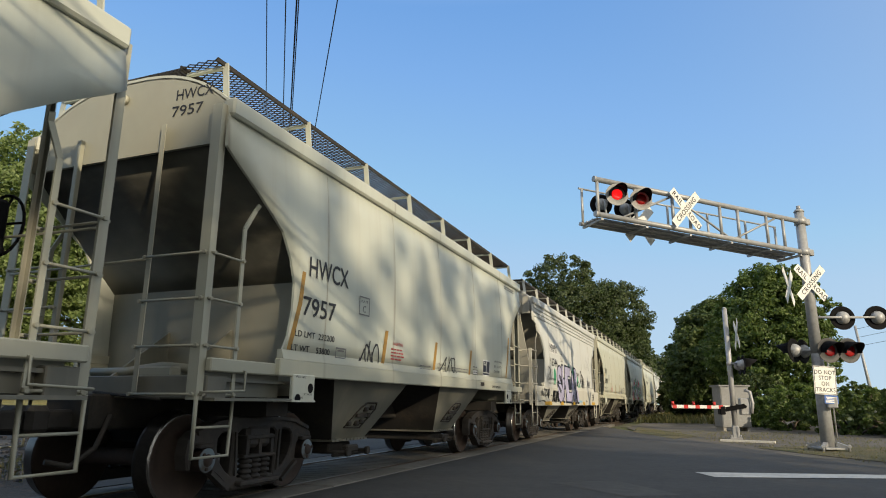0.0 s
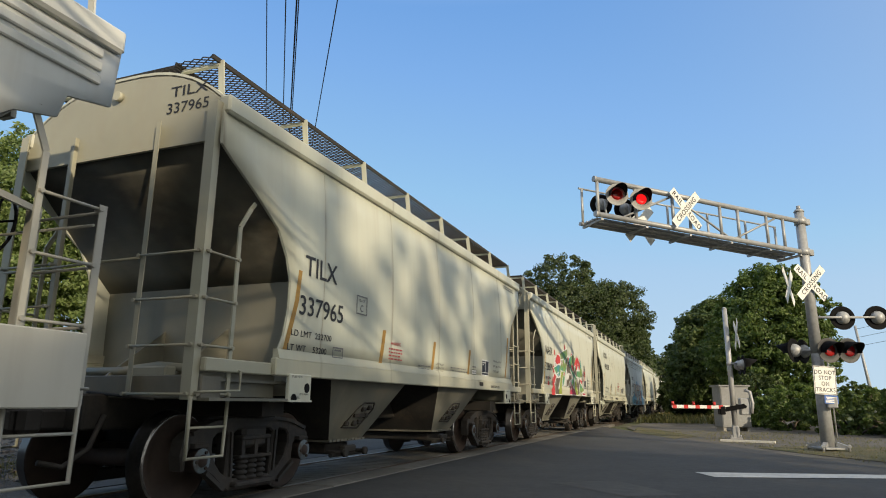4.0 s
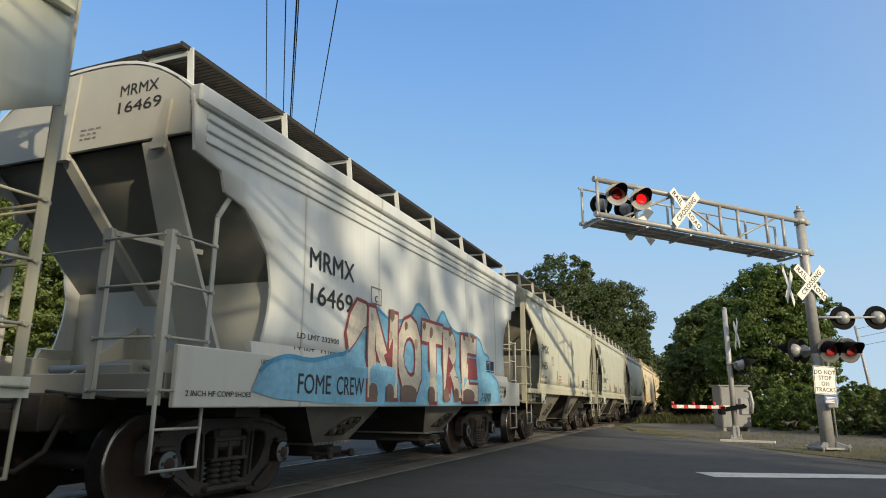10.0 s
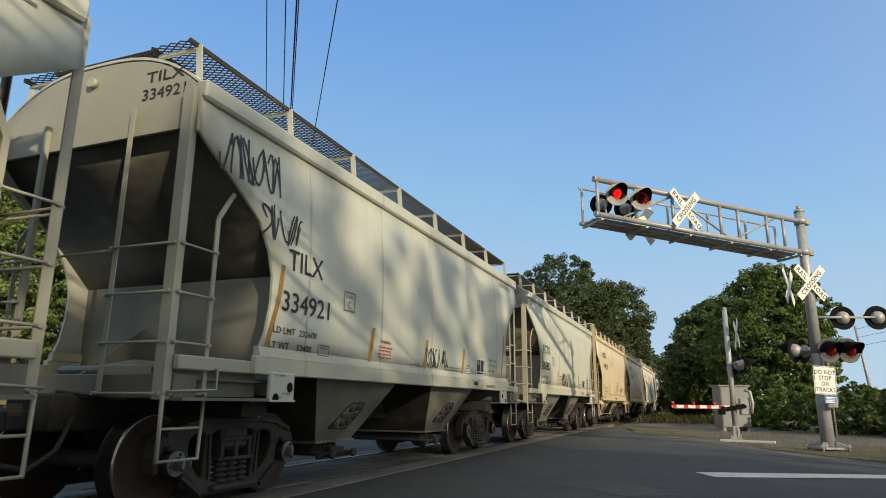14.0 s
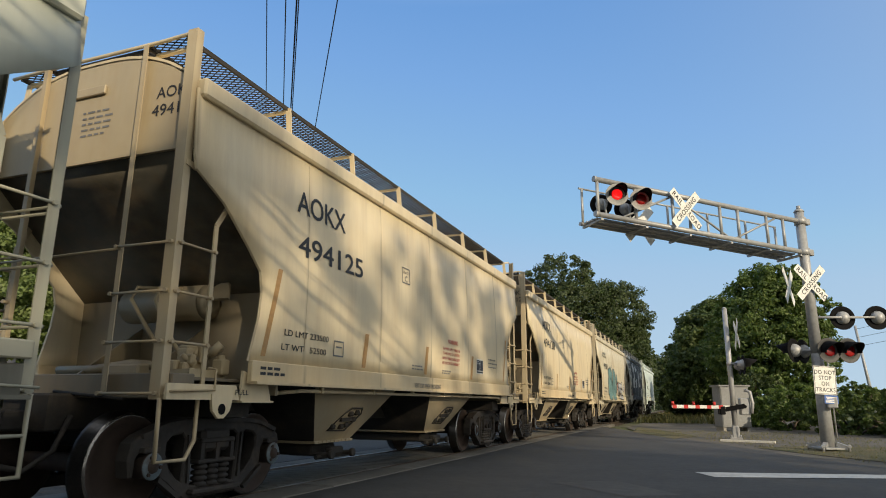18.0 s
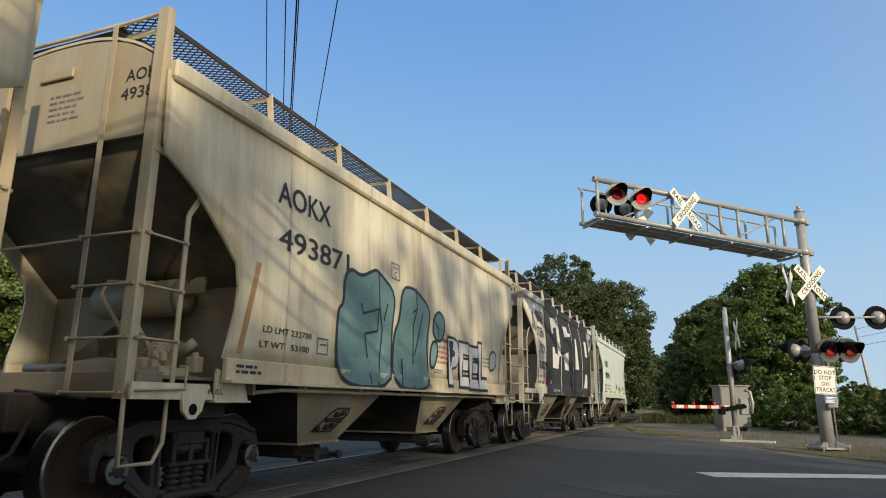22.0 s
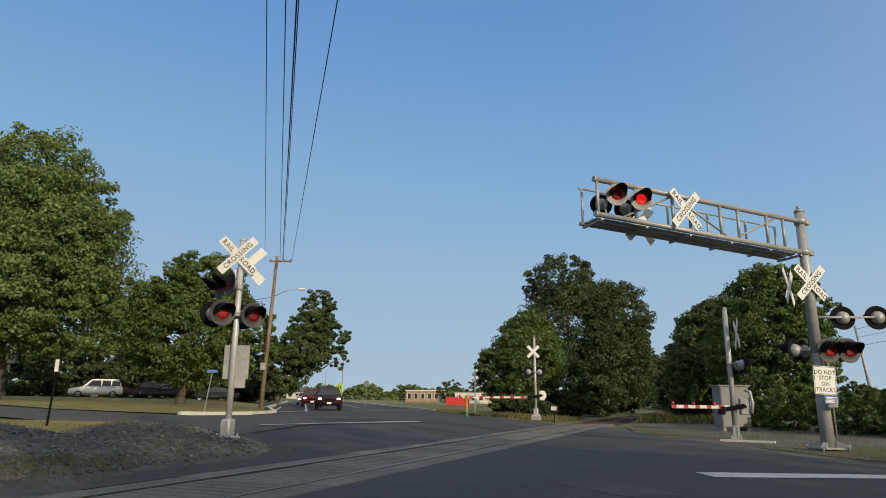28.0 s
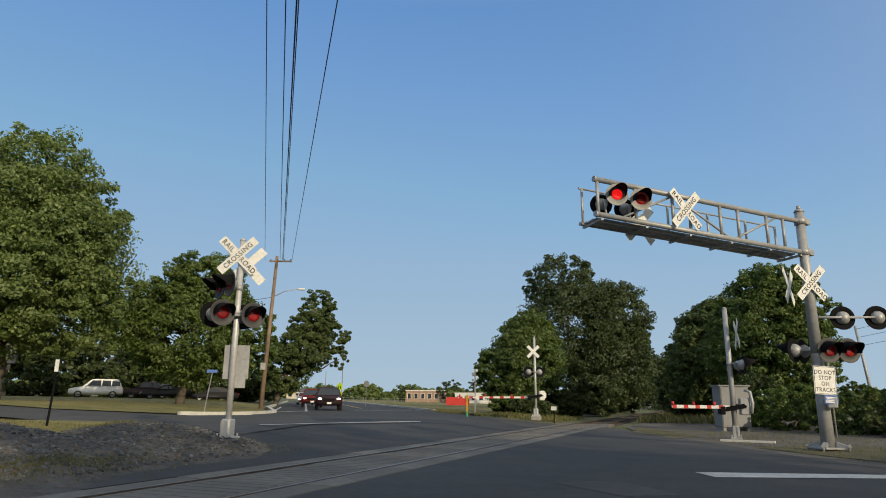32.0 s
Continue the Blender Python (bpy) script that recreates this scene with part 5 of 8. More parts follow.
B = Vector((-0.69, 0.72, 0))                            # across the arm, away from the viewpoint


def arm_at(f, b, z):
    """A point of the arm: f from its free end to the mast, b across, at height z."""
    return A * (AL * (1 - f)) + B * b + Vector((0, 0, z + 0.28 * (1 - f)))


ZT, ZB, OFF = 5.70, 4.88, 0.15
for nm, b, z, r, f1 in (("chord", OFF - 0.15, ZT, 0.062, 1.0), ("chord", OFF - 0.15, ZB, 0.062, 1.0), ("handrail", 0.60, 5.66, 0.022, 0.97), ("chord", 0.60, 4.80, 0.04, 0.99)):
    bm = BM()
    rod(bm, arm_at(0, b, z), arm_at(f1, b, z), r, 12)
    rod(bm, arm_at(-0.008, b, z), arm_at(0.002, b, z), r * 1.12, 12)
    part(nm, bm, GALV, gan)
for f in (0.006, 0.17, 0.34, 0.42, 0.57, 0.66, 0.81, 0.90):
    bm = BM()
    rod(bm, arm_at(f, 0, ZB), arm_at(f, 0, ZT), 0.038, 8)
    part("truss_post", bm, GALV, gan)
for f in (0.006, 0.2, 0.4, 0.6, 0.8, 0.965):
    bm = BM()
    rod(bm, arm_at(f, 0.6, 4.8), arm_at(f, 0.6, 5.66), 0.03, 8)
    part("rail_post", bm, GALV, gan)
    bm = BM()
    bar(bm, arm_at(f + 0.01, -0.05, 4.77), arm_at(f + 0.01, 0.68, 4.75), 0.06, 0.05)
    part("cross_member", bm, GALV, gan)
for f0, z0, f1, z1 in ((0.10, ZB, 0.34, ZT - 0.04), (0.36, ZT - 0.04, 0.62, ZB), (0.63, ZB, 0.86, ZT - 0.06)):
    bm = BM()
    rod(bm, arm_at(f0, 0.02, z0), arm_at(f1, 0.02, z1), 0.026, 8)
    part("diagonal", bm, GALV, gan)
bm = BM()
for b in (0.20, 0.42):
    bar(bm, arm_at(0.0, b, 4.80), arm_at(0.97, b, 4.80), 0.03, 0.05)
for k in range(150):
    bar(bm, arm_at(0.01 + k * 0.0064, 0.08, 4.82), arm_at(0.01 + k * 0.0064, 0.58, 4.82), 0.026, 0.03)
part("catwalk", bm, GALV, gan, "narrow steel catwalk along the arm")
FACE = 33.0
for k, f in enumerate((0.07, 0.175)):
    p = arm_at(f, -0.16, 5.36)
    light(gan, Matrix.Translation(p) @ pose(0, 0, 0, 0, 0, FACE - 10) @ Matrix.Diagonal((0.85, 1, 0.85, 1)), k, False, True)
    p = arm_at(f - 0.015, 0.30, 5.24)
    light(gan, Matrix.Translation(p) @ pose(0, 0, 0, 0, 0, FACE + 166) @ Matrix.Diagonal((0.85, 1, 0.85, 1)), k)
    bm = BM()
    rod(bm, arm_at(f, -0.1, 5.36), arm_at(f - 0.01, 0.3, 5.26), 0.03, 8)
    rod(bm, arm_at(f - 0.02, 0.1, 5.3), arm_at(f - 0.02, 0.1, 4.88), 0.025, 8)
    part("light_bracket", bm, GALV, gan)
crossbuck(gan, Matrix.Translation(arm_at(0.385, -0.12, 5.36)) @ pose(0, 0, 0, 0, 0, 48), 0.96)
crossbuck(gan, Matrix.Translation(arm_at(0.27, 0.66, 5.10)) @ pose(0, 0, 0, 0, 0, 232), 1.0, False)
crossbuck(gan, pose(0.04, -0.20, 4.05, 0, 0, 34), 0.91)
crossbuck(gan, pose(-0.40, 0.22, 4.05, 0, 0, 250), 0.96, False)
light_pair(gan, 2.38, 28, 0.52, 0.42, -0.03, shift=0.28)
light_pair(gan, 2.38, 235, 0.42, 0.35, 0.0, shift=0.15)
light_pair(gan, 3.20, 195, 0.82, 0.15, 0.0, shift=-1.20)
s = sign_plate(gan, pose(0.06, -0.30, 1.64, 0, 3, 24) @ Matrix.Diagonal((0.86, 1, 0.86, 1)), 0.64, 0.78, WHITE, label="white regulatory sign with black lettering")
border(s, 0.64, 0.78)
for t, z in (("DO NOT", 0.215), ("STOP", 0.06), ("ON", -0.10), ("TRACKS", -0.265)):
    word("lettering", t, 0.165, lambda a, b, z=z: (a, -0.0045, b + z - 0.05), INK, s, align="CENTER", squeeze=0.86, fat=0.01, spacing=1.1)
s = sign_plate(gan, pose(0.14, -0.32, 1.19, 0, 3, 24), 0.34, 0.20, BLUE, "emergency_sign", "small blue emergency notice")
bars(s, [(0, 0.05, 0.26, 0.022), (0, 0.015, 0.22, 0.02), (-0.02, -0.02, 0.24, 0.018), (0, -0.06, 0.28, 0.03)], WHITE)
bm = BM()
box(bm, (0.16, -0.22, 1.12), (0.22, 0.16, 0.26), bev=0.02)
part("junction_box", bm, GALV, gan)
bm = BM()
pipe(bm, [(0.2, -0.05, 0.3), (0.2, -0.08, 2.4)], 0.018, 6)
part("conduit", bm, GALV, gan)

# --- mast beyond the rails, on the gravel bank
MX, MY, MZ = -10.05, 12.33, 0.22
ml = thing("crossing_signal", Matrix.Translation((MX, MY, MZ)), "silver crossing mast with crossbuck and flashing lights on gravel", "railway signal", "crossing signals")
mast(ml, 0.075, 0.065, 4.62, mat=SILVERP)
pedestal(ml, 0.32, 0.42, SILVERP)
crossbuck(ml, pose(0.02, -0.16, 4.22, 0, 0, 28), 0.92)
crossbuck(ml, pose(0.05, 0.14, 4.02, 0, 0, 212), 0.92, False)
light_pair(ml, 2.78, 62, 0.74, 0.30, 0.02, shift=-0.10)
light_pair(ml, 2.82, 240, 0.74, 0.16, -0.02, shift=0.14)
light_pair(ml, 3.46, -28, 0.60, 0.26, 0.06, shift=-0.22)
bm = BM()
box(bm, (0.02, 0.09, 1.72), (0.58, 0.01, 0.78), Matrix.Rotation(0.45, 3, "Z"))
part("sign_back", bm, GALV, ml, "grey back of a regulatory sign")
bm = BM()
box(bm, (0.12, 0.1, 1.24), (0.3, 0.01, 0.22), Matrix.Rotation(0.45, 3, "Z"))
part("sign_back", bm, GALV, ml)

# --- gate on the right verge
gr = thing("gate_signal", Matrix.Translation((0.93, 22.9, 0)), "galvanised gate mast with a short lowered gate arm", "railway signal", "crossing signals")
mast(gr, 0.085, 0.075, 4.1)
pedestal(gr, 0.28, 0.40)
crossbuck(gr, pose(0.28, -0.05, 3.26, 0, 0, 96), 0.95, False)
light_pair(gr, 2.34, 100, 0.5, 0.35, -0.05)
gate_box(gr, pose(0.1, 0.0, 1.0, 0, 0, 96), GALV)
gate_arm(gr, (-0.12, -0.25, 0.98), (-1.82, -0.65, 0.99), 5)
bm = BM()
pipe(bm, [(0.35, -0.1, 1.5), (0.5, -0.15, 1.45), (0.55, -0.15, 1.1), (0.5, -0.15, 0.8)], 0.05, 8)
part("cable_guard", bm, GALV, gr)

# --- gate on the far side
gf = thing("gate_signal", Matrix.Translation((-8.62, 36.3, 0.36)), "silver gate mast with lowered striped arm beyond the rails", "railway signal", "crossing signals")
mast(gf, 0.07, 0.06, 4.35, mat=SILVERP)
pedestal(gf, 0.32, 0.40, SILVERP)
crossbuck(gf, pose(-0.05, -0.12, 3.55, 0, 0, 20), 0.72, False)
light_pair(gf, 2.42, 215, 0.66, 0.16, 0.0)
gate_box(gf, pose(0.12, 0, 1.12, 0, 0, 110), WHITE)
gate_arm(gf, (-0.25, -0.15, 1.02), (-4.2, -1.1, 1.0), 7)

# --- relay cabinet
cab = thing("relay_cabinet", pose(1.15, 30.4, 0, 0, 0, 22), "grey steel relay cabinet on the gravel verge", "cabinet")
bm = BM()
box(bm, (0, 0, 0.98), (1.2, 0.8, 1.66), bev=0.02)
part("body", bm, CABINET, cab)
bm = BM()
slab(bm, [(-0.66, -0.46, 1.80), (0.66, -0.46, 1.80), (0.66, 0.46, 1.80), (-0.66, 0.46, 1.80)], (0, 0, 0.06))
part("roof", bm, CABINET, cab)
for x in (-0.29, 0.29):
    bm = BM()
    box(bm, (x, -0.41, 0.98), (0.55, 0.02, 1.54), bev=0.005)
    d = part("door", bm, CABINET, cab)
    bm = BM()
    box(bm, (x + (-0.24 if x > 0 else 0.21), -0.435, 1.0), (0.03, 0.03, 0.2))
    part("handle", bm, BLACK, d)
for x in (-0.5, 0.5):
    bm = BM()
    box(bm, (x, 0, 0.06), (0.12, 0.7, 0.2))
    part("leg", bm, CONC, cab)

# ---------------------------------------------------------------- trees
LEAF_A = leaf_mat("maple_leaves", (0.060, 0.095, 0.028), (0.15, 0.195, 0.062))
LEAF_B = leaf_mat("bright_leaves", (0.068, 0.115, 0.026), (0.18, 0.24, 0.068))
LEAF_C = leaf_mat("dark_leaves", (0.042, 0.064, 0.025), (0.110, 0.145, 0.055))
LEAF_D = leaf_mat("pale_leaves", (0.095, 0.145, 0.042), (0.25, 0.31, 0.11))


def leaf_mesh(name, pts, dirs, sizes, rs, material):
    """Leaf blades: folded lozenges at the given places, turned roughly outwards."""
    n = len(pts)
    nrm = dirs + rs.normal(0, 0.75, (n, 3))
    nrm /= np.linalg.norm(nrm, axis=1)[:, None] + 1e-9
    t = np.cross(nrm, rs.normal(0, 1, (n, 3)))
    t /= np.linalg.norm(t, axis=1)[:, None] + 1e-9
    b = np.cross(nrm, t)
    s = sizes[:, None]
    v = np.stack([pts - t * s, pts + b * s * 0.55 + nrm * s * 0.15, pts + t * s, pts - b * s * 0.55 + nrm * s * 0.15], 1).reshape(-1, 3)
    me = bpy.data.meshes.new(name)
    me.vertices.add(4 * n)
    me.vertices.foreach_set("co", v.astype(np.float32).ravel())
    me.loops.add(4 * n)
    me.loops.foreach_set("vertex_index", np.arange(4 * n, dtype=np.int32))
    me.polygons.add(n)
    me.polygons.foreach_set("loop_start", np.arange(0, 4 * n, 4, dtype=np.int32))
    me.update(calc_edges=True)
    me.materials.append(material)
    return me


def crown_points(rs, lobes, clumps, per, spread=1.0):
    """Clumps on the outer part of several lobes (centre, radii); leaves round each clump."""
    cs = []
    vol = np.array([l[1][0] * l[1][1] * l[1][2] for l in lobes]) ** 0.67
    for k in rs.choice(len(lobes), clumps, p=vol / vol.sum()):
        c, r = lobes[k]
        d = rs.normal(0, 1, 3)
        d /= np.linalg.norm(d)
        cs.append((np.array(c) + d * np.array(r) * rs.uniform(0.45, 1.0) ** 0.6, d, min(r) * rs.uniform(0.07, 0.17) * spread))
    P, D = [], []
    for c, d, r in cs:
        q = rs.normal(0, 1, (per, 3))
        q /= np.linalg.norm(q, axis=1)[:, None]
        rad = rs.uniform(0.3, 1.0, (per, 1)) ** 0.5
        P.append(c + q * rad * r * np.array([1.25, 1.25, 0.8]))
        D.append(q * 0.6 + d * 0.6 + np.array([0, 0, 0.3]))
    return np.concatenate(P), np.concatenate(D), cs


def limb(bm, p, q, r0, r1, bend, rs, n=5):
    p, q = Vector(p), Vector(q)
    pts = [p.lerp(q, k / n) + Vector(rs.normal(0, bend, 3)) * (0 if k in (0, n) else 1) for k in range(n + 1)]
    for k in range(n):
        rod(bm, pts[k], pts[k + 1], r0 + (r1 - r0) * k / n, 8, r0 + (r1 - r0) * (k + 1) / n)
    return pts


def tree(name, x, y, lobes, trunk_r, label, clumps, per, leaf, material, seed, lean=(0, 0), spread=1.0, limbs=9, z0=None):
    """A tapered trunk with limbs into its lobes, and a crown of leaves in clumps."""
    rs = np.random.RandomState(seed)
    z = (gz(x, y) if z0 is None else z0) - 0.1
    t = thing(name, Matrix.Translation((x, y, z)), label, "tree", "trees along the line")
    P, D, cs = crown_points(rs, lobes, clumps, per, spread)
    bm = BM()
    top = max(c[2] + r[2] * 0.3 for c, r in lobes)
    fork = min(c[2] - r[2] * 0.5 for c, r in lobes)
    fork = max(fork, top * 0.18)
    trunk = limb(bm, (0, 0, 0), (lean[0] * 0.5, lean[1] * 0.5, fork), trunk_r * 1.15, trunk_r * 0.8, trunk_r * 0.15, rs, 5)
    f = trunk[-1]
    for c, r in lobes:
        a = limb(bm, f, c, trunk_r * 0.6, trunk_r * 0.15, trunk_r * 0.5, rs, 6)
        for k in range(limbs):
            cc = cs[rs.randint(len(cs))][0]
            st = a[rs.randint(2, 6)]
            if (Vector(cc) - st).length < max(r) * 1.1:
                limb(bm, st, cc, trunk_r * 0.2, trunk_r * 0.04, trunk_r * 0.5, rs, 4)
    part("trunk", bm, BARK, t, smooth=False)
    me = leaf_mesh("crown", P, D, leaf * rs.uniform(0.6, 1.25, len(P)), rs, material)
    part("crown", me, material, t)
    return t


# the maple and its neighbours on the lawn beyond the crossing
tree("maple_tree", -37.5, 25.5, [((0, 0, 8.2), (6.6, 6.6, 6.0)), ((0, 0, 12.3), (4.8, 4.8, 4.5)), ((1.4, 0.6, 8.6), (4.6, 4.6, 4.2)), ((-3, -3, 13.4), (3.6, 3.6, 3.0)), ((1.2, 1.6, 11), (4.0, 4.0, 3.6)), ((-5, -5, 9), (5, 5, 5)), ((2.5, -2.5, 6.2), (4.0, 4.0, 3.4)), ((3.6, 1.5, 4.6), (3.2, 3.2, 2.4)), ((0.5, -4.5, 4.8), (3.6, 3.6, 2.6))], 0.5, "tall broad maple tree with dense green crown on the lawn", 2000, 85, 0.125, LEAF_D, 11)
tree("maple_tree", -35.0, 37.5, [((0, 0, 5.6), (4.6, 4.6, 4.2)), ((0.8, 0.5, 8.6), (3.2, 3.2, 2.8)), ((-3.0, -2.5, 6.6), (3.0, 3.0, 2.6)), ((3.2, 2.5, 5.0), (2.6, 2.6, 3.2))], 0.3, "rounded bright green tree shading parked cars", 1100, 80, 0.125, LEAF_B, 12)
tree("roadside_tree", -41.5, 58.0, [((0.6, 0.4, 3.9), (2.6, 2.6, 2.8)), ((2.0, 1.4, 5.8), (3.2, 3.2, 2.6)), ((4.3, 3.1, 7.2), (2.4, 2.4, 1.8)), ((3.2, 2.3, 10.4), (2.0, 2.0, 2.2)), ((2.8, 2.0, 8.4), (2.6, 2.6, 2.0)), ((5.2, 3.8, 5.0), (1.1, 1.1, 1.3))], 0.26, "leaning roadside tree with an uneven crown", 900, 60, 0.14, LEAF_A, 13, lean=(1.0, 0.8))
# beyond the crossing on the right
tree("trackside_tree", -12.6, 50.5, [((0, 0, 3.9), (2.9, 2.9, 3.7)), ((0.4, 0, 6.2), (2.0, 2.0, 1.9)), ((-2.4, -0.6, 3.2), (1.7, 1.7, 2.2))], 0.22, "bright green bushy tree beside the gate", 1000, 66, 0.105, LEAF_B, 14)
tree("trackside_tree", -12.5, 74.0, [((0, 0, 9.0), (6.4, 6.4, 6.6)), ((-1.8, 0, 14.5), (4.2, 4.2, 3.6)), ((4.0, 1, 10.5), (4.2, 4.2, 4.2)), ((3.5, 0, 5), (5, 5, 4.5))], 0.45, "tall dark woodland tree beyond the crossing", 1300, 70, 0.15, LEAF_C, 15)
tree("trackside_tree", -9.8, 92.0, [((0, 0, 6.0), (4.5, 6, 6.0)), ((1.2, 0, 9.5), (3.0, 4, 3.6))], 0.3, "dark woodland tree along the track", 400, 60, 0.22, LEAF_C, 16)
tree("trackside_tree", -3.0, 150.0, [((0, 0, 7.0), (7.5, 7, 6.5)), ((-6, 10, 6), (7, 7, 6.5)), ((6, 0, 7), (6, 6, 7))], 0.35, "dark woods where the track bends away", 400, 60, 0.36, LEAF_C, 19)
tree("trackside_tree", 1.2, 48.0, [((0, 0, 4.4), (3.0, 3.0, 3.8)), ((0.6, 0, 6.5), (2.2, 2.2, 1.9)), ((-1.4, 0, 3.6), (2.0, 2.0, 3.0))], 0.3, "dark green tree beside the track", 900, 70, 0.115, LEAF_A, 17)
tree("trackside_tree", 3.7, 40.0, [((0, 0, 4.6), (2.6, 2.6, 4.0)), ((0.3, 0, 7.2), (1.9, 1.9, 1.9)), ((1.4, -0.5, 3.6), (2.0, 2.0, 2.8)), ((1.9, 0, 6.2), (1.7, 1.7, 2.0)), ((1.3, 0, 7.6), (1.3, 1.3, 1.3)), ((-1.6, 0.5, 4.4), (1.8, 1.8, 2.8))], 0.28, "full green tree behind the signal cabinet", 1250, 66, 0.095, LEAF_B, 18)
# trees behind the viewpoint, whose shade falls on the road and the passing cars
for k, (x, y, lobes, n) in enumerate(((18.0, -27.0, [((0, 0, 6.3), (4.2, 4.2, 5.2))], 300), (18.5, -20.5, [((0, 0, 6.4), (4.3, 4.3, 5.3))], 320), (17.8, -15.5, [((0, 0, 6.0), (4.0, 4.0, 5.0))], 320), (18.0, -11.0, [((0, 0, 5.8), (3.8, 3.8, 4.9))], 300),
                                      (18.2, -6.5, [((0, 0, 5.4), (3.6, 3.6, 4.6))], 240), (18.0, -1.2, [((0, 0, 4.9), (3.2, 3.2, 4.1))], 190), (18.5, 3.8, [((0, 0, 3.6), (2.6, 2.6, 3.2))], 140))):
    tree("shade_tree", x + 19.8, y - 14.9, [((c[0], c[1], c[2] + 7.85), r) for c, r in lobes], 0.25, "leafy roadside shade tree", int(n * 1.3), 46, 0.17, LEAF_A, 30 + k)
for k, (x, y, h, n) in enumerate(((19.2, -16.0, 11.6, 120), (18.4, -11.0, 11.2, 95), (19.0, -5.0, 11.3, 66), (18.2, -0.6, 10.9, 60), (19.0, -22.5, 11.8, 130))):
    tree("shade_tree", x + 19.8, y - 14.9, [((0, 0, h + 7.85), (3.3, 3.3, 1.9)), ((0.5, 0.5, h + 5.35), (1.8, 1.8, 1.5))], 0.2, "tall open roadside tree with thin foliage", int(n * 1.25), 40, 0.16, LEAF_A, 50 + k, limbs=16)

# ---------------------------------------------------------------- lettering and paint on the cars
TEAL = plain("teal_spray", (0.15, 0.27, 0.27), 0.6, 0, 0.2, 5, 0)
SILVER = plain("silver_spray", (0.62, 0.62, 0.64), 0.45, 0.1, 0.12, 5, 0)
LAVENDER = plain("lavender_spray", (0.42, 0.40, 0.55), 0.55, 0, 0.15, 5, 0)
GREENS = plain("green_spray", (0.05, 0.33, 0.17), 0.6, 0, 0.2, 5, 0)
OLIVE = plain("olive_spray", (0.30, 0.36, 0.05), 0.6, 0, 0.2, 5, 0)
MAGENTA = plain("crimson_spray", (0.46, 0.045, 0.09), 0.6, 0, 0.2, 5, 0)
REDS = plain("red_spray", (0.55, 0.05, 0.05), 0.6, 0, 0.2, 5, 0)
TURQ = plain("turquoise_spray", (0.06, 0.28, 0.30), 0.6, 0, 0.2, 5, 0)
SKYB = plain("sky_blue_spray", (0.22, 0.50, 0.70), 0.6, 0, 0.25, 3, 0)
BUFF = plain("buff_spray", (0.50, 0.38, 0.28), 0.6, 0, 0.2, 5, 0)
BROWNR = plain("brown_red_spray", (0.28, 0.06, 0.06), 0.6, 0, 0.2, 5, 0)
DULLB = plain("flat_black_spray", (0.022, 0.023, 0.025), 0.7, 0, 0.35, 1.5, 0, stain=(0.05, 0.045, 0.04))
NAVY = plain("dark_navy_label", (0.014, 0.017, 0.032), 0.5, 0, 0.2, 5, 0)
PINK = plain("pink_spray", (0.62, 0.22, 0.26), 0.6, 0, 0.2, 5, 0)
SPRAYW = plain("white_spray", (0.70, 0.70, 0.67), 0.55, 0, 0.1, 4, 0)


def on_side(kind, lift=0.007):
    return lambda y, z: (side_x(kind, z) + lift, y, z)


def side_text(i, text, y, z, cap, width, mat=None, name="lettering", lift=0.007, fat=0.0, label="", place=None, bold=0.035):
    """Stencilled words; bold thickens the strokes by setting them twice over."""
    v, f = letters(text, 1.0)
    size = cap / 0.69
    nat = (max(p[0] for p in v) - min(p[0] for p in v)) * size
    sq = width / nat if width else 1.0
    put = place or on_side(TRAIN[i][0], lift)
    V, F = [], []
    for k, (dx, dz) in enumerate(((0, 0), (1, 0), (0.5, 0.6)) if bold else ((0, 0),)):
        o = len(V)
        for a, b in v:
            p = put(y + (a * size + dx * bold * cap) * sq, z + b * size + (dz - 0.3) * bold * cap * (1 if bold else 0))
            V.append((p[0] + 0.0004 * k * (place is None or p[1] > 0.05), p[1] - 0.0004 * k * (p[1] <= 0.0), p[2]))
        F += [tuple(q + o for q in g) for g in f]
    me = bpy.data.meshes.new(name)
    me.from_pydata(V, [], F)
    me.materials.append(mat or INK)
    return part(name, me, mat or INK, CARS[i], label)


def decal(i, pts, mat, lift=0.006, name="paint_patch", label="", fine=0.4, place=None):
    """A painted area on a car's near side, following its curve."""
    bm = BM()
    f = bm.faces.new([bm.verts.new((0, a, b)) for a, b in pts])
    bmesh.ops.triangulate(bm, faces=[f])
    for _ in range(3):
        es = [e for e in bm.edges if e.calc_length() > fine]
        if not es:
            break
        bmesh.ops.subdivide_edges(bm, edges=es, cuts=1)
        bmesh.ops.triangulate(bm, faces=[f for f in bm.faces if len(f.verts) > 3])
    put = place or on_side(TRAIN[i][0], lift)
    for v in bm.verts:
        v.co = put(v.co.y, v.co.z)
    for f in bm.faces:
        f.normal_update()
        if f.normal.x < 0:
            f.normal_flip()
    return part(name, bm, mat, CARS[i], label)


def rect(i, y0, y1, z0, z1, mat, **kw):
    return decal(i, [(y0, z0), (y1, z0), (y1, z1), (y0, z1)], mat, **kw)


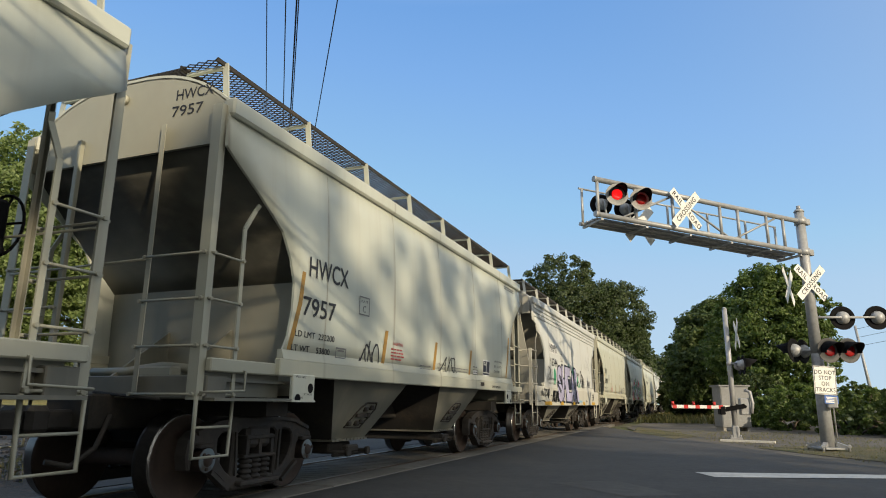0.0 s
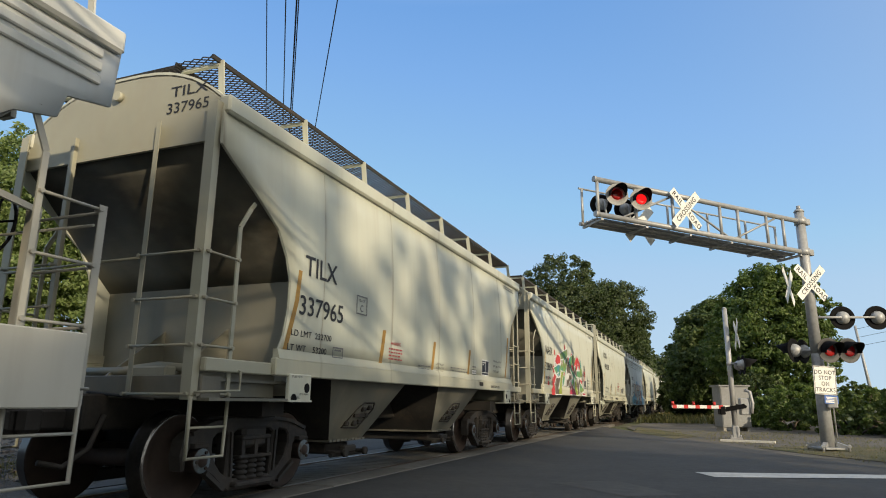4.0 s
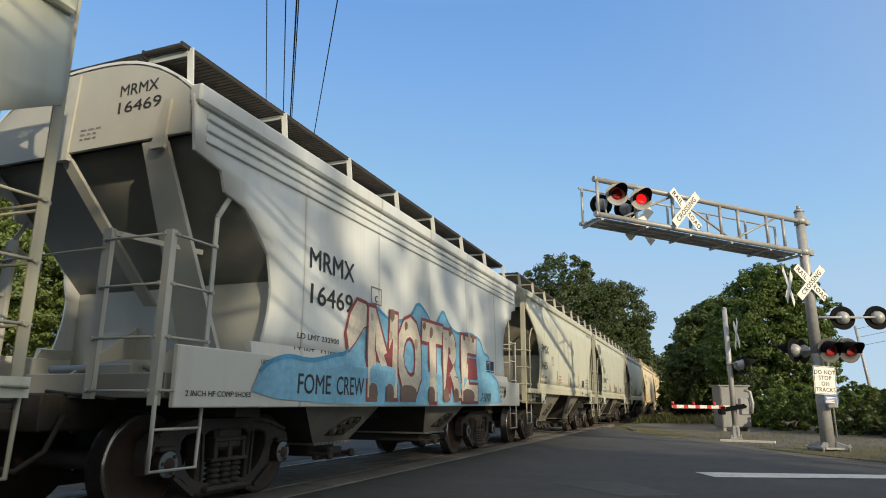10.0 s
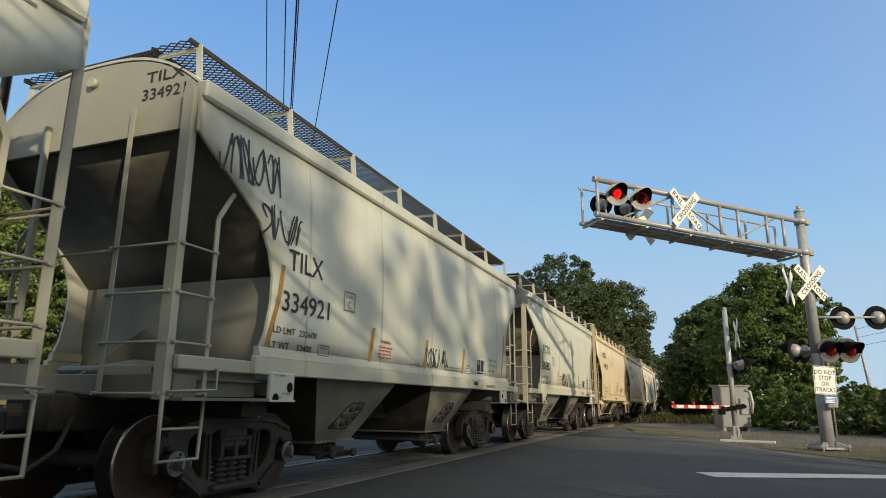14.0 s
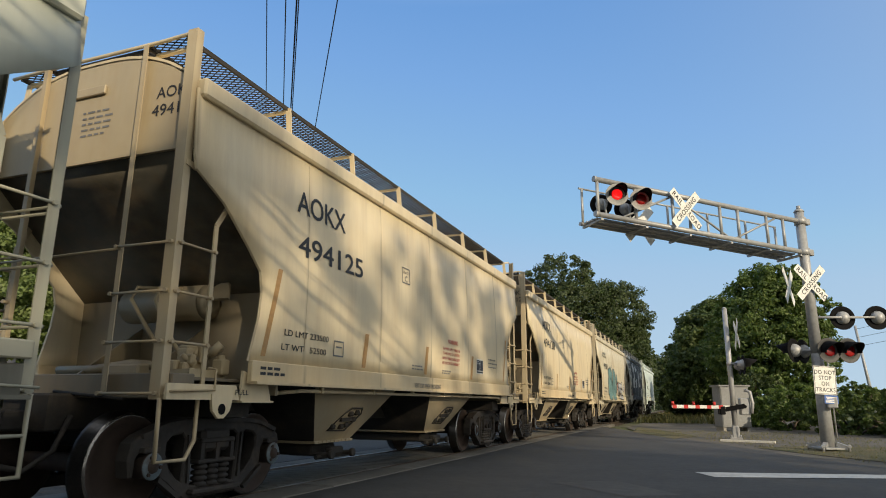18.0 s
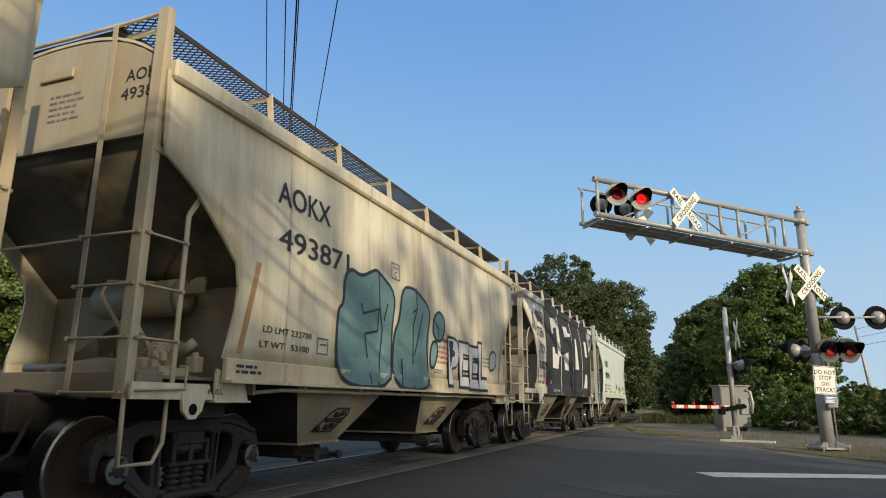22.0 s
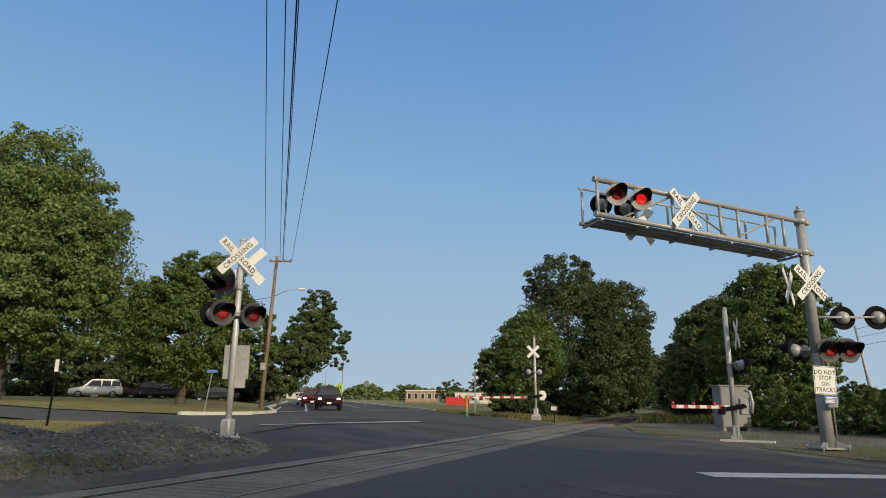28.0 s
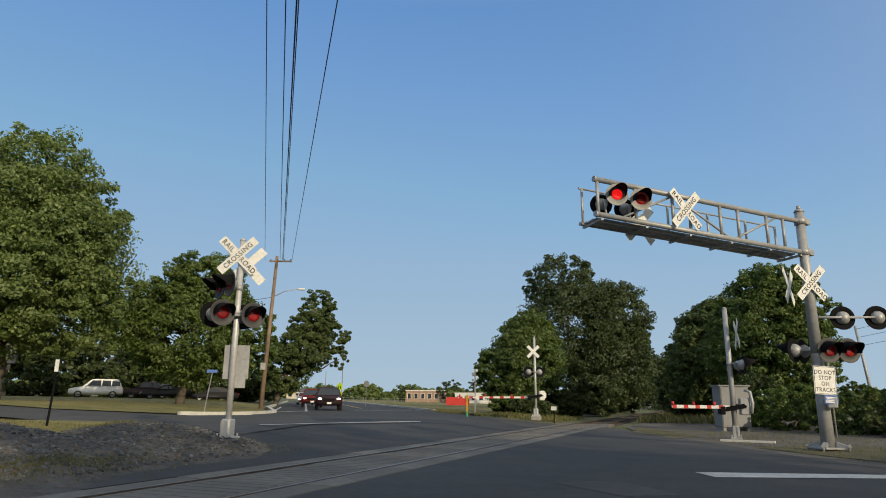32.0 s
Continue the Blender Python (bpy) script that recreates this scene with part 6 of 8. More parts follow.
def stroke(i, pts, w, mat, name="tag", lift=0.008, place=None, label=""):
    """A sprayed line through the points."""
    put = place or on_side(TRAIN[i][0], lift)
    v, f = [], []
    for (a, b), (c, d) in zip(pts, pts[1:]):
        n = max(1, int(math.hypot(c - a, d - b) / 0.3))
        ln = math.hypot(c - a, d - b) + 1e-6
        px, pz = -(d - b) / ln * w / 2, (c - a) / ln * w / 2
        ex, ez = (c - a) / ln * w * 0.3, (d - b) / ln * w * 0.3
        for k in range(n):
            s, e = k / n, (k + 1) / n
            q0, q1 = (a - ex + (c - a + 2 * ex) * s, b - ez + (d - b + 2 * ez) * s), (a - ex + (c - a + 2 * ex) * e, b - ez + (d - b + 2 * ez) * e)
            o = len(v)
            v += [put(q0[0] - px, q0[1] - pz), put(q1[0] - px, q1[1] - pz), put(q1[0] + px, q1[1] + pz), put(q0[0] + px, q0[1] + pz)]
            f.append((o, o + 1, o + 2, o + 3))
    me = bpy.data.meshes.new(name)
    me.from_pydata(v, [], f)
    me.materials.append(mat)
    return part(name, me, mat, CARS[i], label)


def scrawl(i, y0, y1, z0, z1, n, seed, w=0.022, mat=None, place=None):
    """A quick handwritten tag: one looping line a letter, no words."""
    r = random.Random(seed)
    step_y, h = (y1 - y0) / n, z1 - z0
    for k in range(n):
        fx, fz, p, q, end = r.uniform(0.6, 1.3), r.uniform(0.7, 1.6), r.uniform(0, 6.28), r.uniform(0, 6.28), r.uniform(0.7, 1.0)
        sz = r.uniform(0.36, 0.5)
        pts = [(y0 + step_y * (k + 0.5 + 0.55 * math.sin(6.28 * fx * t + p)), z0 + h * (0.5 + sz * math.cos(6.28 * fz * t + q))) for t in (end * c / 12 for c in range(13))]
        stroke(i, pts, w, mat or INK, place=place)
        if r.random() < 0.5:
            a = y0 + step_y * (k + r.uniform(0.2, 0.8))
            stroke(i, [(a, z0 + h * 0.05), (a + step_y * r.uniform(-0.2, 0.3), z1)], w, mat or INK, place=place)


def outline_box(i, y0, y1, z0, z1, t=0.018, mat=None):
    stroke(i, [(y0, z0), (y1, z0), (y1, z1), (y0, z1), (y0, z0)], t, mat or GREYINK, name="stencil_box")


def print_rows(i, y, z, w, rows, h=0.035, gap=0.06, mat=None, seed=0, name="small_print", place=None):
    """Small stencilled lines too fine to read: rows of short bars."""
    r = random.Random(seed + i * 13)
    put = place or on_side(TRAIN[i][0], 0.007)
    v, f = [], []
    for k in range(rows):
        x, z1 = y, z - k * gap
        end = y + w * r.uniform(0.8, 1)
        while x < end:
            d = r.uniform(0.04, 0.12)
            o = len(v)
            v += [put(x, z1), put(x + d, z1), put(x + d, z1 + h), put(x, z1 + h)]
            f.append((o, o + 1, o + 2, o + 3))
            x += d + 0.025
    me = bpy.data.meshes.new(name)
    me.from_pydata(v, [], f)
    me.materials.append(mat or GREYINK)
    return part(name, me, mat or GREYINK, CARS[i])


def fat_word(i, text, y0, y1, z0, z1, fill, edge, lift=0.009, wob=0.05, seed=1, label="", place=None, fats=(0.085, 0.03)):
    """Bubble letters: a fat outline with a fill on it, letter by letter."""
    r = random.Random(seed)
    n = len(text)
    step_y = (y1 - y0) / n
    for k, ch in enumerate(text):
        h = (z1 - z0) * r.uniform(0.88, 1.0)
        zb = z0 + r.uniform(0, 0.06) * (z1 - z0)
        for fat, mat, up in ((fats[0], edge, 0.0), (fats[1], fill, 0.003)):
            v, _ = letters(ch, 1.0, fat=fat)
            w = max(p[0] for p in v) - min(p[0] for p in v)
            x0 = min(p[0] for p in v)
            hh = max(p[1] for p in v) - min(p[1] for p in v)
            b0 = min(p[1] for p in v)
            ins = 0.0 if up == 0 else 0.055
            sx, sz = step_y * (1.08 - ins * 1.6) / w, (h - ins * 2) / hh
            put = (lambda a, b, up=up: tuple(np.add(place(a, b), (up, 0, 0)))) if place else on_side(TRAIN[i][0], lift + up)
            y = y0 + k * step_y + step_y * ins * 0.8
            word("graffiti", ch, 1.0, lambda a, b: put(y + (a - x0) * sx + wob * (b - b0) * 0.5, zb + ins + (b - b0) * sz), mat, CARS[i], label if up == 0 else "", fat=fat)


def blob(i, y, z, r, mat, seed=0, lift=0.008, sz=1.0):
    q = random.Random(seed)
    decal(i, [(y + r * math.cos(k * 0.524) * q.uniform(0.75, 1.15), z + sz * r * math.sin(k * 0.524) * q.uniform(0.75, 1.15)) for k in range(12)], mat, lift, name="spray_blob")


def rounded(p, times=2):
    """Cut the corners of a closed outline, twice by default."""
    for _ in range(times):
        p = [(q[0] * w + r[0] * (1 - w), q[1] * w + r[1] * (1 - w)) for q, r in zip(p, p[1:] + p[:1]) for w in (0.78, 0.22)]
    return p


def end_marks(i, mark, num):
    put = lambda a, b: (a, -0.005, b)
    x, z = {"round": (0.64, 4.02), "stepped": (0.42, 3.86), "straight": (0.84, 3.80), "angled": (0.45, 3.98)}[TRAIN[i][0]]
    side_text(i, mark, x + 0.04, z + 0.19, 0.12, 0.50, place=put, bold=0.03)
    side_text(i, num, x, z, 0.12, 0.56 if len(num) > 4 else 0.42, place=put, bold=0.03)
    if TRAIN[i][0] == "stepped":
        print_rows(i, -0.02, z - 0.12, 0.26, 3, 0.018, 0.05, GREYINK, 15, place=put)
        if i == 2:
            rect(i, x, x + 0.60, z + 0.165, z + 0.335, SPRAYW, name="mark_panel", place=lambda a, b: (a, -0.0025, b))


def sill_y(i):
    k = TRAIN[i][0]
    return lambda y, z: (side_x(k, 1.6) + (0.034 if k != "stepped" else 0.039), y, z)


def round_marks(i, mark, num, ld, lt, stripe, shift=0.0):
    side_text(i, mark, 1.45 + shift, 2.49, 0.24, 0.92 if mark != "TILX" else 0.72)
    side_text(i, num, 1.36 + shift, 2.02, 0.22, 0.98 if len(num) > 4 else 0.72)
    side_text(i, "LD LMT  " + ld, 1.25 + shift, 1.765, 0.07, 0.86)
    side_text(i, "LT WT    " + lt, 1.20 + shift, 1.60, 0.07, 0.82)
    decal(i, [(1.13, 1.60), (1.21, 1.60), (1.36, 2.15), (1.40, 2.52), (1.33, 2.52), (1.28, 2.15)], stripe, name="reflective_stripe", label="ochre reflective stripe")
    for y in (3.55, 5.50, 7.36):
        decal(i, [(y - 0.10, 1.58), (y + 0.0, 1.58), (y + 0.08, 2.06), (y - 0.02, 2.06)], stripe, name="reflective_stripe")
    decal(i, [(9.90, 1.62), (9.98, 1.62), (10.20, 2.56), (10.12, 2.56)], stripe, name="reflective_stripe")
    outline_box(i, 2.72, 3.0, 2.20, 2.44)
    side_text(i, "C", 2.81, 2.235, 0.09, 0.08, GREYINK)
    side_text(i, "PLATE", 2.765, 2.365, 0.035, 0.18, GREYINK)
    outline_box(i, 2.18, 2.42, 1.58, 1.70)
    rect(i, 2.22, 2.38, 1.66, 1.68, GREYINK, name="stencil_bar")
    side_text(i, "WARNING", 3.80, 1.87, 0.045, 0.35, REDINK)
    print_rows(i, 3.75, 1.80, 0.45, 4, 0.020, 0.048, REDINK, 3)
    print_rows(i, 4.85, 1.62, 0.52, 2, 0.016, 0.045, GREYINK, 4)
    for k, t in enumerate(("CLOSE HOPPER DOORS", "AND ROOF HATCHES", "BEFORE CAR IS MOVED")):
        side_text(i, t, 5.62, 1.675 - 0.06 * k, 0.034, 0.36, bold=0)
    print_rows(i, 6.33, 1.66, 0.92, 2, 0.018, 0.05, GREYINK, 6)
    rect(i, 7.53, 7.81, 1.60, 1.69, SPRAYW, name="stencil_plate")
    outline_box(i, 7.53, 7.81, 1.60, 1.69, 0.012, INK)
    print_rows(i, 7.57, 1.635, 0.2, 1, 0.02, 0.05, GREYINK, 14, place=on_side("round", 0.009))
    print_rows(i, 7.52, 1.735, 0.26, 1, 0.026, 0.05, GREYINK, 13)
    label_plate(i, 8.16, 8.64, 1.60, 1.93)
    side_text(i, "EXW 10-5  H 9-1", 8.98, 1.92, 0.045, 0.55)
    side_text(i, "EW   5-8  H 15-0", 8.97, 1.81, 0.045, 0.55)
    side_text(i, "CU FT 3281", 8.96, 1.70, 0.045, 0.42)
    rect(i, 7.95, 8.2, 1.385, 1.46, UNDER, name="sill_slot", place=sill_y(i))
    print_rows(i, 10.1, 3.82, 0.95, 2, 0.026, 0.055, GREYINK, 12)
    side_text(i, "2 IN HF COMP SHOES", 8.75, 1.36, 0.055, 0.62, place=sill_y(i))
    pad = lambda a, b: (side_x("round", 1.6) + 0.047, a, b)
    for y in (1.46, LONG - 1.46):
        side_text(i, "PULL HERE", y - 0.17, 1.30, 0.024, 0.20, place=pad, bold=0)
        side_text(i, "LIFT HERE", y - 0.02, 1.11, 0.024, 0.18, place=pad, bold=0)
        side_text(i, "JACK HERE", y - 0.19, 1.07, 0.024, 0.18, place=pad, bold=0)
    end_marks(i, mark, num)


def label_plate(i, y0, y1, z0, z1):
    """The black consolidated stencil with white frame."""
    rect(i, y0, y1, z0, z1, SPRAYW, lift=0.006, name="stencil_plate", label="black stencil panel with white border")
    w, h = y1 - y0, z1 - z0
    for a, b, c, d in ((0.05, 0.47, 0.22, 0.93), (0.53, 0.95, 0.22, 0.93), (0.05, 0.95, 0.06, 0.17)):
        rect(i, y0 + w * a, y0 + w * b, z0 + h * c, z0 + h * d, NAVY, lift=0.009, name="stencil_field")
    print_rows(i, y0 + w * 0.1, z0 + h * 0.78, w * 0.25, 2, h * 0.06, h * 0.12, SPRAYW, 8, place=on_side(TRAIN[i][0], 0.011))


def stepped_marks(i, mark, num, ld, lt):
    side_text(i, mark, 1.97, 2.60, 0.25, 1.08)
    side_text(i, num, 1.95, 2.18, 0.235, 1.0)
    side_text(i, "LD LMT " + ld, 1.81, 1.745, 0.062, 0.92)
    side_text(i, "LT WT   " + lt, 1.76, 1.58, 0.062, 0.90)
    outline_box(i, 3.58, 3.89, 2.40, 2.63)
    side_text(i, "C", 3.68, 2.43, 0.09, 0.09)
    label_plate(i, 8.85, 9.45, 1.66, 1.94)
    put = sill_y(i)
    side_text(i, "2 INCH HF COMP SHOES", 0.12, 1.08, 0.05, 0.9, place=put)
    side_text(i, "LIFT HERE", 1.15, 1.42, 0.04, 0.3, place=put)
    side_text(i, "JACK HERE", 1.75, 1.26, 0.035, 0.3, place=put)
    side_text(i, "EXW 10-8  H 8-5", 9.75, 1.36, 0.05, 0.55, place=put)
    side_text(i, "EW  8-0  H 14-9", 9.75, 1.26, 0.05, 0.55, place=put)
    side_text(i, "CU FT 3258", 9.75, 1.16, 0.05, 0.42, place=put)
    for y in (1.42, LONG - 1.3):
        decal(i, [(y + 0.07 * math.cos(k * 0.7), 1.28 + 0.1 * math.sin(k * 0.7)) for k in range(9)], BLACK, name="lift_hole", place=put)
    end_marks(i, mark, num)


def straight_marks(i, mark, num, ld, lt, stripe):
    side_text(i, mark, 1.64, 3.22, 0.27, 1.12)
    side_text(i, num, 1.67, 2.70, 0.255, 1.56)
    side_text(i, "LD LMT " + ld, 1.48, 1.75, 0.068, 0.92)
    side_text(i, "LT WT   " + lt, 1.44, 1.59, 0.068, 0.92)
    decal(i, [(1.10, 1.50), (1.18, 1.50), (1.39, 2.46), (1.31, 2.46)], stripe, name="reflective_stripe", label="ochre reflective stripe")
    for y in (3.35, 5.50, 7.85):
        decal(i, [(y - 0.06, 1.49), (y + 0.05, 1.49), (y + 0.12, 1.95), (y + 0.01, 1.95)], stripe, name="reflective_stripe")
    decal(i, [(10.07, 1.52), (10.14, 1.52), (10.38, 2.48), (10.31, 2.48)], stripe, name="reflective_stripe")
    outline_box(i, 4.55, 4.83, 2.88, 3.12)
    side_text(i, "C", 4.64, 2.90, 0.10, 0.09, GREYINK)
    side_text(i, "PLATE", 4.59, 3.03, 0.04, 0.19, GREYINK)
    side_text(i, "WARNING", 6.52, 2.09, 0.075, 0.52, REDINK)
    for k, t in enumerate(("DO NOT APPLY VIBRATOR", "TO ANY PART OF CAR BODY", "EXCEPT VIBRATOR BRACKETS", "USE ON LOADED CARS ONLY")):
        side_text(i, t, 6.28 - 0.01 * k, 1.965 - 0.085 * k, 0.048, 0.88, REDINK)
    print_rows(i, 6.25, 1.58, 0.40, 2, 0.022, 0.04, GREYINK, 5)
    print_rows(i, 4.95, 1.60, 0.42, 2, 0.022, 0.05, GREYINK, 6)
    outline_box(i, 2.55, 2.78, 1.60, 1.78)
    rect(i, 2.6, 2.74, 1.70, 1.72, GREYINK, name="stencil_bar")
    label_plate(i, 8.16, 8.60, 1.62, 1.92)
    print_rows(i, 8.95, 1.94, 0.62, 3, 0.026, 0.08, GREYINK, 7)
    put = sill_y(i)
    side_text(i, "VENT CAR WHEN UNLOADING", 5.0, 1.265, 0.075, 1.12, GREYINK if i > 9 else INK, place=put)
    print_rows(i, 1.08, 1.36, 0.4, 2, 0.03, 0.055, INK, 9, place=put)
    side_text(i, "PULL", 0.78, 1.10, 0.05, 0.2, place=lambda a, b: (1.507, a, b))
    end_marks(i, mark, num)
    print_rows(i, -0.12, 3.98, 0.42, 5, 0.022, 0.065, GREYINK, 11, place=lambda a, b: (a, -0.005, b))


FADED = plain("faded_orange_stripe", (0.46, 0.27, 0.10), 0.6, 0, 0.2, 6, 0)
round_marks(1, "HWCX", "7957", "232200", "53800", OCHRE)
scrawl(1, 2.75, 3.35, 1.42, 1.86, 3, 4, 0.03)
scrawl(1, 5.7, 6.6, 1.55, 1.85, 3, 9, 0.025)
stepped_marks(2, "MRMX", "16344", "232600", "53400")
rect(2, 1.93, 3.18, 2.55, 2.90, SPRAYW, lift=0.004, name="mark_panel", label="white panel behind the reporting mark")
def skin2(y, z):
    """The deep-silled car's side with its sill."""
    k = min(1, max(0, (z - 1.48) / 0.16))
    lo, hi = sill_y(2)(y, z)[0], side_x("stepped", max(z, 1.62))
    return (lo + (hi - lo) * k + 0.014, y, z)


fat_word(2, "SHEAR", 2.85, 6.55, 0.99, 2.27, LAVENDER, NAVY, seed=5, label="lavender bubble letters with dark outline", place=skin2, fats=(0.085, 0.05))
for k, (y, z, r) in enumerate(((2.62, 1.9, 0.16), (2.55, 1.5, 0.13), (4.93, 2.28, 0.08), (5.08, 2.22, 0.06), (5.72, 2.16, 0.10), (5.86, 2.05, 0.09), (6.67, 1.83, 0.12), (7.09, 1.68, 0.09), (6.81, 1.55, 0.11), (6.75, 1.68, 0.06))):
    blob(2, y, z, r, GREENS, k, 0.005, 1.5)
for k, (y, z) in enumerate(((7.36, 2.02), (7.54, 1.90), (7.72, 1.86), (7.9, 1.78))):          # a looping black tag
    stroke(2, [(y + 0.13 * math.cos(a * 0.63 + k) * (1 + 0.2 * (k % 2)), z + 0.22 * math.sin(a * 0.63 + k)) for a in range(9 + k)], 0.045, BLACK)
stroke(2, [(7.92, 1.86), (7.98, 1.6), (7.95, 1.48)], 0.04, BLACK)
scrawl(2, 6.48, 6.92, 1.99, 2.15, 3, 16, 0.022, BLACK)
scrawl(2, 6.48, 6.85, 1.66, 1.84, 3, 18, 0.022, BLACK)
scrawl(2, 8.35, 9.4, 2.35, 2.6, 5, 19, 0.008, GREYINK)
scrawl(2, 8.7, 9.3, 2.55, 2.85, 3, 20, 0.008, GREYINK)
print_rows(2, 6.62, 1.08, 0.70, 1, 0.075, 0.1, SKYB, 21, place=lambda a, b: (sill_y(2)(a, b)[0] + 0.012, a, b))
rect(2, 8.3, 8.5, 1.10, 1.17, UNDER, name="sill_slot", place=sill_y(2))
scrawl(2, 0.45, 1.6, 1.24, 1.46, 6, 8, 0.035, place=skin2)
scrawl(2, 1.95, 2.85, 1.09, 1.42, 5, 9, 0.06, BLACK, place=skin2)
scrawl(2, 1.55, 2.2, 1.72, 2.15, 3, 17, 0.018)
for y0, y1 in ((0.95, 1.9), (7.47, 7.93), (9.66, 10.5), (5.24, 5.76), (3.2, 3.6)):
    rect(2, y0, y1, 1.0, 1.10, YELLOW, name="reflective_strip", place=lambda a, b: (sill_y(2)(a, b)[0] + (0.024 if 2.8 < a < 6.6 else 0.0), a, b))
round_marks(3, "TILX", "337965", "232700", "53200", OCHRE)
round_marks(4, "NAHX", "328609", "232400", "53600", YELLOW, -0.02)


def skin4(y, z):
    """The curved-side car's sheet with its sill, for paint that runs over both."""
    lo, hi = side_x("round", 1.6) + 0.034, side_x("round", max(z, 1.6))
    k = min(1, max(0, (z - 1.50) / 0.1))
    return (lo + (hi - lo) * k, y, z)


def blended_spray():
    m, nt, b = base("blended_green_spray")
    c = ramp(nt, noise_tex(nt, 1.6, 2), [(0.30, (0.05, 0.19, 0.30)), (0.42, (0.06, 0.27, 0.17)), (0.52, (0.19, 0.29, 0.06)), (0.60, (0.16, 0.15, 0.08)), (0.70, (0.12, 0.30, 0.10))])
    nt.links.new(c, b.inputs["Base Color"])
    b.inputs["Roughness"].default_value = 0.55
    return m


UMB, GRAF = plain("umber_brown_spray", (0.13, 0.105, 0.075), 0.6, 0, 0.25, 5, 0), blended_spray()
SHARDS = [
    (REDS, [(2.11, 1.29), (2.02, 1.44), (2.31, 1.55), (2.54, 1.71), (2.54, 1.96), (2.91, 1.88), (2.60, 1.63), (2.52, 1.47), (2.59, 1.31)]),
    (UMB, [(2.59, 1.31), (2.54, 1.47), (2.91, 1.84), (3.59, 1.88), (3.18, 1.51), (3.08, 1.32)]),
    (OLIVE, [(3.08, 1.32), (3.12, 1.51), (3.53, 1.80), (3.77, 2.11), (4.13, 2.20), (3.68, 1.54), (3.57, 1.33)]),
    (GRAF, [(2.43, 2.12), (3.23, 2.27), (3.76, 2.26), (3.45, 1.93), (3.21, 1.84)]),
    (GRAF, [(3.58, 2.66), (4.92, 2.90), (4.88, 2.66), (4.35, 2.46), (3.89, 2.46), (3.60, 2.45)]),
    (GRAF, [(3.57, 2.09), (3.74, 2.44), (4.11, 2.50), (4.36, 2.34), (4.76, 2.60), (5.12, 2.66), (4.45, 2.12), (4.10, 1.64), (3.75, 1.54), (4.07, 2.08)]),
    (REDS, [(4.00, 1.99), (4.29, 2.10), (4.20, 1.90)]),
    (REDS, [(2.87, 2.26), (2.74, 2.34), (2.85, 2.46), (3.13, 2.59), (3.39, 2.59), (3.60, 2.52), (3.55, 2.30), (3.29, 2.29), (3.10, 2.25)]),
    (TURQ, [(2.96, 1.95), (3.25, 2.03), (3.17, 1.87)]),
    (REDS, [(3.75, 2.36), (3.92, 2.45), (3.87, 2.27)]),
    (UMB, [(4.65, 1.83), (4.93, 1.87), (5.10, 2.00), (5.51, 2.11), (5.45, 1.88), (5.11, 1.80), (4.94, 1.65), (4.68, 1.62)]),
    (MAGENTA, [(5.29, 1.52), (5.48, 1.70), (5.69, 1.61), (6.17, 1.34), (4.98, 1.34), (5.04, 1.40)]),
    (GRAF, [(5.05, 2.43), (5.22, 2.55), (5.86, 2.76), (6.26, 2.62), (6.11, 2.33), (6.01, 2.14), (6.42, 1.93), (6.34, 1.87), (5.51, 2.12), (5.20, 2.29)]),
    (REDS, [(5.45, 2.31), (5.78, 2.42), (5.89, 2.16), (5.71, 2.18)]),
    (UMB, [(4.64, 2.26), (4.98, 2.50), (5.33, 2.03), (4.98, 2.08), (4.74, 2.04)]),
    (REDS, [(4.78, 2.36), (4.89, 2.61), (5.05, 2.58), (5.06, 2.47), (4.98, 2.52)]),
    (OLIVE, [(5.83, 1.57), (6.42, 1.89), (6.63, 1.34), (6.21, 1.34)]),
    (GRAF, [(5.52, 1.75), (5.74, 1.93), (6.11, 1.72), (5.87, 1.55)]),
    (UMB, [(6.01, 2.12), (6.35, 2.41), (6.46, 2.24), (6.58, 2.03), (6.45, 2.01)]),
    (GRAF, [(6.58, 2.02), (6.70, 2.22), (7.20, 2.24), (7.38, 2.68), (7.67, 2.05), (7.20, 2.00)]),
    (REDS, [(6.09, 2.32), (6.33, 2.57), (6.74, 2.73), (7.13, 2.55), (7.17, 2.25), (6.79, 2.48), (6.62, 2.25), (6.46, 2.27), (6.33, 2.41)]),
    (UMB, [(6.44, 1.94), (6.64, 1.97), (6.74, 1.76), (7.20, 1.99), (7.19, 1.81), (6.68, 1.34), (6.51, 1.48)]),
    (GRAF, [(6.89, 1.51), (7.28, 1.78), (7.98, 1.55), (7.32, 1.44)]),
    (MAGENTA, [(7.39, 1.35), (7.73, 1.44), (8.13, 1.43), (8.14, 1.35)]),
    (REDS, [(7.20, 1.95), (7.62, 1.89), (7.61, 1.75), (7.28, 1.82)]),
    (UMB, [(7.78, 2.14), (7.98, 2.21), (7.95, 1.86), (7.79, 1.82)]),
    (REDS, [(5.17, 1.74), (5.31, 1.78), (5.30, 1.67), (5.21, 1.66)]),
    (REDS, [(5.53, 2.69), (5.58, 2.81), (5.71, 2.88), (5.86, 2.79)]),
]


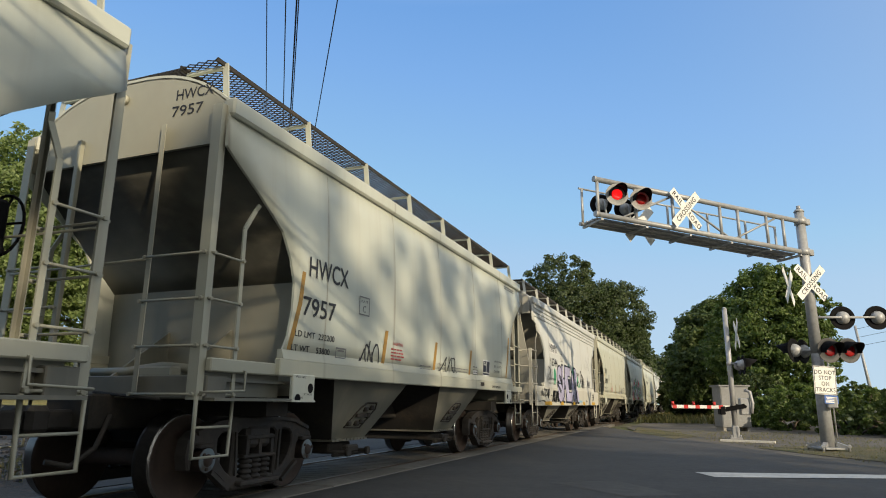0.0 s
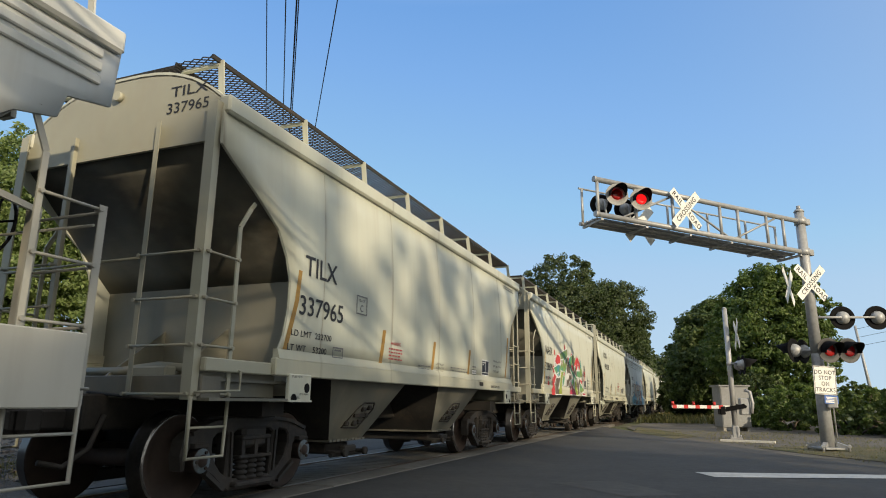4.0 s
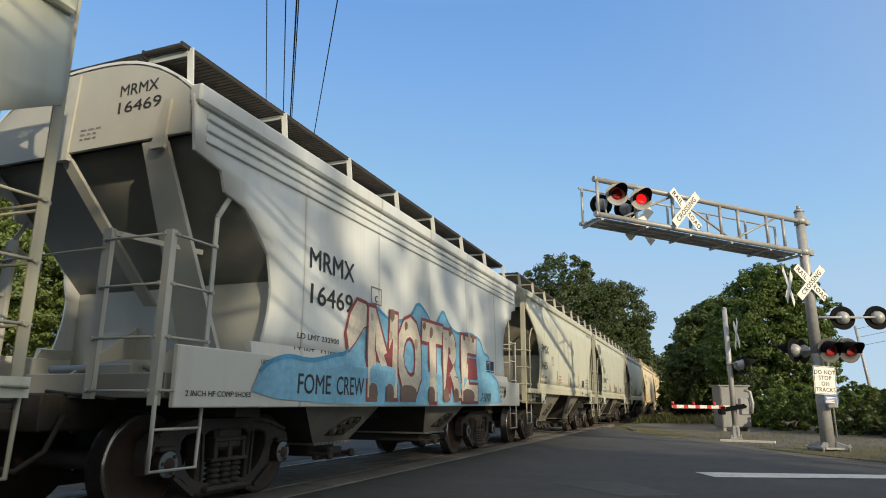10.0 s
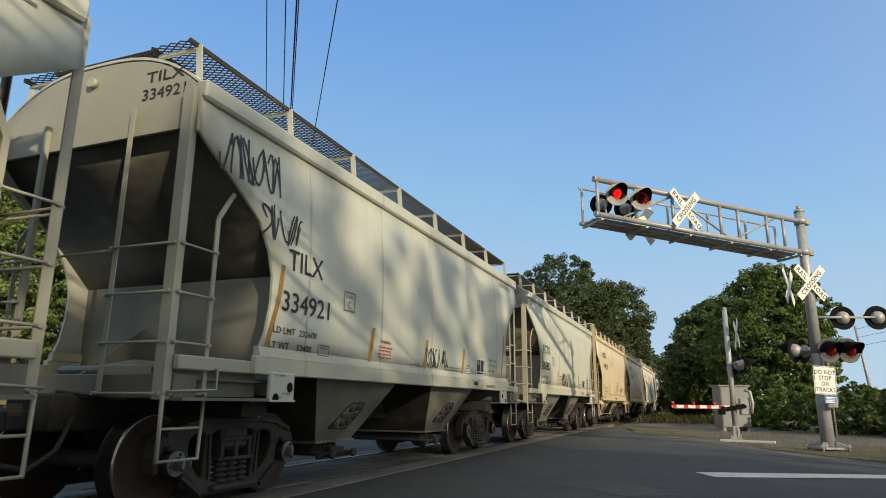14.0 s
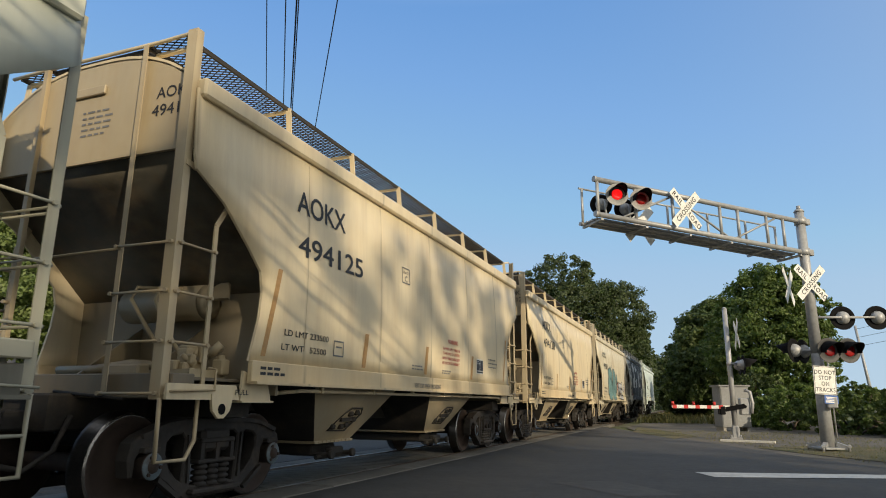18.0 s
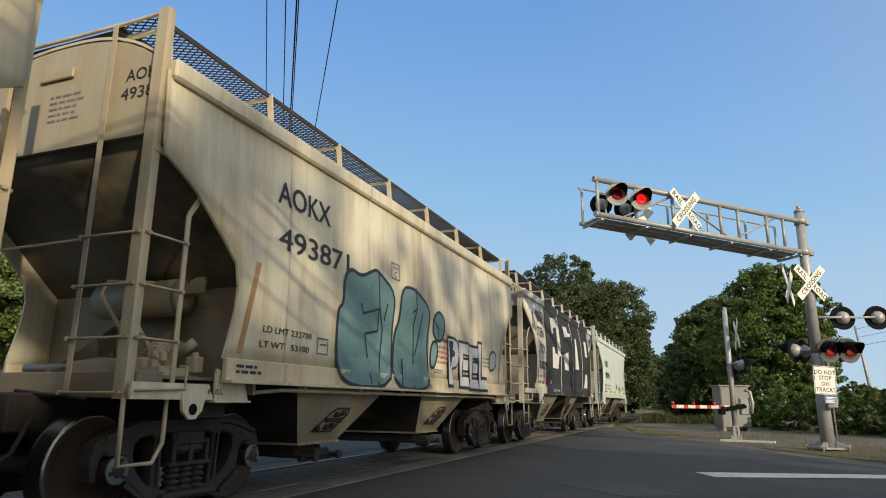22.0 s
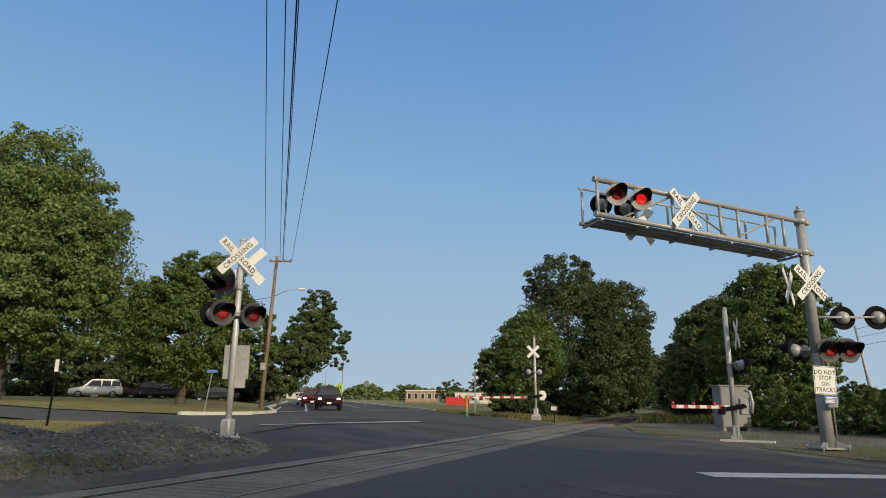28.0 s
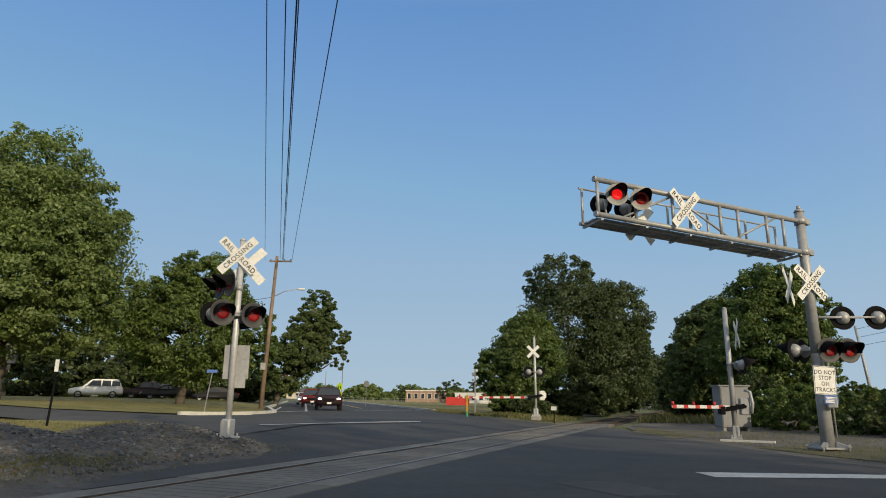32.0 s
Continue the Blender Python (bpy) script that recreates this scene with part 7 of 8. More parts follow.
def wild(i):
    """Interlocked angular graffiti in many colours with pale outlines and red splashes."""
    decal(i, [(2.6, 2.45), (4.3, 2.75), (6.6, 2.55), (7.6, 1.95), (7.6, 1.62), (2.4, 1.62)], SPRAYW, name="graffiti_base", place=lambda a, b: tuple(np.add(skin4(a, b), (0.007, 0, 0))), fine=0.25)
    for k, (mat, p) in enumerate(SHARDS):
        if k >= 10:                            # the far shapes crowd together
            cy, cz = sum(q[0] for q in p) / len(p), sum(q[1] for q in p) / len(p)
            p = [(cy + (q[0] - cy) * 1.16, min(2.8, max(1.34, cz + (q[1] - cz) * 1.14))) for q in p]
        up = 0.010 + 0.0006 * k
        decal(i, p, mat, name="graffiti_shard", place=lambda a, b: tuple(np.add(skin4(a, b), (up, 0, 0))), fine=0.22)
        if k > 5 or mat not in (REDS, MAGENTA):
            stroke(i, p + [p[0]], 0.03, SPRAYW, name="graffiti_edge", place=lambda a, b: tuple(np.add(skin4(a, b), (up + 0.0003, 0, 0))))
    for k, (y, z, q) in enumerate(((2.75, 2.62, 0.07), (4.5, 2.86, 0.12), (6.05, 2.62, 0.13), (6.0, 2.78, 0.05), (6.95, 2.5, 0.1), (1.80, 1.55, 0.12), (1.72, 1.78, 0.05), (2.42, 1.72, 0.12), (2.55, 2.08, 0.10), (8.3, 2.2, 0.09), (8.25, 1.9, 0.07), (8.4, 2.05, 0.05), (5.4, 2.5, 0.06), (3.45, 2.62, 0.05))):
        blob(i, y, z, q, REDS, k, 0.0075, 1.3)
    for k in range(5):
        a = 1.26 * k + 0.4
        decal(i, [(2.5, 2.08), (2.5 + 0.06 * math.cos(a - 0.6), 2.08 + 0.06 * math.sin(a - 0.6)), (2.5 + 0.2 * math.cos(a), 2.08 + 0.2 * math.sin(a)), (2.5 + 0.06 * math.cos(a + 0.6), 2.08 + 0.06 * math.sin(a + 0.6))], REDS, 0.0085 + 0.0003 * k, name="graffiti_star")
    scrawl(i, 2.95, 3.55, 2.12, 2.36, 4, 31, 0.03)
    scrawl(i, 8.1, 8.5, 2.05, 2.5, 2, 33, 0.03)
    scrawl(i, 6.3, 7.3, 2.42, 2.55, 4, 35, 0.03)
    scrawl(i, 4.95, 5.25, 1.5, 1.75, 1, 36, 0.03)


wild(4)
straight_marks(5, "AOKX", "493138", "232700", "53300", OCHRE)
scrawl(5, 3.55, 3.95, 1.66, 2.02, 2, 41, 0.03)
for k in range(6):                         # a crude sprayed tag, as bare strokes
    y = 3.0 + k * 0.17
    stroke(5, [(y, 1.40), (y + 0.01, 1.25)] if k % 2 == 0 else [(y, 1.34), (y + 0.08, 1.36), (y + 0.08, 1.27), (y, 1.27), (y, 1.34)], 0.03, INK, place=sill_y(5))
    stroke(5, [(8.35 + k * 0.15, 1.40), (8.37 + k * 0.15, 1.26)] + ([(8.45 + k * 0.15, 1.39)] if k % 2 else []), 0.022, INK, place=sill_y(5))
scrawl(5, 8.7, 9.2, 1.6, 1.95, 3, 43, 0.025)
stepped_marks(6, "MRMX", "16469", "232900", "53100")
put6 = sill_y(6)
def skin6(y, z):
    """The deep-silled car's side with its sill, for paint that runs over both."""
    lo, hi = put6(y, z)[0], side_x("stepped", max(z, 1.62))
    k = min(1, max(0, (z - 1.48) / 0.16))
    return (lo + (hi - lo) * k + 0.016, y, z)


cloud = rounded([(0.95, 1.0), (1.15, 1.40), (1.6, 1.54), (2.1, 1.50), (2.6, 1.60), (3.0, 1.66), (3.2, 2.1), (3.6, 2.40), (4.2, 2.2), (4.9, 2.32), (5.2, 2.66), (5.6, 2.5), (5.9, 2.25), (6.1, 2.45), (6.35, 2.68), (6.6, 2.45), (7.0, 2.3), (7.9, 2.4), (8.5, 2.30), (8.68, 2.05), (9.07, 2.02), (9.15, 1.68), (9.6, 1.52), (9.72, 1.2), (10.05, 1.0)], 2)
decal(6, cloud, SKYB, name="graffiti_cloud", label="sprayed sky blue cloud behind the letters", place=lambda a, b: tuple(np.add(skin6(a, b), (-0.008, 0, 0))), fine=0.16)
stroke(6, [q for q in cloud if q[1] > 1.3], 0.05, plain("strong_blue_spray", (0.06, 0.30, 0.52), 0.6, 0, 0.25, 3, 0), name="graffiti_edge", place=lambda a, b: tuple(np.add(skin6(a, b), (-0.005, 0, 0))))
CREAMS = plain("cream_spray", (0.68, 0.62, 0.50), 0.6, 0, 0.15, 4, 0)
UMBER = plain("umber_spray", (0.20, 0.13, 0.10), 0.6, 0, 0.2, 5, 0)
hook = [(2.95, 1.62), (2.85, 1.9), (2.95, 2.2), (3.15, 2.42), (3.45, 2.40), (3.62, 2.2), (3.6, 2.08), (3.4, 2.02), (3.15, 1.78)]
decal(6, hook, BROWNR, 0.009, name="graffiti")
decal(6, [(3.24 + (y - 3.24) * 0.84, 2.08 + (z - 2.08) * 0.84) for y, z in hook], CREAMS, 0.012, name="graffiti")
fat_word(6, "NOTRE", 3.42, 8.12, 1.0, 2.47, CREAMS, BROWNR, seed=3, wob=0.06, label="tall cream letters with brown red outline", place=skin6, fats=(0.09, 0.055))
for k, (y, w) in enumerate(((3.50, 0.26), (4.02, 0.26), (4.50, 0.62), (5.58, 0.30), (6.28, 0.26), (6.78, 0.26), (7.28, 0.68))):
    decal(6, [(y, 1.05), (y + w * 0.9, 1.05), (y + w, 1.16), (y + w * 0.9, 1.25), (y + w * 0.7, 1.29), (y + w * 0.5, 1.25), (y + w * 0.25, 1.30), (y, 1.25)], UMBER, name="graffiti_drip", place=lambda a, b: tuple(np.add(skin6(a, b), (0.006, 0, 0))))
for k, (y, z) in enumerate(((3.58, 2.2), (3.60, 1.8), (3.62, 1.5), (4.12, 1.6), (4.18, 2.0), (4.22, 2.3), (4.55, 1.55), (4.72, 2.2), (5.12, 1.95), (5.0, 1.5), (5.45, 2.28), (5.75, 2.2), (6.08, 2.3), (5.75, 1.75), (5.72, 1.45), (6.40, 1.6), (6.42, 2.1), (6.66, 2.32), (6.95, 2.1), (7.42, 2.28), (7.72, 2.3), (7.36, 1.85), (7.62, 1.78), (7.95, 2.3))):
    blob(6, y, z, 0.045 + 0.018 * (k % 3), BUFF if k % 4 == 0 else UMBER, k, 0.0245, 1.2)
scrawl(6, 8.36, 9.05, 1.06, 1.24, 5, 22, 0.022, NAVY, place=lambda a, b: (put6(a, b)[0] + 0.013, a, b))
for k, t in enumerate(("FOME", "CREW")):
    side_text(6, t, 1.80 + k * 0.85, 1.13, 0.22, 0.7, place=lambda a, b: (put6(a, b)[0] + 0.010, a, b), name="tag")
round_marks(7, "FMSX", "1465", "232600", "53400", OCHRE, -0.07)
round_marks(8, "TILX", "334921", "232600", "53400", OCHRE)
scrawl(8, 0.25, 1.3, 3.25, 3.75, 6, 51, 0.025)
scrawl(8, 0.95, 1.75, 2.75, 3.15, 5, 52, 0.025)
scrawl(8, 5.5, 6.5, 1.62, 1.95, 5, 53, 0.022)
round_marks(9, "FCTX", "305883", "233100", "52900", OCHRE)
scrawl(9, 4.25, 5.3, 1.60, 2.02, 7, 54, 0.03)
straight_marks(10, "AOKX", "494125", "233500", "52500", FADED)
straight_marks(11, "AOKX", "494128", "233600", "52400", FADED)
straight_marks(12, "AOKX", "493871", "232700", "53100", FADED)
def skin12(up):
    """The flat-sided car's sheet with its sill, for paint that runs over both."""
    def put(a, b):
        lo, hi = side_x("straight", 1.6) + 0.034, side_x("straight", max(b, 1.5))
        k = min(1, max(0, (b - 1.43) / 0.05))
        return (lo + (hi - lo) * k + up, a, b)
    return put


for p in (
    [(2.97, 1.79), (2.98, 2.20), (3.11, 2.28), (3.13, 2.64), (3.29, 2.78), (3.59, 2.72), (3.98, 2.89), (4.11, 2.89), (4.68, 2.65), (4.53, 2.10), (4.59, 1.24), (3.05, 1.24)],
    [(4.62, 1.24), (4.60, 2.00), (4.81, 2.28), (4.93, 2.81), (5.43, 2.85), (6.09, 2.59), (5.86, 2.05), (6.0, 1.5), (5.9, 1.24)],
    [(6.15, 2.24), (6.25, 2.52), (6.48, 2.62), (6.72, 2.50), (6.72, 2.28), (6.55, 2.10), (6.33, 2.08)],
    [(6.05, 1.64), (6.07, 1.95), (6.20, 2.08), (6.38, 2.04), (6.37, 1.80), (6.22, 1.60)],
):
    p = rounded(p)
    decal(12, p, TEAL, name="graffiti", label="rounded teal sprayed letter with a dark outline", fine=0.25, place=skin12(0.009))
    stroke(12, p + [p[0]], 0.05, NAVY, name="graffiti_edge", place=skin12(0.0115))
for p in (
    [(3.58, 2.34), (3.65, 2.22), (4.11, 2.34), (4.08, 2.02), (3.71, 1.95), (3.91, 1.30)],
    [(4.11, 2.89), (4.14, 2.35), (4.23, 2.06), (4.12, 1.27)],
    [(4.39, 2.45), (4.28, 2.20)],
    [(5.46, 2.48), (5.32, 2.23), (5.36, 1.27)],
    [(5.70, 2.47), (5.40, 1.77)],
    [(4.93, 1.67), (4.92, 1.30)],
    [(5.46, 2.86), (5.49, 2.52), (5.33, 2.46)],
    [(6.28, 2.40), (6.42, 2.30), (6.40, 2.12)],
):
    stroke(12, p, 0.036, NAVY, name="graffiti_edge", place=skin12(0.012))
fat_word(12, "PEEL", 6.85, 9.15, 1.25, 2.27, SILVER, NAVY, seed=8, wob=0.03, label="silver bubble letter with a dark outline", place=skin12(0.012), fats=(0.085, 0.05))
p = rounded([(9.42, 1.72), (9.37, 2.00), (9.62, 2.16), (9.90, 2.10), (9.88, 1.86), (9.66, 1.74)])
decal(12, p, SILVER, name="graffiti", fine=0.3, place=skin12(0.009))
stroke(12, p + [p[0]], 0.045, NAVY, name="graffiti_edge", place=skin12(0.0115))
# the blacked-over car
round_marks(13, "TILX", "330291", "232700", "53000", OCHRE)
def skin13(up):
    return lambda a, b: tuple(np.add(skin4(a, b), (up, 0, 0)))


decal(13, [(2.20, 1.325), (10.3, 1.325), (10.5, 2.6), (10.4, 3.90), (2.32, 3.90), (2.27, 3.2), (2.30, 2.6), (2.22, 2.1)], DULLB, name="black_overspray", label="flat black paint over most of the side", place=skin13(0.012), fine=0.2)
rect(13, 2.34, 10.4, 3.925, 4.10, DULLB, name="black_overspray", place=lambda a, b: (side_x("round", 4.0) + 0.0745, a, b))
for pts in ([(3.12, 3.68), (3.9, 3.74), (4.36, 3.5), (4.52, 2.57), (4.2, 2.55), (3.98, 2.61), (4.05, 3.21), (3.92, 3.46), (3.47, 3.38), (3.46, 3.21), (3.2, 3.19)],
            [(3.18, 2.76), (3.49, 2.78), (3.56, 2.60), (4.2, 2.56), (3.95, 2.12), (3.12, 2.12)],
            [(5.14, 3.63), (5.82, 3.66), (6.0, 3.48), (6.46, 3.48), (6.37, 3.38), (5.27, 3.25)], [(4.54, 2.61), (5.0, 2.65), (5.86, 2.80), (5.72, 2.15), (5.06, 2.16), (5.04, 2.53)],
            [(7.34, 3.41), (7.58, 3.41), (7.85, 2.28), (7.09, 2.26)], [(9.34, 3.48), (9.88, 3.48), (9.95, 2.87), (9.45, 2.86)], [(9.25, 2.17), (9.69, 2.16), (9.72, 1.60), (8.9, 1.60)]):
    decal(13, pts, SPRAYW, name="block_letter", label="white roller-painted block letter", place=skin13(0.016), fine=0.2)
for pts in ([(4.25, 3.88), (4.40, 3.4)], [(4.52, 2.6), (4.42, 1.9), (4.32, 1.36)], [(6.40, 3.88), (6.64, 3.5), (6.70, 2.9), (6.62, 2.2), (6.42, 1.36)], [(8.34, 3.88), (8.62, 3.3), (8.68, 2.6), (8.52, 1.36)]):
    stroke(13, pts, 0.07, SPRAYW, name="block_letter", place=skin13(0.0165))
for y in (4.27, 6.4, 8.34):
    rect(13, y - 0.05, y + 0.05, 3.93, 4.09, SPRAYW, name="block_letter", place=lambda a, b: (side_x("round", 4.0) + 0.077, a, b))
BRUSH = plain("thin_brushed_black", (0.075, 0.075, 0.068), 0.7, 0, 0.5, 9, 0, stain=(0.22, 0.22, 0.20))
scrawl(13, 0.7, 1.2, 3.05, 3.6, 3, 61, 0.035, BRUSH)
scrawl(13, 1.25, 2.1, 3.36, 3.70, 5, 62, 0.045, BRUSH)
side_text(13, "STEIN", 1.18, 2.94, 0.27, 0.86, BRUSH, name="tag", bold=0.09)
stroke(13, [(1.25, 2.80), (1.6, 2.76), (2.1, 2.64)], 0.02, BRUSH)
blob(13, 1.98, 1.66, 0.13, PINK, 3, 0.011, 0.6)
blob(13, 2.03, 1.86, 0.055, PINK, 4, 0.0115, 2.6)
blob(13, 2.12, 1.68, 0.07, PINK, 6, 0.012, 0.8)
scrawl(13, 10.6, 11.4, 3.35, 3.75, 4, 64, 0.05)
scrawl(13, 10.55, 11.1, 2.95, 3.2, 2, 65, 0.05)
side_text(13, "9828 MWLSX", 3.0, 1.40, 0.07, 1.0, SILVER, name="tag", place=skin13(0.018))
rect(13, 2.75, 2.95, 1.62, 1.72, OCHRE, name="stencil_plate", place=skin13(0.018))
# the tail car
side_text(14, "FURX", 1.98, 2.80, 0.30, 1.02)
side_text(14, "808396", 2.02, 2.275, 0.28, 1.38)
print_rows(14, 1.75, 1.90, 0.75, 1, 0.06, 0.1, GREYINK, 3)
print_rows(14, 1.75, 1.74, 0.60, 1, 0.06, 0.1, GREYINK, 4)
print_rows(14, 2.9, 1.90, 0.60, 1, 0.06, 0.1, GREYINK, 5)
print_rows(14, 2.9, 1.74, 0.60, 1, 0.06, 0.1, GREYINK, 6)
outline_box(14, 1.47, 1.70, 1.72, 1.88)
outline_box(14, 4.05, 4.38, 2.62, 2.84)
for y0, y1 in ((1.47, 2.42), (3.5, 4.1), (5.0, 5.6), (7.05, 7.5), (9.2, 9.9)):
    rect(14, y0, y1, 1.59, 1.67, OCHRE, name="reflective_strip", label="ochre reflective strip")
rect(14, 6.0, 6.5, 1.82, 2.05, GREYINK, name="faded_panel")
rect(14, 7.2, 7.9, 1.70, 1.95, GREYINK, name="faded_panel")
label_plate(14, 9.05, 9.45, 1.78, 2.02)
end_marks(14, "FURX", "808396")
print_rows(0, 9.0, 1.92, 0.5, 3, 0.04, 0.1, INK, 2)

# ---------------------------------------------------------------- verges and lawn
def turf(name, dry, green):
    m, nt, b = base(name)
    mid, fine, big = noise_tex(nt, 0.9, 5, 0.65), noise_tex(nt, 30, 4), noise_tex(nt, 0.15, 3)
    c = mix(nt, ramp(nt, mid, [(0.35, (0, 0, 0)), (0.65, (1, 1, 1))]), green, dry)
    c = mix(nt, 1.0, c, ramp(nt, big, [(0.3, (0.75, 0.8, 0.75)), (0.7, (1.15, 1.1, 1.05))]), "MULTIPLY")
    c = mix(nt, 1.0, c, ramp(nt, fine, [(0.3, (0.55, 0.55, 0.55)), (0.7, (1.25, 1.25, 1.2))]), "MULTIPLY")
    nt.links.new(c, b.inputs["Base Color"])
    b.inputs["Roughness"].default_value = 0.95
    bump(nt, b, fine, 0.9, 0.04)
    return m


LAWN = turf("dry_lawn", (0.28, 0.23, 0.08), (0.135, 0.145, 0.04))
WEEDS = turf("weedy_verge", (0.16, 0.13, 0.075), (0.075, 0.085, 0.03))
GRIT = plain("gritty_track_verge", (0.11, 0.10, 0.085), 0.95, 0, 0.3, 2, 0.7, 0.03, stain=(0.13, 0.12, 0.07))
flat("lawn", [(-23.6, 18.6), (-30.5, 15.6), (-70, 3), (-110, 20), (-90, 95), (-45, 60), (-32.4, 43.6), (-23.0, 31.6), (-22.2, 27.4), (-22.3, 23.4)], LAWN, "dry mown lawn behind the kerb", 0.03, "lawn", 4)
flat("grass_strip", [(-16.6, 15.4), (-14.1, 13.6), (-12.7, 10.3), (-14.4, 9.9), (-22, 7.0), (-28, 7.0), (-27, 9.0), (-16.9, 12.0)], LAWN, "dry grass strip between the street and the gravel", 0.05, "grass", 3)
flat("verge_right", [(2.9, 13.6), (1.9, 15.6), (0.7, 17.4), (-0.8, 20.9), (-3.3, 31.5), (-3.2, 75), (3, 75), (9, 40), (26, 22), (26, 6), (8, 5)], GRIT, "gritty dirt verge beside the road", -0.008, "verge", 4)
flat("grass_right", [(3.6, 14.6), (2.4, 16.4), (1.2, 18.8), (2.6, 20.2), (6.2, 20.4), (14, 20), (14, 12)], WEEDS, "patchy weeds on the verge", 0.004, "grass", 3)
flat("grass_strip", [(-0.9, 22.2), (-2.6, 27.0), (-2.9, 33), (-1.6, 29), (-0.2, 24.4)], WEEDS, "thin weeds along the road edge", 0.004, "grass", 3)
flat("field", [wu(10.4, 54), wu(10.4, 320), wu(120, 320), (-12.5, 62), (-10.6, 41), wu(11.5, 40), wu(11.2, 50)], LAWN, "dry grass field beyond the road", 0.02, "field", 4)
flat("path_far", [wu(10.2, 41), wu(10.2, 46), wu(26, 58), wu(26, 54)], ASPH2, "strip of asphalt across the grass", 0.035, "path", 3)


def tufts(name, n, pick, size, label, seed, material):
    """Grass blades: narrow bent triangles."""
    r = np.random.RandomState(seed)
    v, f = [], []
    for k in range(n):
        x, y = pick(r)
        z = max(gz(x, y), bank_z(x, y)) if -26 < x < -7 and y < 17.5 else gz(x, y)
        for q in range(3):
            a, h, w = r.uniform(0, 6.28), size * r.uniform(0.5, 1.3), size * 0.09
            dx, dy = math.cos(a), math.sin(a)
            o = len(v)
            bx, by = x + r.normal(0, size * 0.3), y + r.normal(0, size * 0.3)
            v += [(bx - dy * w, by + dx * w, z), (bx + dy * w, by - dx * w, z), (bx + dx * h * 0.4, by + dy * h * 0.4, z + h)]
            f.append((o, o + 1, o + 2))
    me = bpy.data.meshes.new(name)
    me.from_pydata(v, [], f)
    me.materials.append(material)
    return tagged(new(name, me), label, "grass", kind="stuff")


BLADE = leaf_mat("grass_blades", (0.07, 0.085, 0.025), (0.26, 0.22, 0.09), 0.25)
tufts("grass_tufts", 2200, lambda r: (lambda y: (r.uniform(2.4, 9) - (y - 16) * 0.42, y))(r.uniform(14.5, 29)), 0.055, "short dry grass tufts on the verge", 5, BLADE)
tufts("grass_tufts", 2600, lambda r: (lambda x: (x, r.uniform(10.0 + 0.42 * (x + 14) * (x < -14), 12.0 - 0.9 * (x + 16.5) * (x > -16.5) * -1)))(r.uniform(-20, -13.2)), 0.10, "short dry grass tufts by the gravel", 6, BLADE)
tufts("grass_tufts", 1900, lambda r: (-8.7 + r.normal(0, 0.35), 7.0 + r.normal(0, 0.9)) if r.uniform(0, 1) < 0.7 else (r.uniform(-12.5, -8.2), r.uniform(9.6, 13.0)), 0.05, "sparse brown weeds on the ballast", 16, BLADE)
tufts("tall_weeds", 1500, lambda r: (r.uniform(-12.5, -7.8), r.uniform(38, 48)), 0.22, "tall dry weeds beyond the crossing", 7, BLADE)
tufts("tall_weeds", 900, lambda r: wu(r.uniform(9.9, 11.6), r.uniform(41, 56)), 0.16, "dry weeds along the kerb", 8, BLADE)
tufts("tall_weeds", 1200, lambda r: (r.uniform(-3.6, 1.0), r.uniform(40, 66)), 0.4, "brown weeds beside the track", 9, BLADE)


# ---------------------------------------------------------------- bushes and distant woods
def bush(name, x, y, lobes, label, clumps, per, leaf, material, seed, cat="bush"):
    rs = np.random.RandomState(seed)
    t = thing(name, Matrix.Translation((x, y, gz(x, y) - 0.05)), label, cat, "bushes along the verge")
    P, D, cs = crown_points(rs, lobes, clumps, per)
    P = P[P[:, 2] > 0.02]
    D = D[:len(P)]
    bm = BM()
    for k in range(6):
        c = cs[rs.randint(len(cs))][0]
        limb(bm, (rs.normal(0, 0.1), rs.normal(0, 0.1), 0), (c[0], c[1], max(c[2], 0.3)), 0.05, 0.012, 0.05, rs, 4)
    part("stems", bm, BARK, t)
    part("foliage", leaf_mesh("foliage", P, D, leaf * rs.uniform(0.6, 1.25, len(P)), rs, material), material, t)
    return t


for k, (x, y, w, h, mt) in enumerate(((5.2, 29.5, 1.9, 1.7, LEAF_A), (7.2, 27.5, 2.0, 1.5, LEAF_A), (3.6, 33.0, 1.8, 1.8, LEAF_B), (9.6, 27.0, 2.2, 1.4, LEAF_C), (2.6, 37.0, 1.7, 2.4, LEAF_C), (8.0, 36.0, 2.6, 1.9, LEAF_C), (12.5, 33.0, 2.8, 1.6, LEAF_A),
                                     (-0.6, 52.0, 1.6, 2.6, LEAF_C), (-1.5, 62.0, 2.0, 4.2, LEAF_C), (-11.2, 45.0, 1.6, 1.1, LEAF_C), (-10.2, 52.0, 1.6, 1.8, LEAF_C), (-9.5, 60.0, 2.0, 3.2, LEAF_C), (-9.6, 70.0, 2.2, 4.0, LEAF_C), (-13.2, 47.5, 1.5, 1.3, LEAF_B), (-2.0, 78.0, 2.6, 6.0, LEAF_C), (-9.6, 84, 2.2, 5.0, LEAF_C), (-6, 130, 9, 7.0, LEAF_C))):
    bush("bush", x, y, [((0, 0, h * 0.5), (w, w, h * 0.62)), ((w * 0.5, 0.3, h * 0.4), (w * 0.7, w * 0.7, h * 0.5))], "dense green bush at the woodland edge", 200, 60, 0.085 if y < 45 else 0.2, mt, 100 + k)
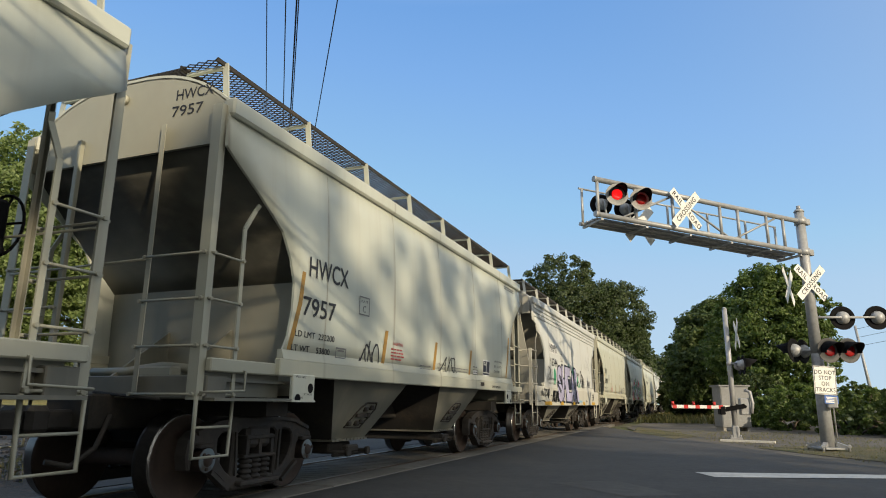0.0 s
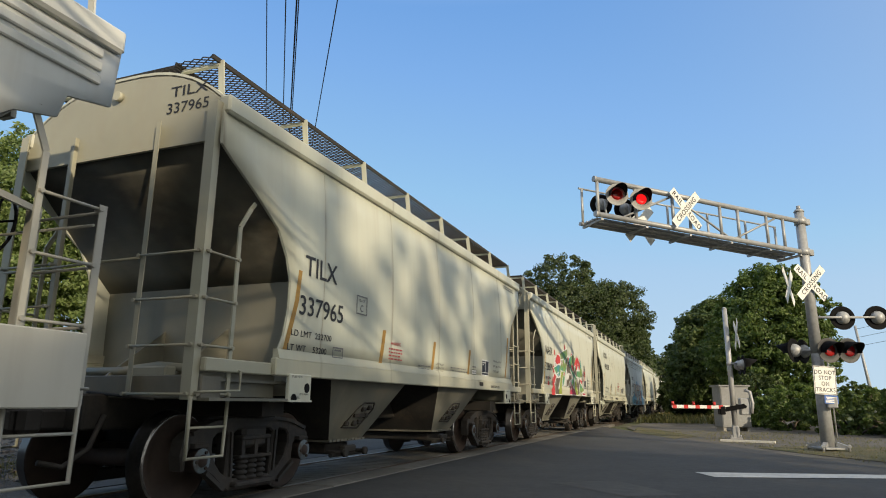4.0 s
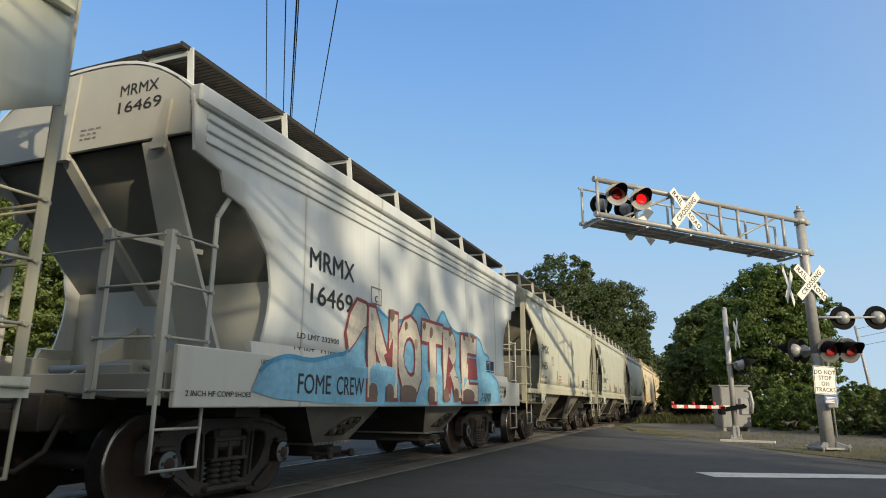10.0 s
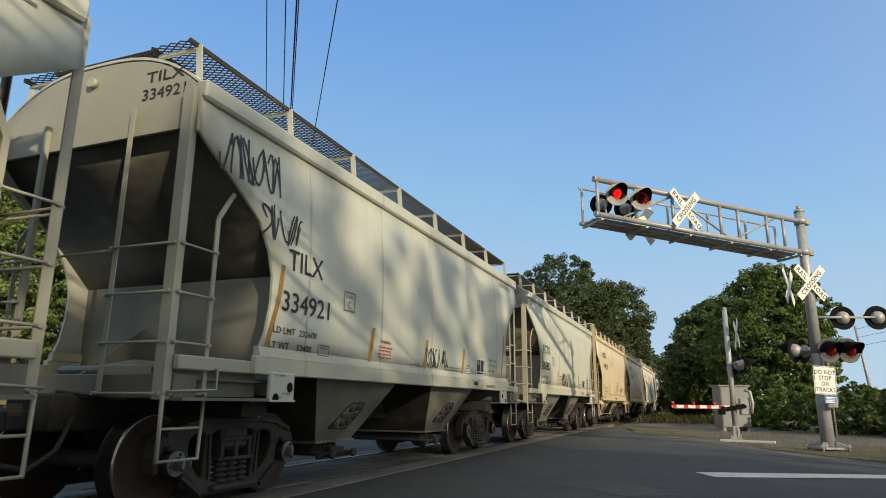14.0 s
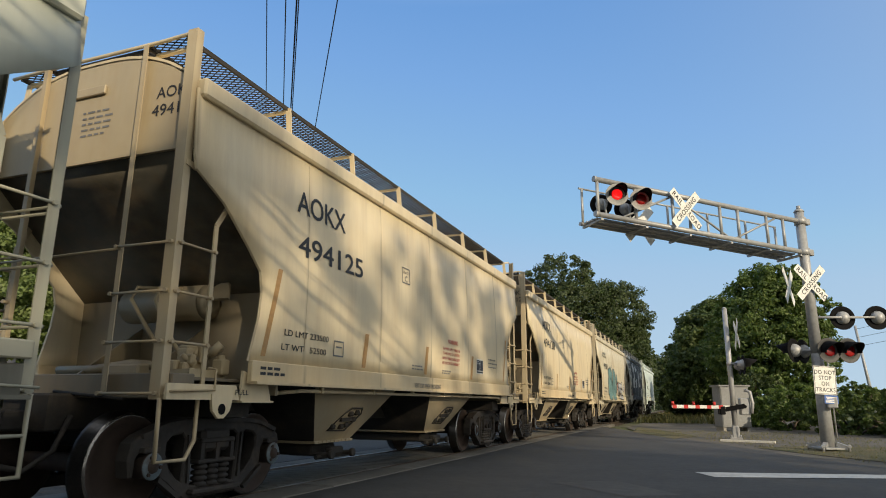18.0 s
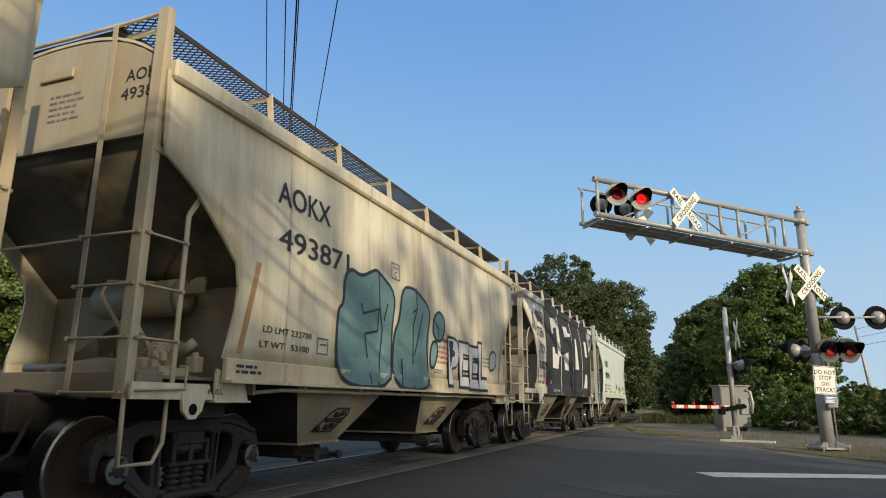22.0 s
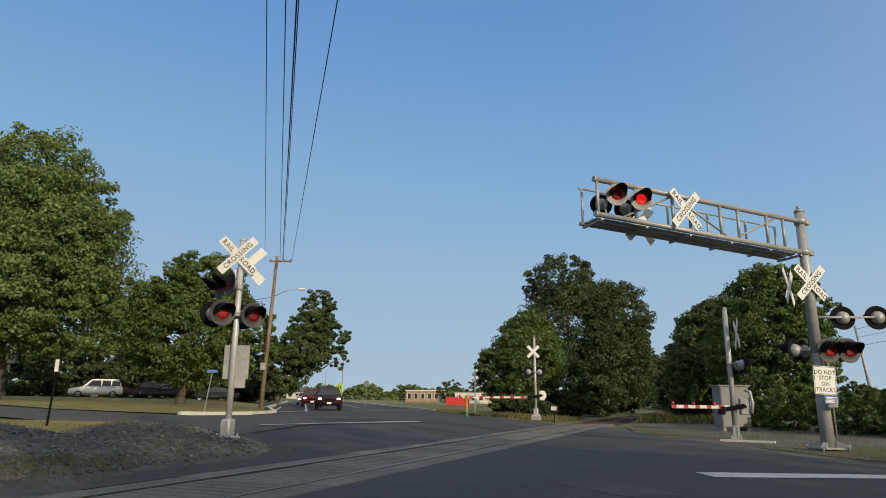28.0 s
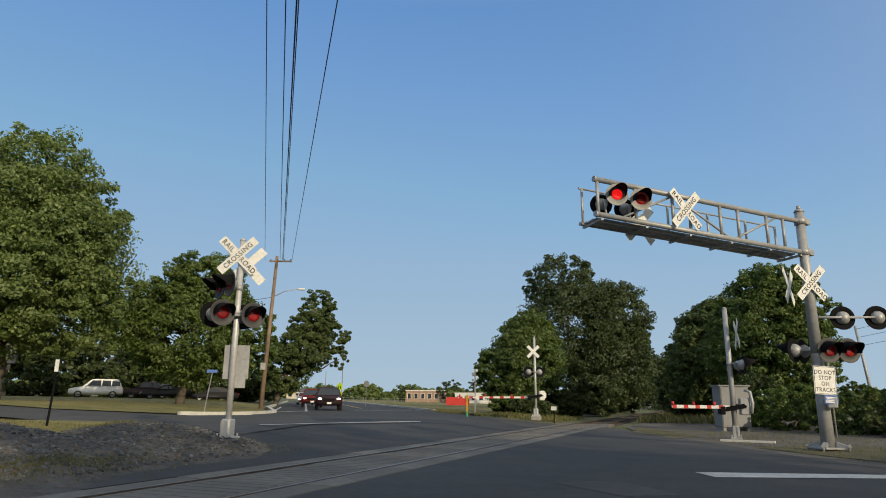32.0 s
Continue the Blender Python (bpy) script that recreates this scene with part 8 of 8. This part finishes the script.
for k, (px, d, w, h) in enumerate(((-0.835, 88, 6.5, 5.4), (-0.80, 84, 6, 5.0), (-0.765, 88, 6.5, 5.8), (-0.73, 86, 6, 5.0), (-0.70, 88, 6, 5.6), (-0.66, 84, 5, 4.4), (-0.635, 90, 5, 5.0), (-0.61, 92, 4.5, 4.4))):
    x, y = px * d, math.sqrt(1 - px * px) * d
    bush("hedge", x, y, [((0, 0, h * 0.55), (w, w, h * 0.75))], "dark overgrown hedge behind the parked cars", 130, 50, 0.3, LEAF_C, 140 + k, "hedge")
rs = np.random.RandomState(77)
lobes = []
for k in range(150):
    ang = -0.95 + 1.75 * k / 150
    d = rs.uniform(300, 420) if ang < 0.0 else rs.uniform(120, 200)
    x, y = math.sin(ang) * d, math.cos(ang) * d
    s = rs.uniform(0.5, 1.15) * (1.0 if ang < 0 else 0.5)
    lobes.append(((x, y, gz(x, y) + 2.6 * s), (8 * s, 8 * s, 4.6 * s)))
P, D, cs = crown_points(rs, lobes, 6000, 20, 1.6)
# haze over the far trees is put into the pale leaf colour
tagged(new("distant_woods", leaf_mesh("distant_woods", P, D, 0.75 * rs.uniform(0.6, 1.3, len(P)), rs, LEAF_D)), "line of distant trees on the horizon, haze in their pale leaf colour", "woods", kind="stuff")
rs = np.random.RandomState(78)
lobes = [((-75.0, 198.0, 5.0), (4, 4, 3.6)), ((-66, 200, 5), (4, 4, 3.6)), ((-95, 210, 3.5), (4, 4, 3)), ((-50, 176, 6), (4, 4, 4.5)), ((-44, 170, 5.0), (4, 4, 5))]
P, D, cs = crown_points(rs, lobes, 320, 40)
tagged(new("distant_trees", leaf_mesh("distant_trees", P, D, 0.3 * rs.uniform(0.6, 1.3, len(P)), rs, LEAF_C)), "round trees beside far buildings", "trees", kind="stuff")

# ---------------------------------------------------------------- poles and wires
up = thing("utility_pole", Matrix.Translation((-29.3, 39.3, gz(-29.3, 39.3) - 0.2)), "weathered wooden utility pole carrying wires over the road", "utility pole")
bm = BM()
rod(bm, (0, 0, 0), (0.35, 0.25, 11.4), 0.17, 12, 0.11)
part("pole", bm, WOODM, up)
bm = BM()
bar(bm, (-0.15, 0.0, 11.0), (1.45, 0.62, 11.0), 0.09, 0.11)
part("cross_arm", bm, WOODM, up)
for k in range(4):
    bm = BM()
    c = Vector((-0.05 + 0.47 * k, 0.04 + 0.18 * k, 11.05))
    rod(bm, c, c + Vector((0, 0, 0.12)), 0.035, 8)
    part("insulator", bm, BLACK, up)
bm = BM()
pipe(bm, [(0.28, 0.2, 8.3), (1.0, 0.6, 8.75), (1.9, 1.1, 8.95)], 0.03, 6)
part("lamp_arm", bm, GALV, up)
bm = BM()
box(bm, (2.05, 1.18, 8.93), (0.5, 0.28, 0.14), Matrix.Rotation(0.5, 3, "Z"), bev=0.04)
part("lamp_head", bm, WHITE, up)
bm = BM()
box(bm, (0.1, -0.2, 3.2), (0.36, 0.05, 0.5), Matrix.Rotation(0.4, 3, "Z"))
part("pole_sign", bm, GALV, up)
WIRE = plain("black_wire", (0.02, 0.02, 0.022), 0.6, 0, 0.1, 3, 0)
# offset across the pole, height there; a point further along at 9.2 m; radius
WIRES = [((0.35 + 0.802 * o, 0.25 + 0.597 * o), z, x, y, r) for o, z, x, y, r in ((-0.87, 11.05, -7.8, 9.7, 0.012), (0.22, 11.18, -7.4, 9.8, 0.014), (0.40, 11.18, -7.2, 9.9, 0.02), (0.46, 11.15, -7.17, 9.93, 0.014), (1.09, 11.18, -6.4, 10.2, 0.014))]
for k, (off, zp, x, y, r) in enumerate(WIRES):
    bm = BM()
    a = Vector((-29.3 + off[0], 39.3 + off[1], gz(-29.3, 39.3) - 0.2 + zp))
    m = Vector((x, y, 9.2))
    b = a + (m - a) * 3.2
    pipe(bm, [a.lerp(b, q / 22) for q in range(23)], r, 5)
    tagged(part("power_line", bm, WIRE), "thin black overhead wire", "wire", "overhead wires", "")
bm = BM()
pipe(bm, [(-29.0, 39.5, 8.6), (-38, 33, 6.4), (-50, 27, 6.2)], 0.02, 5)
tagged(part("power_line", bm, WIRE), "thin black service wire to a house", "wire", "overhead wires")
for x, y, hh, lean in ((-110, 190, 13, 0), (-150, 245, 12, 0), (13.0, 62.0, 7.5, -0.7), (-60, 210, 12, 0), (-95, 330, 13, 0)):
    p = thing("distant_pole", Matrix.Translation((x, y, gz(x, y))), "distant bare wooden pole", "pole", "distant poles")
    bm = BM()
    rod(bm, (0, 0, -0.3), (lean, 0, hh), 0.14, 8, 0.10)
    part("pole", bm, WOODM if lean == 0 else GALV, p)
for k in range(3):
    bm = BM()
    pipe(bm, [(12.3, 62, 7.2 - k * 0.7), (25, 40, 8.6 - k * 0.6)], 0.015, 5)
    tagged(part("power_line", bm, WIRE), "thin wire beyond the bushes", "wire", "overhead wires")


# ---------------------------------------------------------------- small signs and markers
def post_sign(name, x, y, h, label, lean=(0, 0), mat=None, r=0.03, cat="sign"):
    t = thing(name, Matrix.Translation((x, y, gz(x, y))), label, cat)
    bm = BM()
    bar(bm, (0, 0, -0.2), (lean[0], lean[1], h), r * 1.6, r)
    part("post", bm, mat or GALV, t)
    return t


t = post_sign("delineator", -14.94, 11.65, 1.5, "dark thin post with a white reflector", (0.06, 0.03), BLACK)
bm = BM()
box(bm, (0.07, 0.0, 1.50), (0.09, 0.012, 0.30), Matrix.Rotation(0.6, 3, "Z"))
part("reflector", bm, WHITE, t)
t = post_sign("street_sign", -25.0, 28.6, 2.15, "small blue street sign on a leaning post", (0.28, 0.1))
bm = BM()
box(bm, (0.28, 0.06, 2.16), (0.55, 0.02, 0.16), Matrix.Rotation(0.7, 3, "Z"))
s = part("sign_panel", bm, BLUE, t)
FLUO = plain("fluorescent_yellow_green", (0.55, 0.80, 0.02), 0.5, 0, 0.05, 4, 0)
t = post_sign("school_sign", -45.5, 78.0, 2.2, "bright yellow-green school crossing sign", mat=GALV)
bm = BM()
slab(bm, [(-0.45, -0.04, 1.9), (0.45, -0.04, 1.9), (0.45, -0.04, 2.5), (0, -0.04, 2.95), (-0.45, -0.04, 2.5)], (0, 0.01, 0))
part("sign_panel", bm, FLUO, t)
bm = BM()
slab(bm, [(-0.4, -0.04, 1.1), (0.4, -0.04, 1.1), (0.4, -0.04, 1.7), (-0.4, -0.04, 1.7)], (0, 0.01, 0))
part("sign_plate", bm, FLUO, t)
bm = BM()
box(bm, (-0.12, -0.05, 2.35), (0.1, 0.01, 0.45))
box(bm, (0.14, -0.05, 2.28), (0.1, 0.01, 0.36))
part("symbol", bm, BLACK, t)
t = post_sign("stop_sign", -35.4, 66.6, 2.2, "grey back of an octagonal sign on a post")
bm = BM()
slab(bm, [(0.38 * math.cos(math.radians(22.5 + 45 * k)), 0.03, 2.5 + 0.38 * math.sin(math.radians(22.5 + 45 * k))) for k in range(8)], (0, 0.008, 0))
part("sign_panel", bm, GALV, t)
t = post_sign("line_marker", -12.3, 35.2, 0.95, "yellow and green cable marker post", r=0.05, mat=YELLOW, cat="marker")
bm = BM()
rod(bm, (0, 0, -0.1), (0, 0, 0.3), 0.06, 8)
part("sleeve", bm, GREENS, t)
bm = BM()
box(bm, (0, 0, 1.05), (0.16, 0.03, 0.26), bev=0.02)
part("cap", bm, YELLOW, t)
t = post_sign("railway_marker", -14.3, 42.6, 3.0, "grey post with stacked pale and grey plates", r=0.045, cat="marker")
for k in range(4):
    bm = BM()
    box(bm, ((-0.14 if k % 2 else 0.14), -0.05, 2.9 - 0.22 * k), (0.16, 0.01, 0.16))
    part("plate", bm, DISC if k % 2 else WHITE, t)
t = post_sign("small_sign", -7.95, 37.9, 0.72, "small white sign on a low post beside the track", mat=BLACK)
bm = BM()
box(bm, (0, -0.03, 0.78), (0.32, 0.01, 0.22))
part("sign_panel", bm, WHITE, t)
bm = BM()
bar(bm, (0.45, 21.5, 0.03), (1.85, 21.05, 0.03), 0.16, 0.06)
tagged(part("kerb_stone", bm, KERB), "pale concrete strip lying on the verge", "kerb stone")
t = thing("banner", pose(-28.5, 78.0, gz(-28.5, 78), 0, 0, 20), "red banner on a low fence", "banner")
bm = BM()
box(bm, (0, 0, 0.75), (2.9, 0.03, 1.0))
part("cloth", bm, RED, t)
for x in (-1.45, 0, 1.45):
    bm = BM()
    rod(bm, (x, 0.04, -0.1), (x, 0.04, 1.35), 0.03, 8)
    part("post", bm, GALV, t)
t = thing("field_fence", Matrix.Translation((0, 0, 0)), "low grey rail fence across the field", "fence")
for k in range(26):
    a, b = Vector((-92 + k * 3.2, 150 - k * 0.6, 0)), Vector((-92 + (k + 1) * 3.2, 150 - (k + 1) * 0.6, 0))
    bm = BM()
    for z in (0.5, 0.95):
        bar(bm, a + Vector((0, 0, gz(a.x, a.y) + z)), b + Vector((0, 0, gz(b.x, b.y) + z)), 0.03, 0.05)
    part("rail", bm, GALV, t)
    bm = BM()
    box(bm, (a.x, a.y, gz(a.x, a.y) + 0.5), (0.08, 0.08, 1.2))
    part("post", bm, GALV, t)

# ---------------------------------------------------------------- buildings
BRICK = plain("brown_brick", (0.36, 0.24, 0.17), 0.85, 0, 0.2, 6, 0.3)
SIDING = plain("cream_siding", (0.60, 0.54, 0.42), 0.7, 0, 0.1, 4, 0.2)
SHINGLE = plain("grey_shingles", (0.13, 0.125, 0.12), 0.9, 0, 0.3, 6, 0.5)
GLASS = plain("dark_window_glass", (0.03, 0.04, 0.05), 0.06, 0.0, 0.1, 3, 0)


def building(name, x, y, rz, w, d, h, wall, roof, label, pitched=0.0, wins=4, floors=1):
    t = thing(name, pose(x, y, gz(x, y) - 0.1, 0, 0, rz), label, "building", "far buildings")
    bm = BM()
    box(bm, (0, 0, h / 2), (w, d, h))
    part("wall", bm, wall, t)
    bm = BM()
    if pitched:
        slab(bm, [(-w / 2 - 0.4, -d / 2 - 0.5, h - 0.1), (-w / 2 - 0.4, d / 2 + 0.5, h - 0.1), (-w / 2 - 0.4, 0, h + pitched)], (w + 0.8, 0, 0))
    else:
        box(bm, (0, 0, h + 0.12), (w + 0.3, d + 0.3, 0.3))
    part("roof", bm, roof, t)
    for f in range(floors):
        for k in range(wins):
            cx, cz = -w / 2 + w * (k + 0.5) / wins, h * (f + 0.55) / floors
            bm = BM()
            box(bm, (cx, -d / 2 - 0.02, cz), (w / wins * 0.5, 0.06, h / floors * 0.45))
            wn2 = part("window", bm, GLASS, t)
            bm = BM()
            for s in (-1, 1):
                box(bm, (cx + s * w / wins * 0.26, -d / 2 - 0.04, cz), (0.1, 0.08, h / floors * 0.5))
                box(bm, (cx, -d / 2 - 0.04, cz + s * h / floors * 0.235), (w / wins * 0.55, 0.08, 0.1))
            part("window_frame", bm, WHITE, wn2)
    return t


building("house", -73.5, 44.0, 52, 13, 8, 3.4, SIDING, SHINGLE, "cream sided house behind the trees", 2.2, 4)
building("house", -66, 66, 40, 11, 8, 3.2, SIDING, SHINGLE, "low house half hidden by trees", 2.0, 3)
building("brick_building", -84, 200, 22, 13, 10, 3.6, BRICK, WHITE, "long low brown brick building", 0, 6)
building("white_building", -49, 172, 12, 9, 9, 4.4, SIDING, WHITE, "pale flat-roofed building beyond the field", 0, 5, 1)
building("white_building", -63, 195, 12, 16, 9, 3.0, WHITE, WHITE, "white flat-roofed building beyond the field", 0, 7, 1)
building("white_building", -150, 235, 30, 20, 9, 3.2, SIDING, SHINGLE, "low pale building beside the road", 1.2, 7, 1)


# ---------------------------------------------------------------- vehicles
TYRE = plain("tyre_rubber", (0.02, 0.02, 0.02), 0.85, 0, 0.2, 8, 0.2)
CHROME = plain("dull_alloy", (0.22, 0.22, 0.22), 0.45, 0.6, 0.05, 8, 0)
LAMP = glow("lit_headlamp", (1.0, 0.90, 0.70), 4.0)
CLEAR = plain("clear_lamp", (0.6, 0.6, 0.6), 0.15, 0.2, 0.1, 8, 0)
TAIL = plain("tail_lamp", (0.35, 0.02, 0.02), 0.2, 0, 0.1, 8, 0)


def body_paint(name, col):
    m = plain(name, col, 0.5, 0.0, 0.06, 3, 0)
    m.node_tree.nodes["Principled BSDF"].inputs["Specular IOR Level"].default_value = 0.3
    return m


def vehicle(name, m, label, col, L=4.7, W=1.85, H=1.75, suv=True, lit=False):
    """A car that faces local -Y, built from its side outline."""
    t = thing(name, m, label, "car", "cars on the road")
    paint = body_paint(name + "_paint", col)
    f, b = -L / 2, L / 2
    z1 = H * 0.60
    if suv:
        low = [(f + 0.05, 0.32), (f, 0.55), (f + 0.04, 0.82), (f + 0.25, 0.93), (f + 1.15, z1), (b - 0.10, z1), (b - 0.02, 0.9), (b, 0.5), (b - 0.08, 0.32)]
        cab = [(f + 1.20, z1 - 0.02), (f + 1.95, H - 0.06), (f + 2.3, H), (b - 0.5, H), (b - 0.15, z1 + 0.02), (b - 0.12, z1 - 0.02)]
    else:
        low = [(f + 0.05, 0.28), (f, 0.48), (f + 0.06, 0.68), (f + 0.3, 0.76), (f + 1.3, 0.92), (b - 0.75, 0.98), (b - 0.05, 0.90), (b, 0.5), (b - 0.08, 0.28)]
        cab = [(f + 1.25, 0.90), (f + 2.05, H - 0.04), (f + 2.5, H), (f + 3.2, H - 0.02), (b - 0.55, 0.96)]
    bm = BM()
    slab(bm, [(-W / 2, y, z) for y, z in low], (W, 0, 0))
    bmesh.ops.bevel(bm, geom=list(bm.edges), offset=0.07, segments=2, affect="EDGES")
    for fc in bm.faces:
        fc.smooth = True
    body = part("body", bm, paint, t)
    bm = BM()
    n = len(cab)
    inset = [0.02 if z < H * 0.66 else 0.2 for _, z in cab]
    vl = [bm.verts.new((-W / 2 + i, y, z)) for (y, z), i in zip(cab, inset)]
    vr = [bm.verts.new((W / 2 - i, y, z)) for (y, z), i in zip(cab, inset)]
    bm.faces.new(vl[::-1])
    bm.faces.new(vr)
    for k in range(n):
        bm.faces.new((vl[k], vl[(k + 1) % n], vr[(k + 1) % n], vr[k]))
    bmesh.ops.recalc_face_normals(bm, faces=bm.faces)
    bmesh.ops.bevel(bm, geom=list(bm.edges), offset=0.04, segments=2, affect="EDGES")
    part("cabin", bm, paint, t)
    # panes: windscreen, side windows, rear window
    def pane(pts, nm, push):
        bm = BM()
        slab(bm, [Vector(p) + Vector(push) for p in pts], Vector(push) * 0.5)
        part(nm, bm, GLASS, t)
    (y0, z0), (y1, z2) = cab[0], cab[1]
    a, c = 0.12, 0.9
    lerp = lambda k: (y0 + (y1 - y0) * k, z0 + (z2 - z0) * k, W / 2 - (0.02 + 0.18 * k) - 0.09)
    (ya, za, wa), (yb, zb, wb) = lerp(a), lerp(c)
    pane([(-wa, ya, za), (wa, ya, za), (wb, yb, zb), (-wb, yb, zb)], "windscreen", (0, -0.012, 0.010))
    ys, ye = (cab[1][0] + 0.05, cab[-2][0] - (0.1 if suv else 0.3))
    cuts = 3 if suv else 2
    for s in (-1, 1):
        for k in range(cuts):
            p0, p1 = ys + (ye - ys) * k / cuts + 0.05, ys + (ye - ys) * (k + 1) / cuts - 0.05
            x0, x1 = s * (W / 2 - 0.045), s * (W / 2 - 0.19)
            zt, zb2 = H - 0.14, z0 + 0.08
            lead = 0.45 if k == 0 else 0
            pane([(x0, p0 - lead, zb2), (x0, p1, zb2), (x1, p1 - (0.1 if k == cuts - 1 else 0), zt), (x1, p0, zt)], "side_window", (s * 0.014, 0, 0.004))
    (y3, z3), (y4, z4) = cab[-3], cab[-2]
    pane([(-W / 2 + 0.25, y3 + (y4 - y3) * 0.2, z3 + (z4 - z3) * 0.2), (W / 2 - 0.25, y3 + (y4 - y3) * 0.2, z3 + (z4 - z3) * 0.2), (W / 2 - 0.15, y3 + (y4 - y3) * 0.85, z3 + (z4 - z3) * 0.85), (-W / 2 + 0.15, y3 + (y4 - y3) * 0.85, z3 + (z4 - z3) * 0.85)], "rear_window", (0, 0.014, 0.006))
    r = 0.36 if suv else 0.32
    tyre = shared("tyre%.2f" % r, lambda: (lambda q: (lathe(q, [(-0.11, r * 0.62), (-0.11, r * 0.9), (-0.07, r), (0.07, r), (0.11, r * 0.9), (0.11, r * 0.62)], 24, Matrix.Rotation(-math.pi / 2, 4, "Z")), q)[1])(BM()))
    rim = shared("rim%.2f" % r, lambda: (lambda q: (lathe(q, [(-0.09, r * 0.64), (-0.05, r * 0.5), (-0.07, 0.07), (-0.07, 0.0)], 16, Matrix.Rotation(-math.pi / 2, 4, "Z")), lathe(q, [(0.07, 0.0), (0.07, 0.07), (0.05, r * 0.5), (0.09, r * 0.64)], 16, Matrix.Rotation(-math.pi / 2, 4, "Z")), q)[2])(BM()))
    for s in (-1, 1):
        for yy in (f + 0.88, b - 0.95):
            w = part("wheel", tyre, TYRE, t, at=Matrix.Translation((s * (W / 2 - 0.1), yy, r)))
            part("rim", rim, CHROME, w)
        bm = BM()
        box(bm, (s * (W / 2 - 0.27), f + 0.06, 0.80 if suv else 0.64), (0.26, 0.14, 0.13), bev=0.04)
        part("headlight", bm, LAMP if lit else CLEAR, t)
        bm = BM()
        box(bm, (s * (W / 2 - 0.17), b - 0.02, 0.9 if suv else 0.78), (0.24, 0.1, 0.3 if suv else 0.16), bev=0.03)
        part("tail_light", bm, TAIL, t)
        bm = BM()
        box(bm, (s * (W / 2 + 0.09), f + 1.55, z0 + 0.10), (0.2, 0.12, 0.15), bev=0.04)
        part("mirror", bm, paint, t)
    bm = BM()
    box(bm, (0, f - 0.005, 0.72 if suv else 0.56), (0.85, 0.06, 0.2), bev=0.02)
    part("grille", bm, BLACK, t)
    bm = BM()
    box(bm, (0, f - 0.01, 0.46), (W * 0.78, 0.08, 0.16), bev=0.03)
    part("bumper_insert", bm, BLACK, t)
    bm = BM()
    box(bm, (0, f - 0.055, 0.50), (0.3, 0.015, 0.14))
    part("plate", bm, WHITE, t)
    return t


TOWARDS = math.degrees(math.atan2(0.545, 0.838))


def on_road(w, u, turn=0.0):
    x, y = wu(w, u)
    return pose(x, y, gz(x, y) + 0.0, 0, 0, TOWARDS + turn)


vehicle("sport_utility", on_road(1.62, 50.0), "dark maroon sport utility vehicle waiting with headlights on", (0.035, 0.012, 0.014), 4.6, 1.86, 1.66, True, True)
vehicle("sport_utility", on_road(0.55, 62.5), "dark red car waiting behind with headlights on", (0.16, 0.012, 0.012), 4.6, 1.85, 1.65, True, True)
SILVERCAR = vehicle("sedan", on_road(-0.1, 78.0), "silver sedan coming along the road", (0.42, 0.46, 0.50), 4.7, 1.82, 1.46, False, True)
vehicle("sedan", on_road(1.5, 125.0), "pale car far down the road", (0.45, 0.46, 0.46), 4.7, 1.82, 1.46, False, False)
vehicle("sport_utility", pose(-57.0, 49.4, gz(-57.0, 49.4), 0, 0, -42), "white sport utility vehicle parked under the trees", (0.82, 0.82, 0.80), 4.9, 1.95, 1.85, True)
vehicle("sedan", pose(-50.0, 51.6, gz(-50.0, 51.6), 0, 0, -42), "black sedan parked on the lawn's edge", (0.012, 0.012, 0.014), 4.8, 1.85, 1.42, False)
vehicle("sport_utility", pose(-56.5, 55.5, gz(-56.5, 55.5), 0, 0, -42), "dark minivan parked behind", (0.03, 0.015, 0.018), 4.9, 1.95, 1.85, True)
vehicle("sedan", pose(-48.5, 57.0, gz(-48.5, 57.0), 0, 0, -48), "dark car parked under the trees", (0.02, 0.02, 0.022), 4.8, 1.85, 1.5, False)
# heavy aerial cables that cross behind the viewpoint
for y, z, r in ((-2.59, 6.32, 0.034), (-2.15, 6.63, 0.030), (-1.52, 6.17, 0.018), (-2.55, 5.89, 0.026), (-2.9, 7.0, 0.02)):
    bm = BM()
    pipe(bm, [(2.62 - 0.91 * 26, y - 0.41 * 26, z), (2.62, y, z), (2.62 + 0.91 * 26, y + 0.41 * 26, z)], r, 6)
    tagged(part("aerial_cable", bm, WIRE), "black aerial cable crossing behind the road", "cable", "overhead wires")


# ---------------------------------------------------------------- what moves
def motions():
    turns = [k / 10 for k in range(321)]
    for i, car in enumerate(CARS):
        y0 = start_y(i)
        walk(car, [(t, Matrix.Translation((TRACK, y0 - run(t), 0.012))) for t in [k * 0.5 for k in range(65)]])
        for bogie in car.children:
            for ws in bogie.children:
                if ws.name.startswith("wheelset"):
                    p = ws.matrix_basis.translation.copy()
                    walk(ws, [(t, Matrix.Translation(p) @ Matrix.Rotation(run(t) / 0.467, 4, "X")) for t in turns])
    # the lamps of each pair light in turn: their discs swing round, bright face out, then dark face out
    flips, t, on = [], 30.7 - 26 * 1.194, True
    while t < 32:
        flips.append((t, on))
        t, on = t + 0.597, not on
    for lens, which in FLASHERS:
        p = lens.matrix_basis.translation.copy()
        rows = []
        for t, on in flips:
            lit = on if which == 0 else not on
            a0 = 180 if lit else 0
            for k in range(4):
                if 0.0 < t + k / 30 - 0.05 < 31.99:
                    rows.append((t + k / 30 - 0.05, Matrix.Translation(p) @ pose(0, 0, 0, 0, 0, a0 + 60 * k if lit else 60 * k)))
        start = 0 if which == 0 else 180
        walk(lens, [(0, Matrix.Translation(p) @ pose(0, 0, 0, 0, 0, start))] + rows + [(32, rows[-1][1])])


motions()
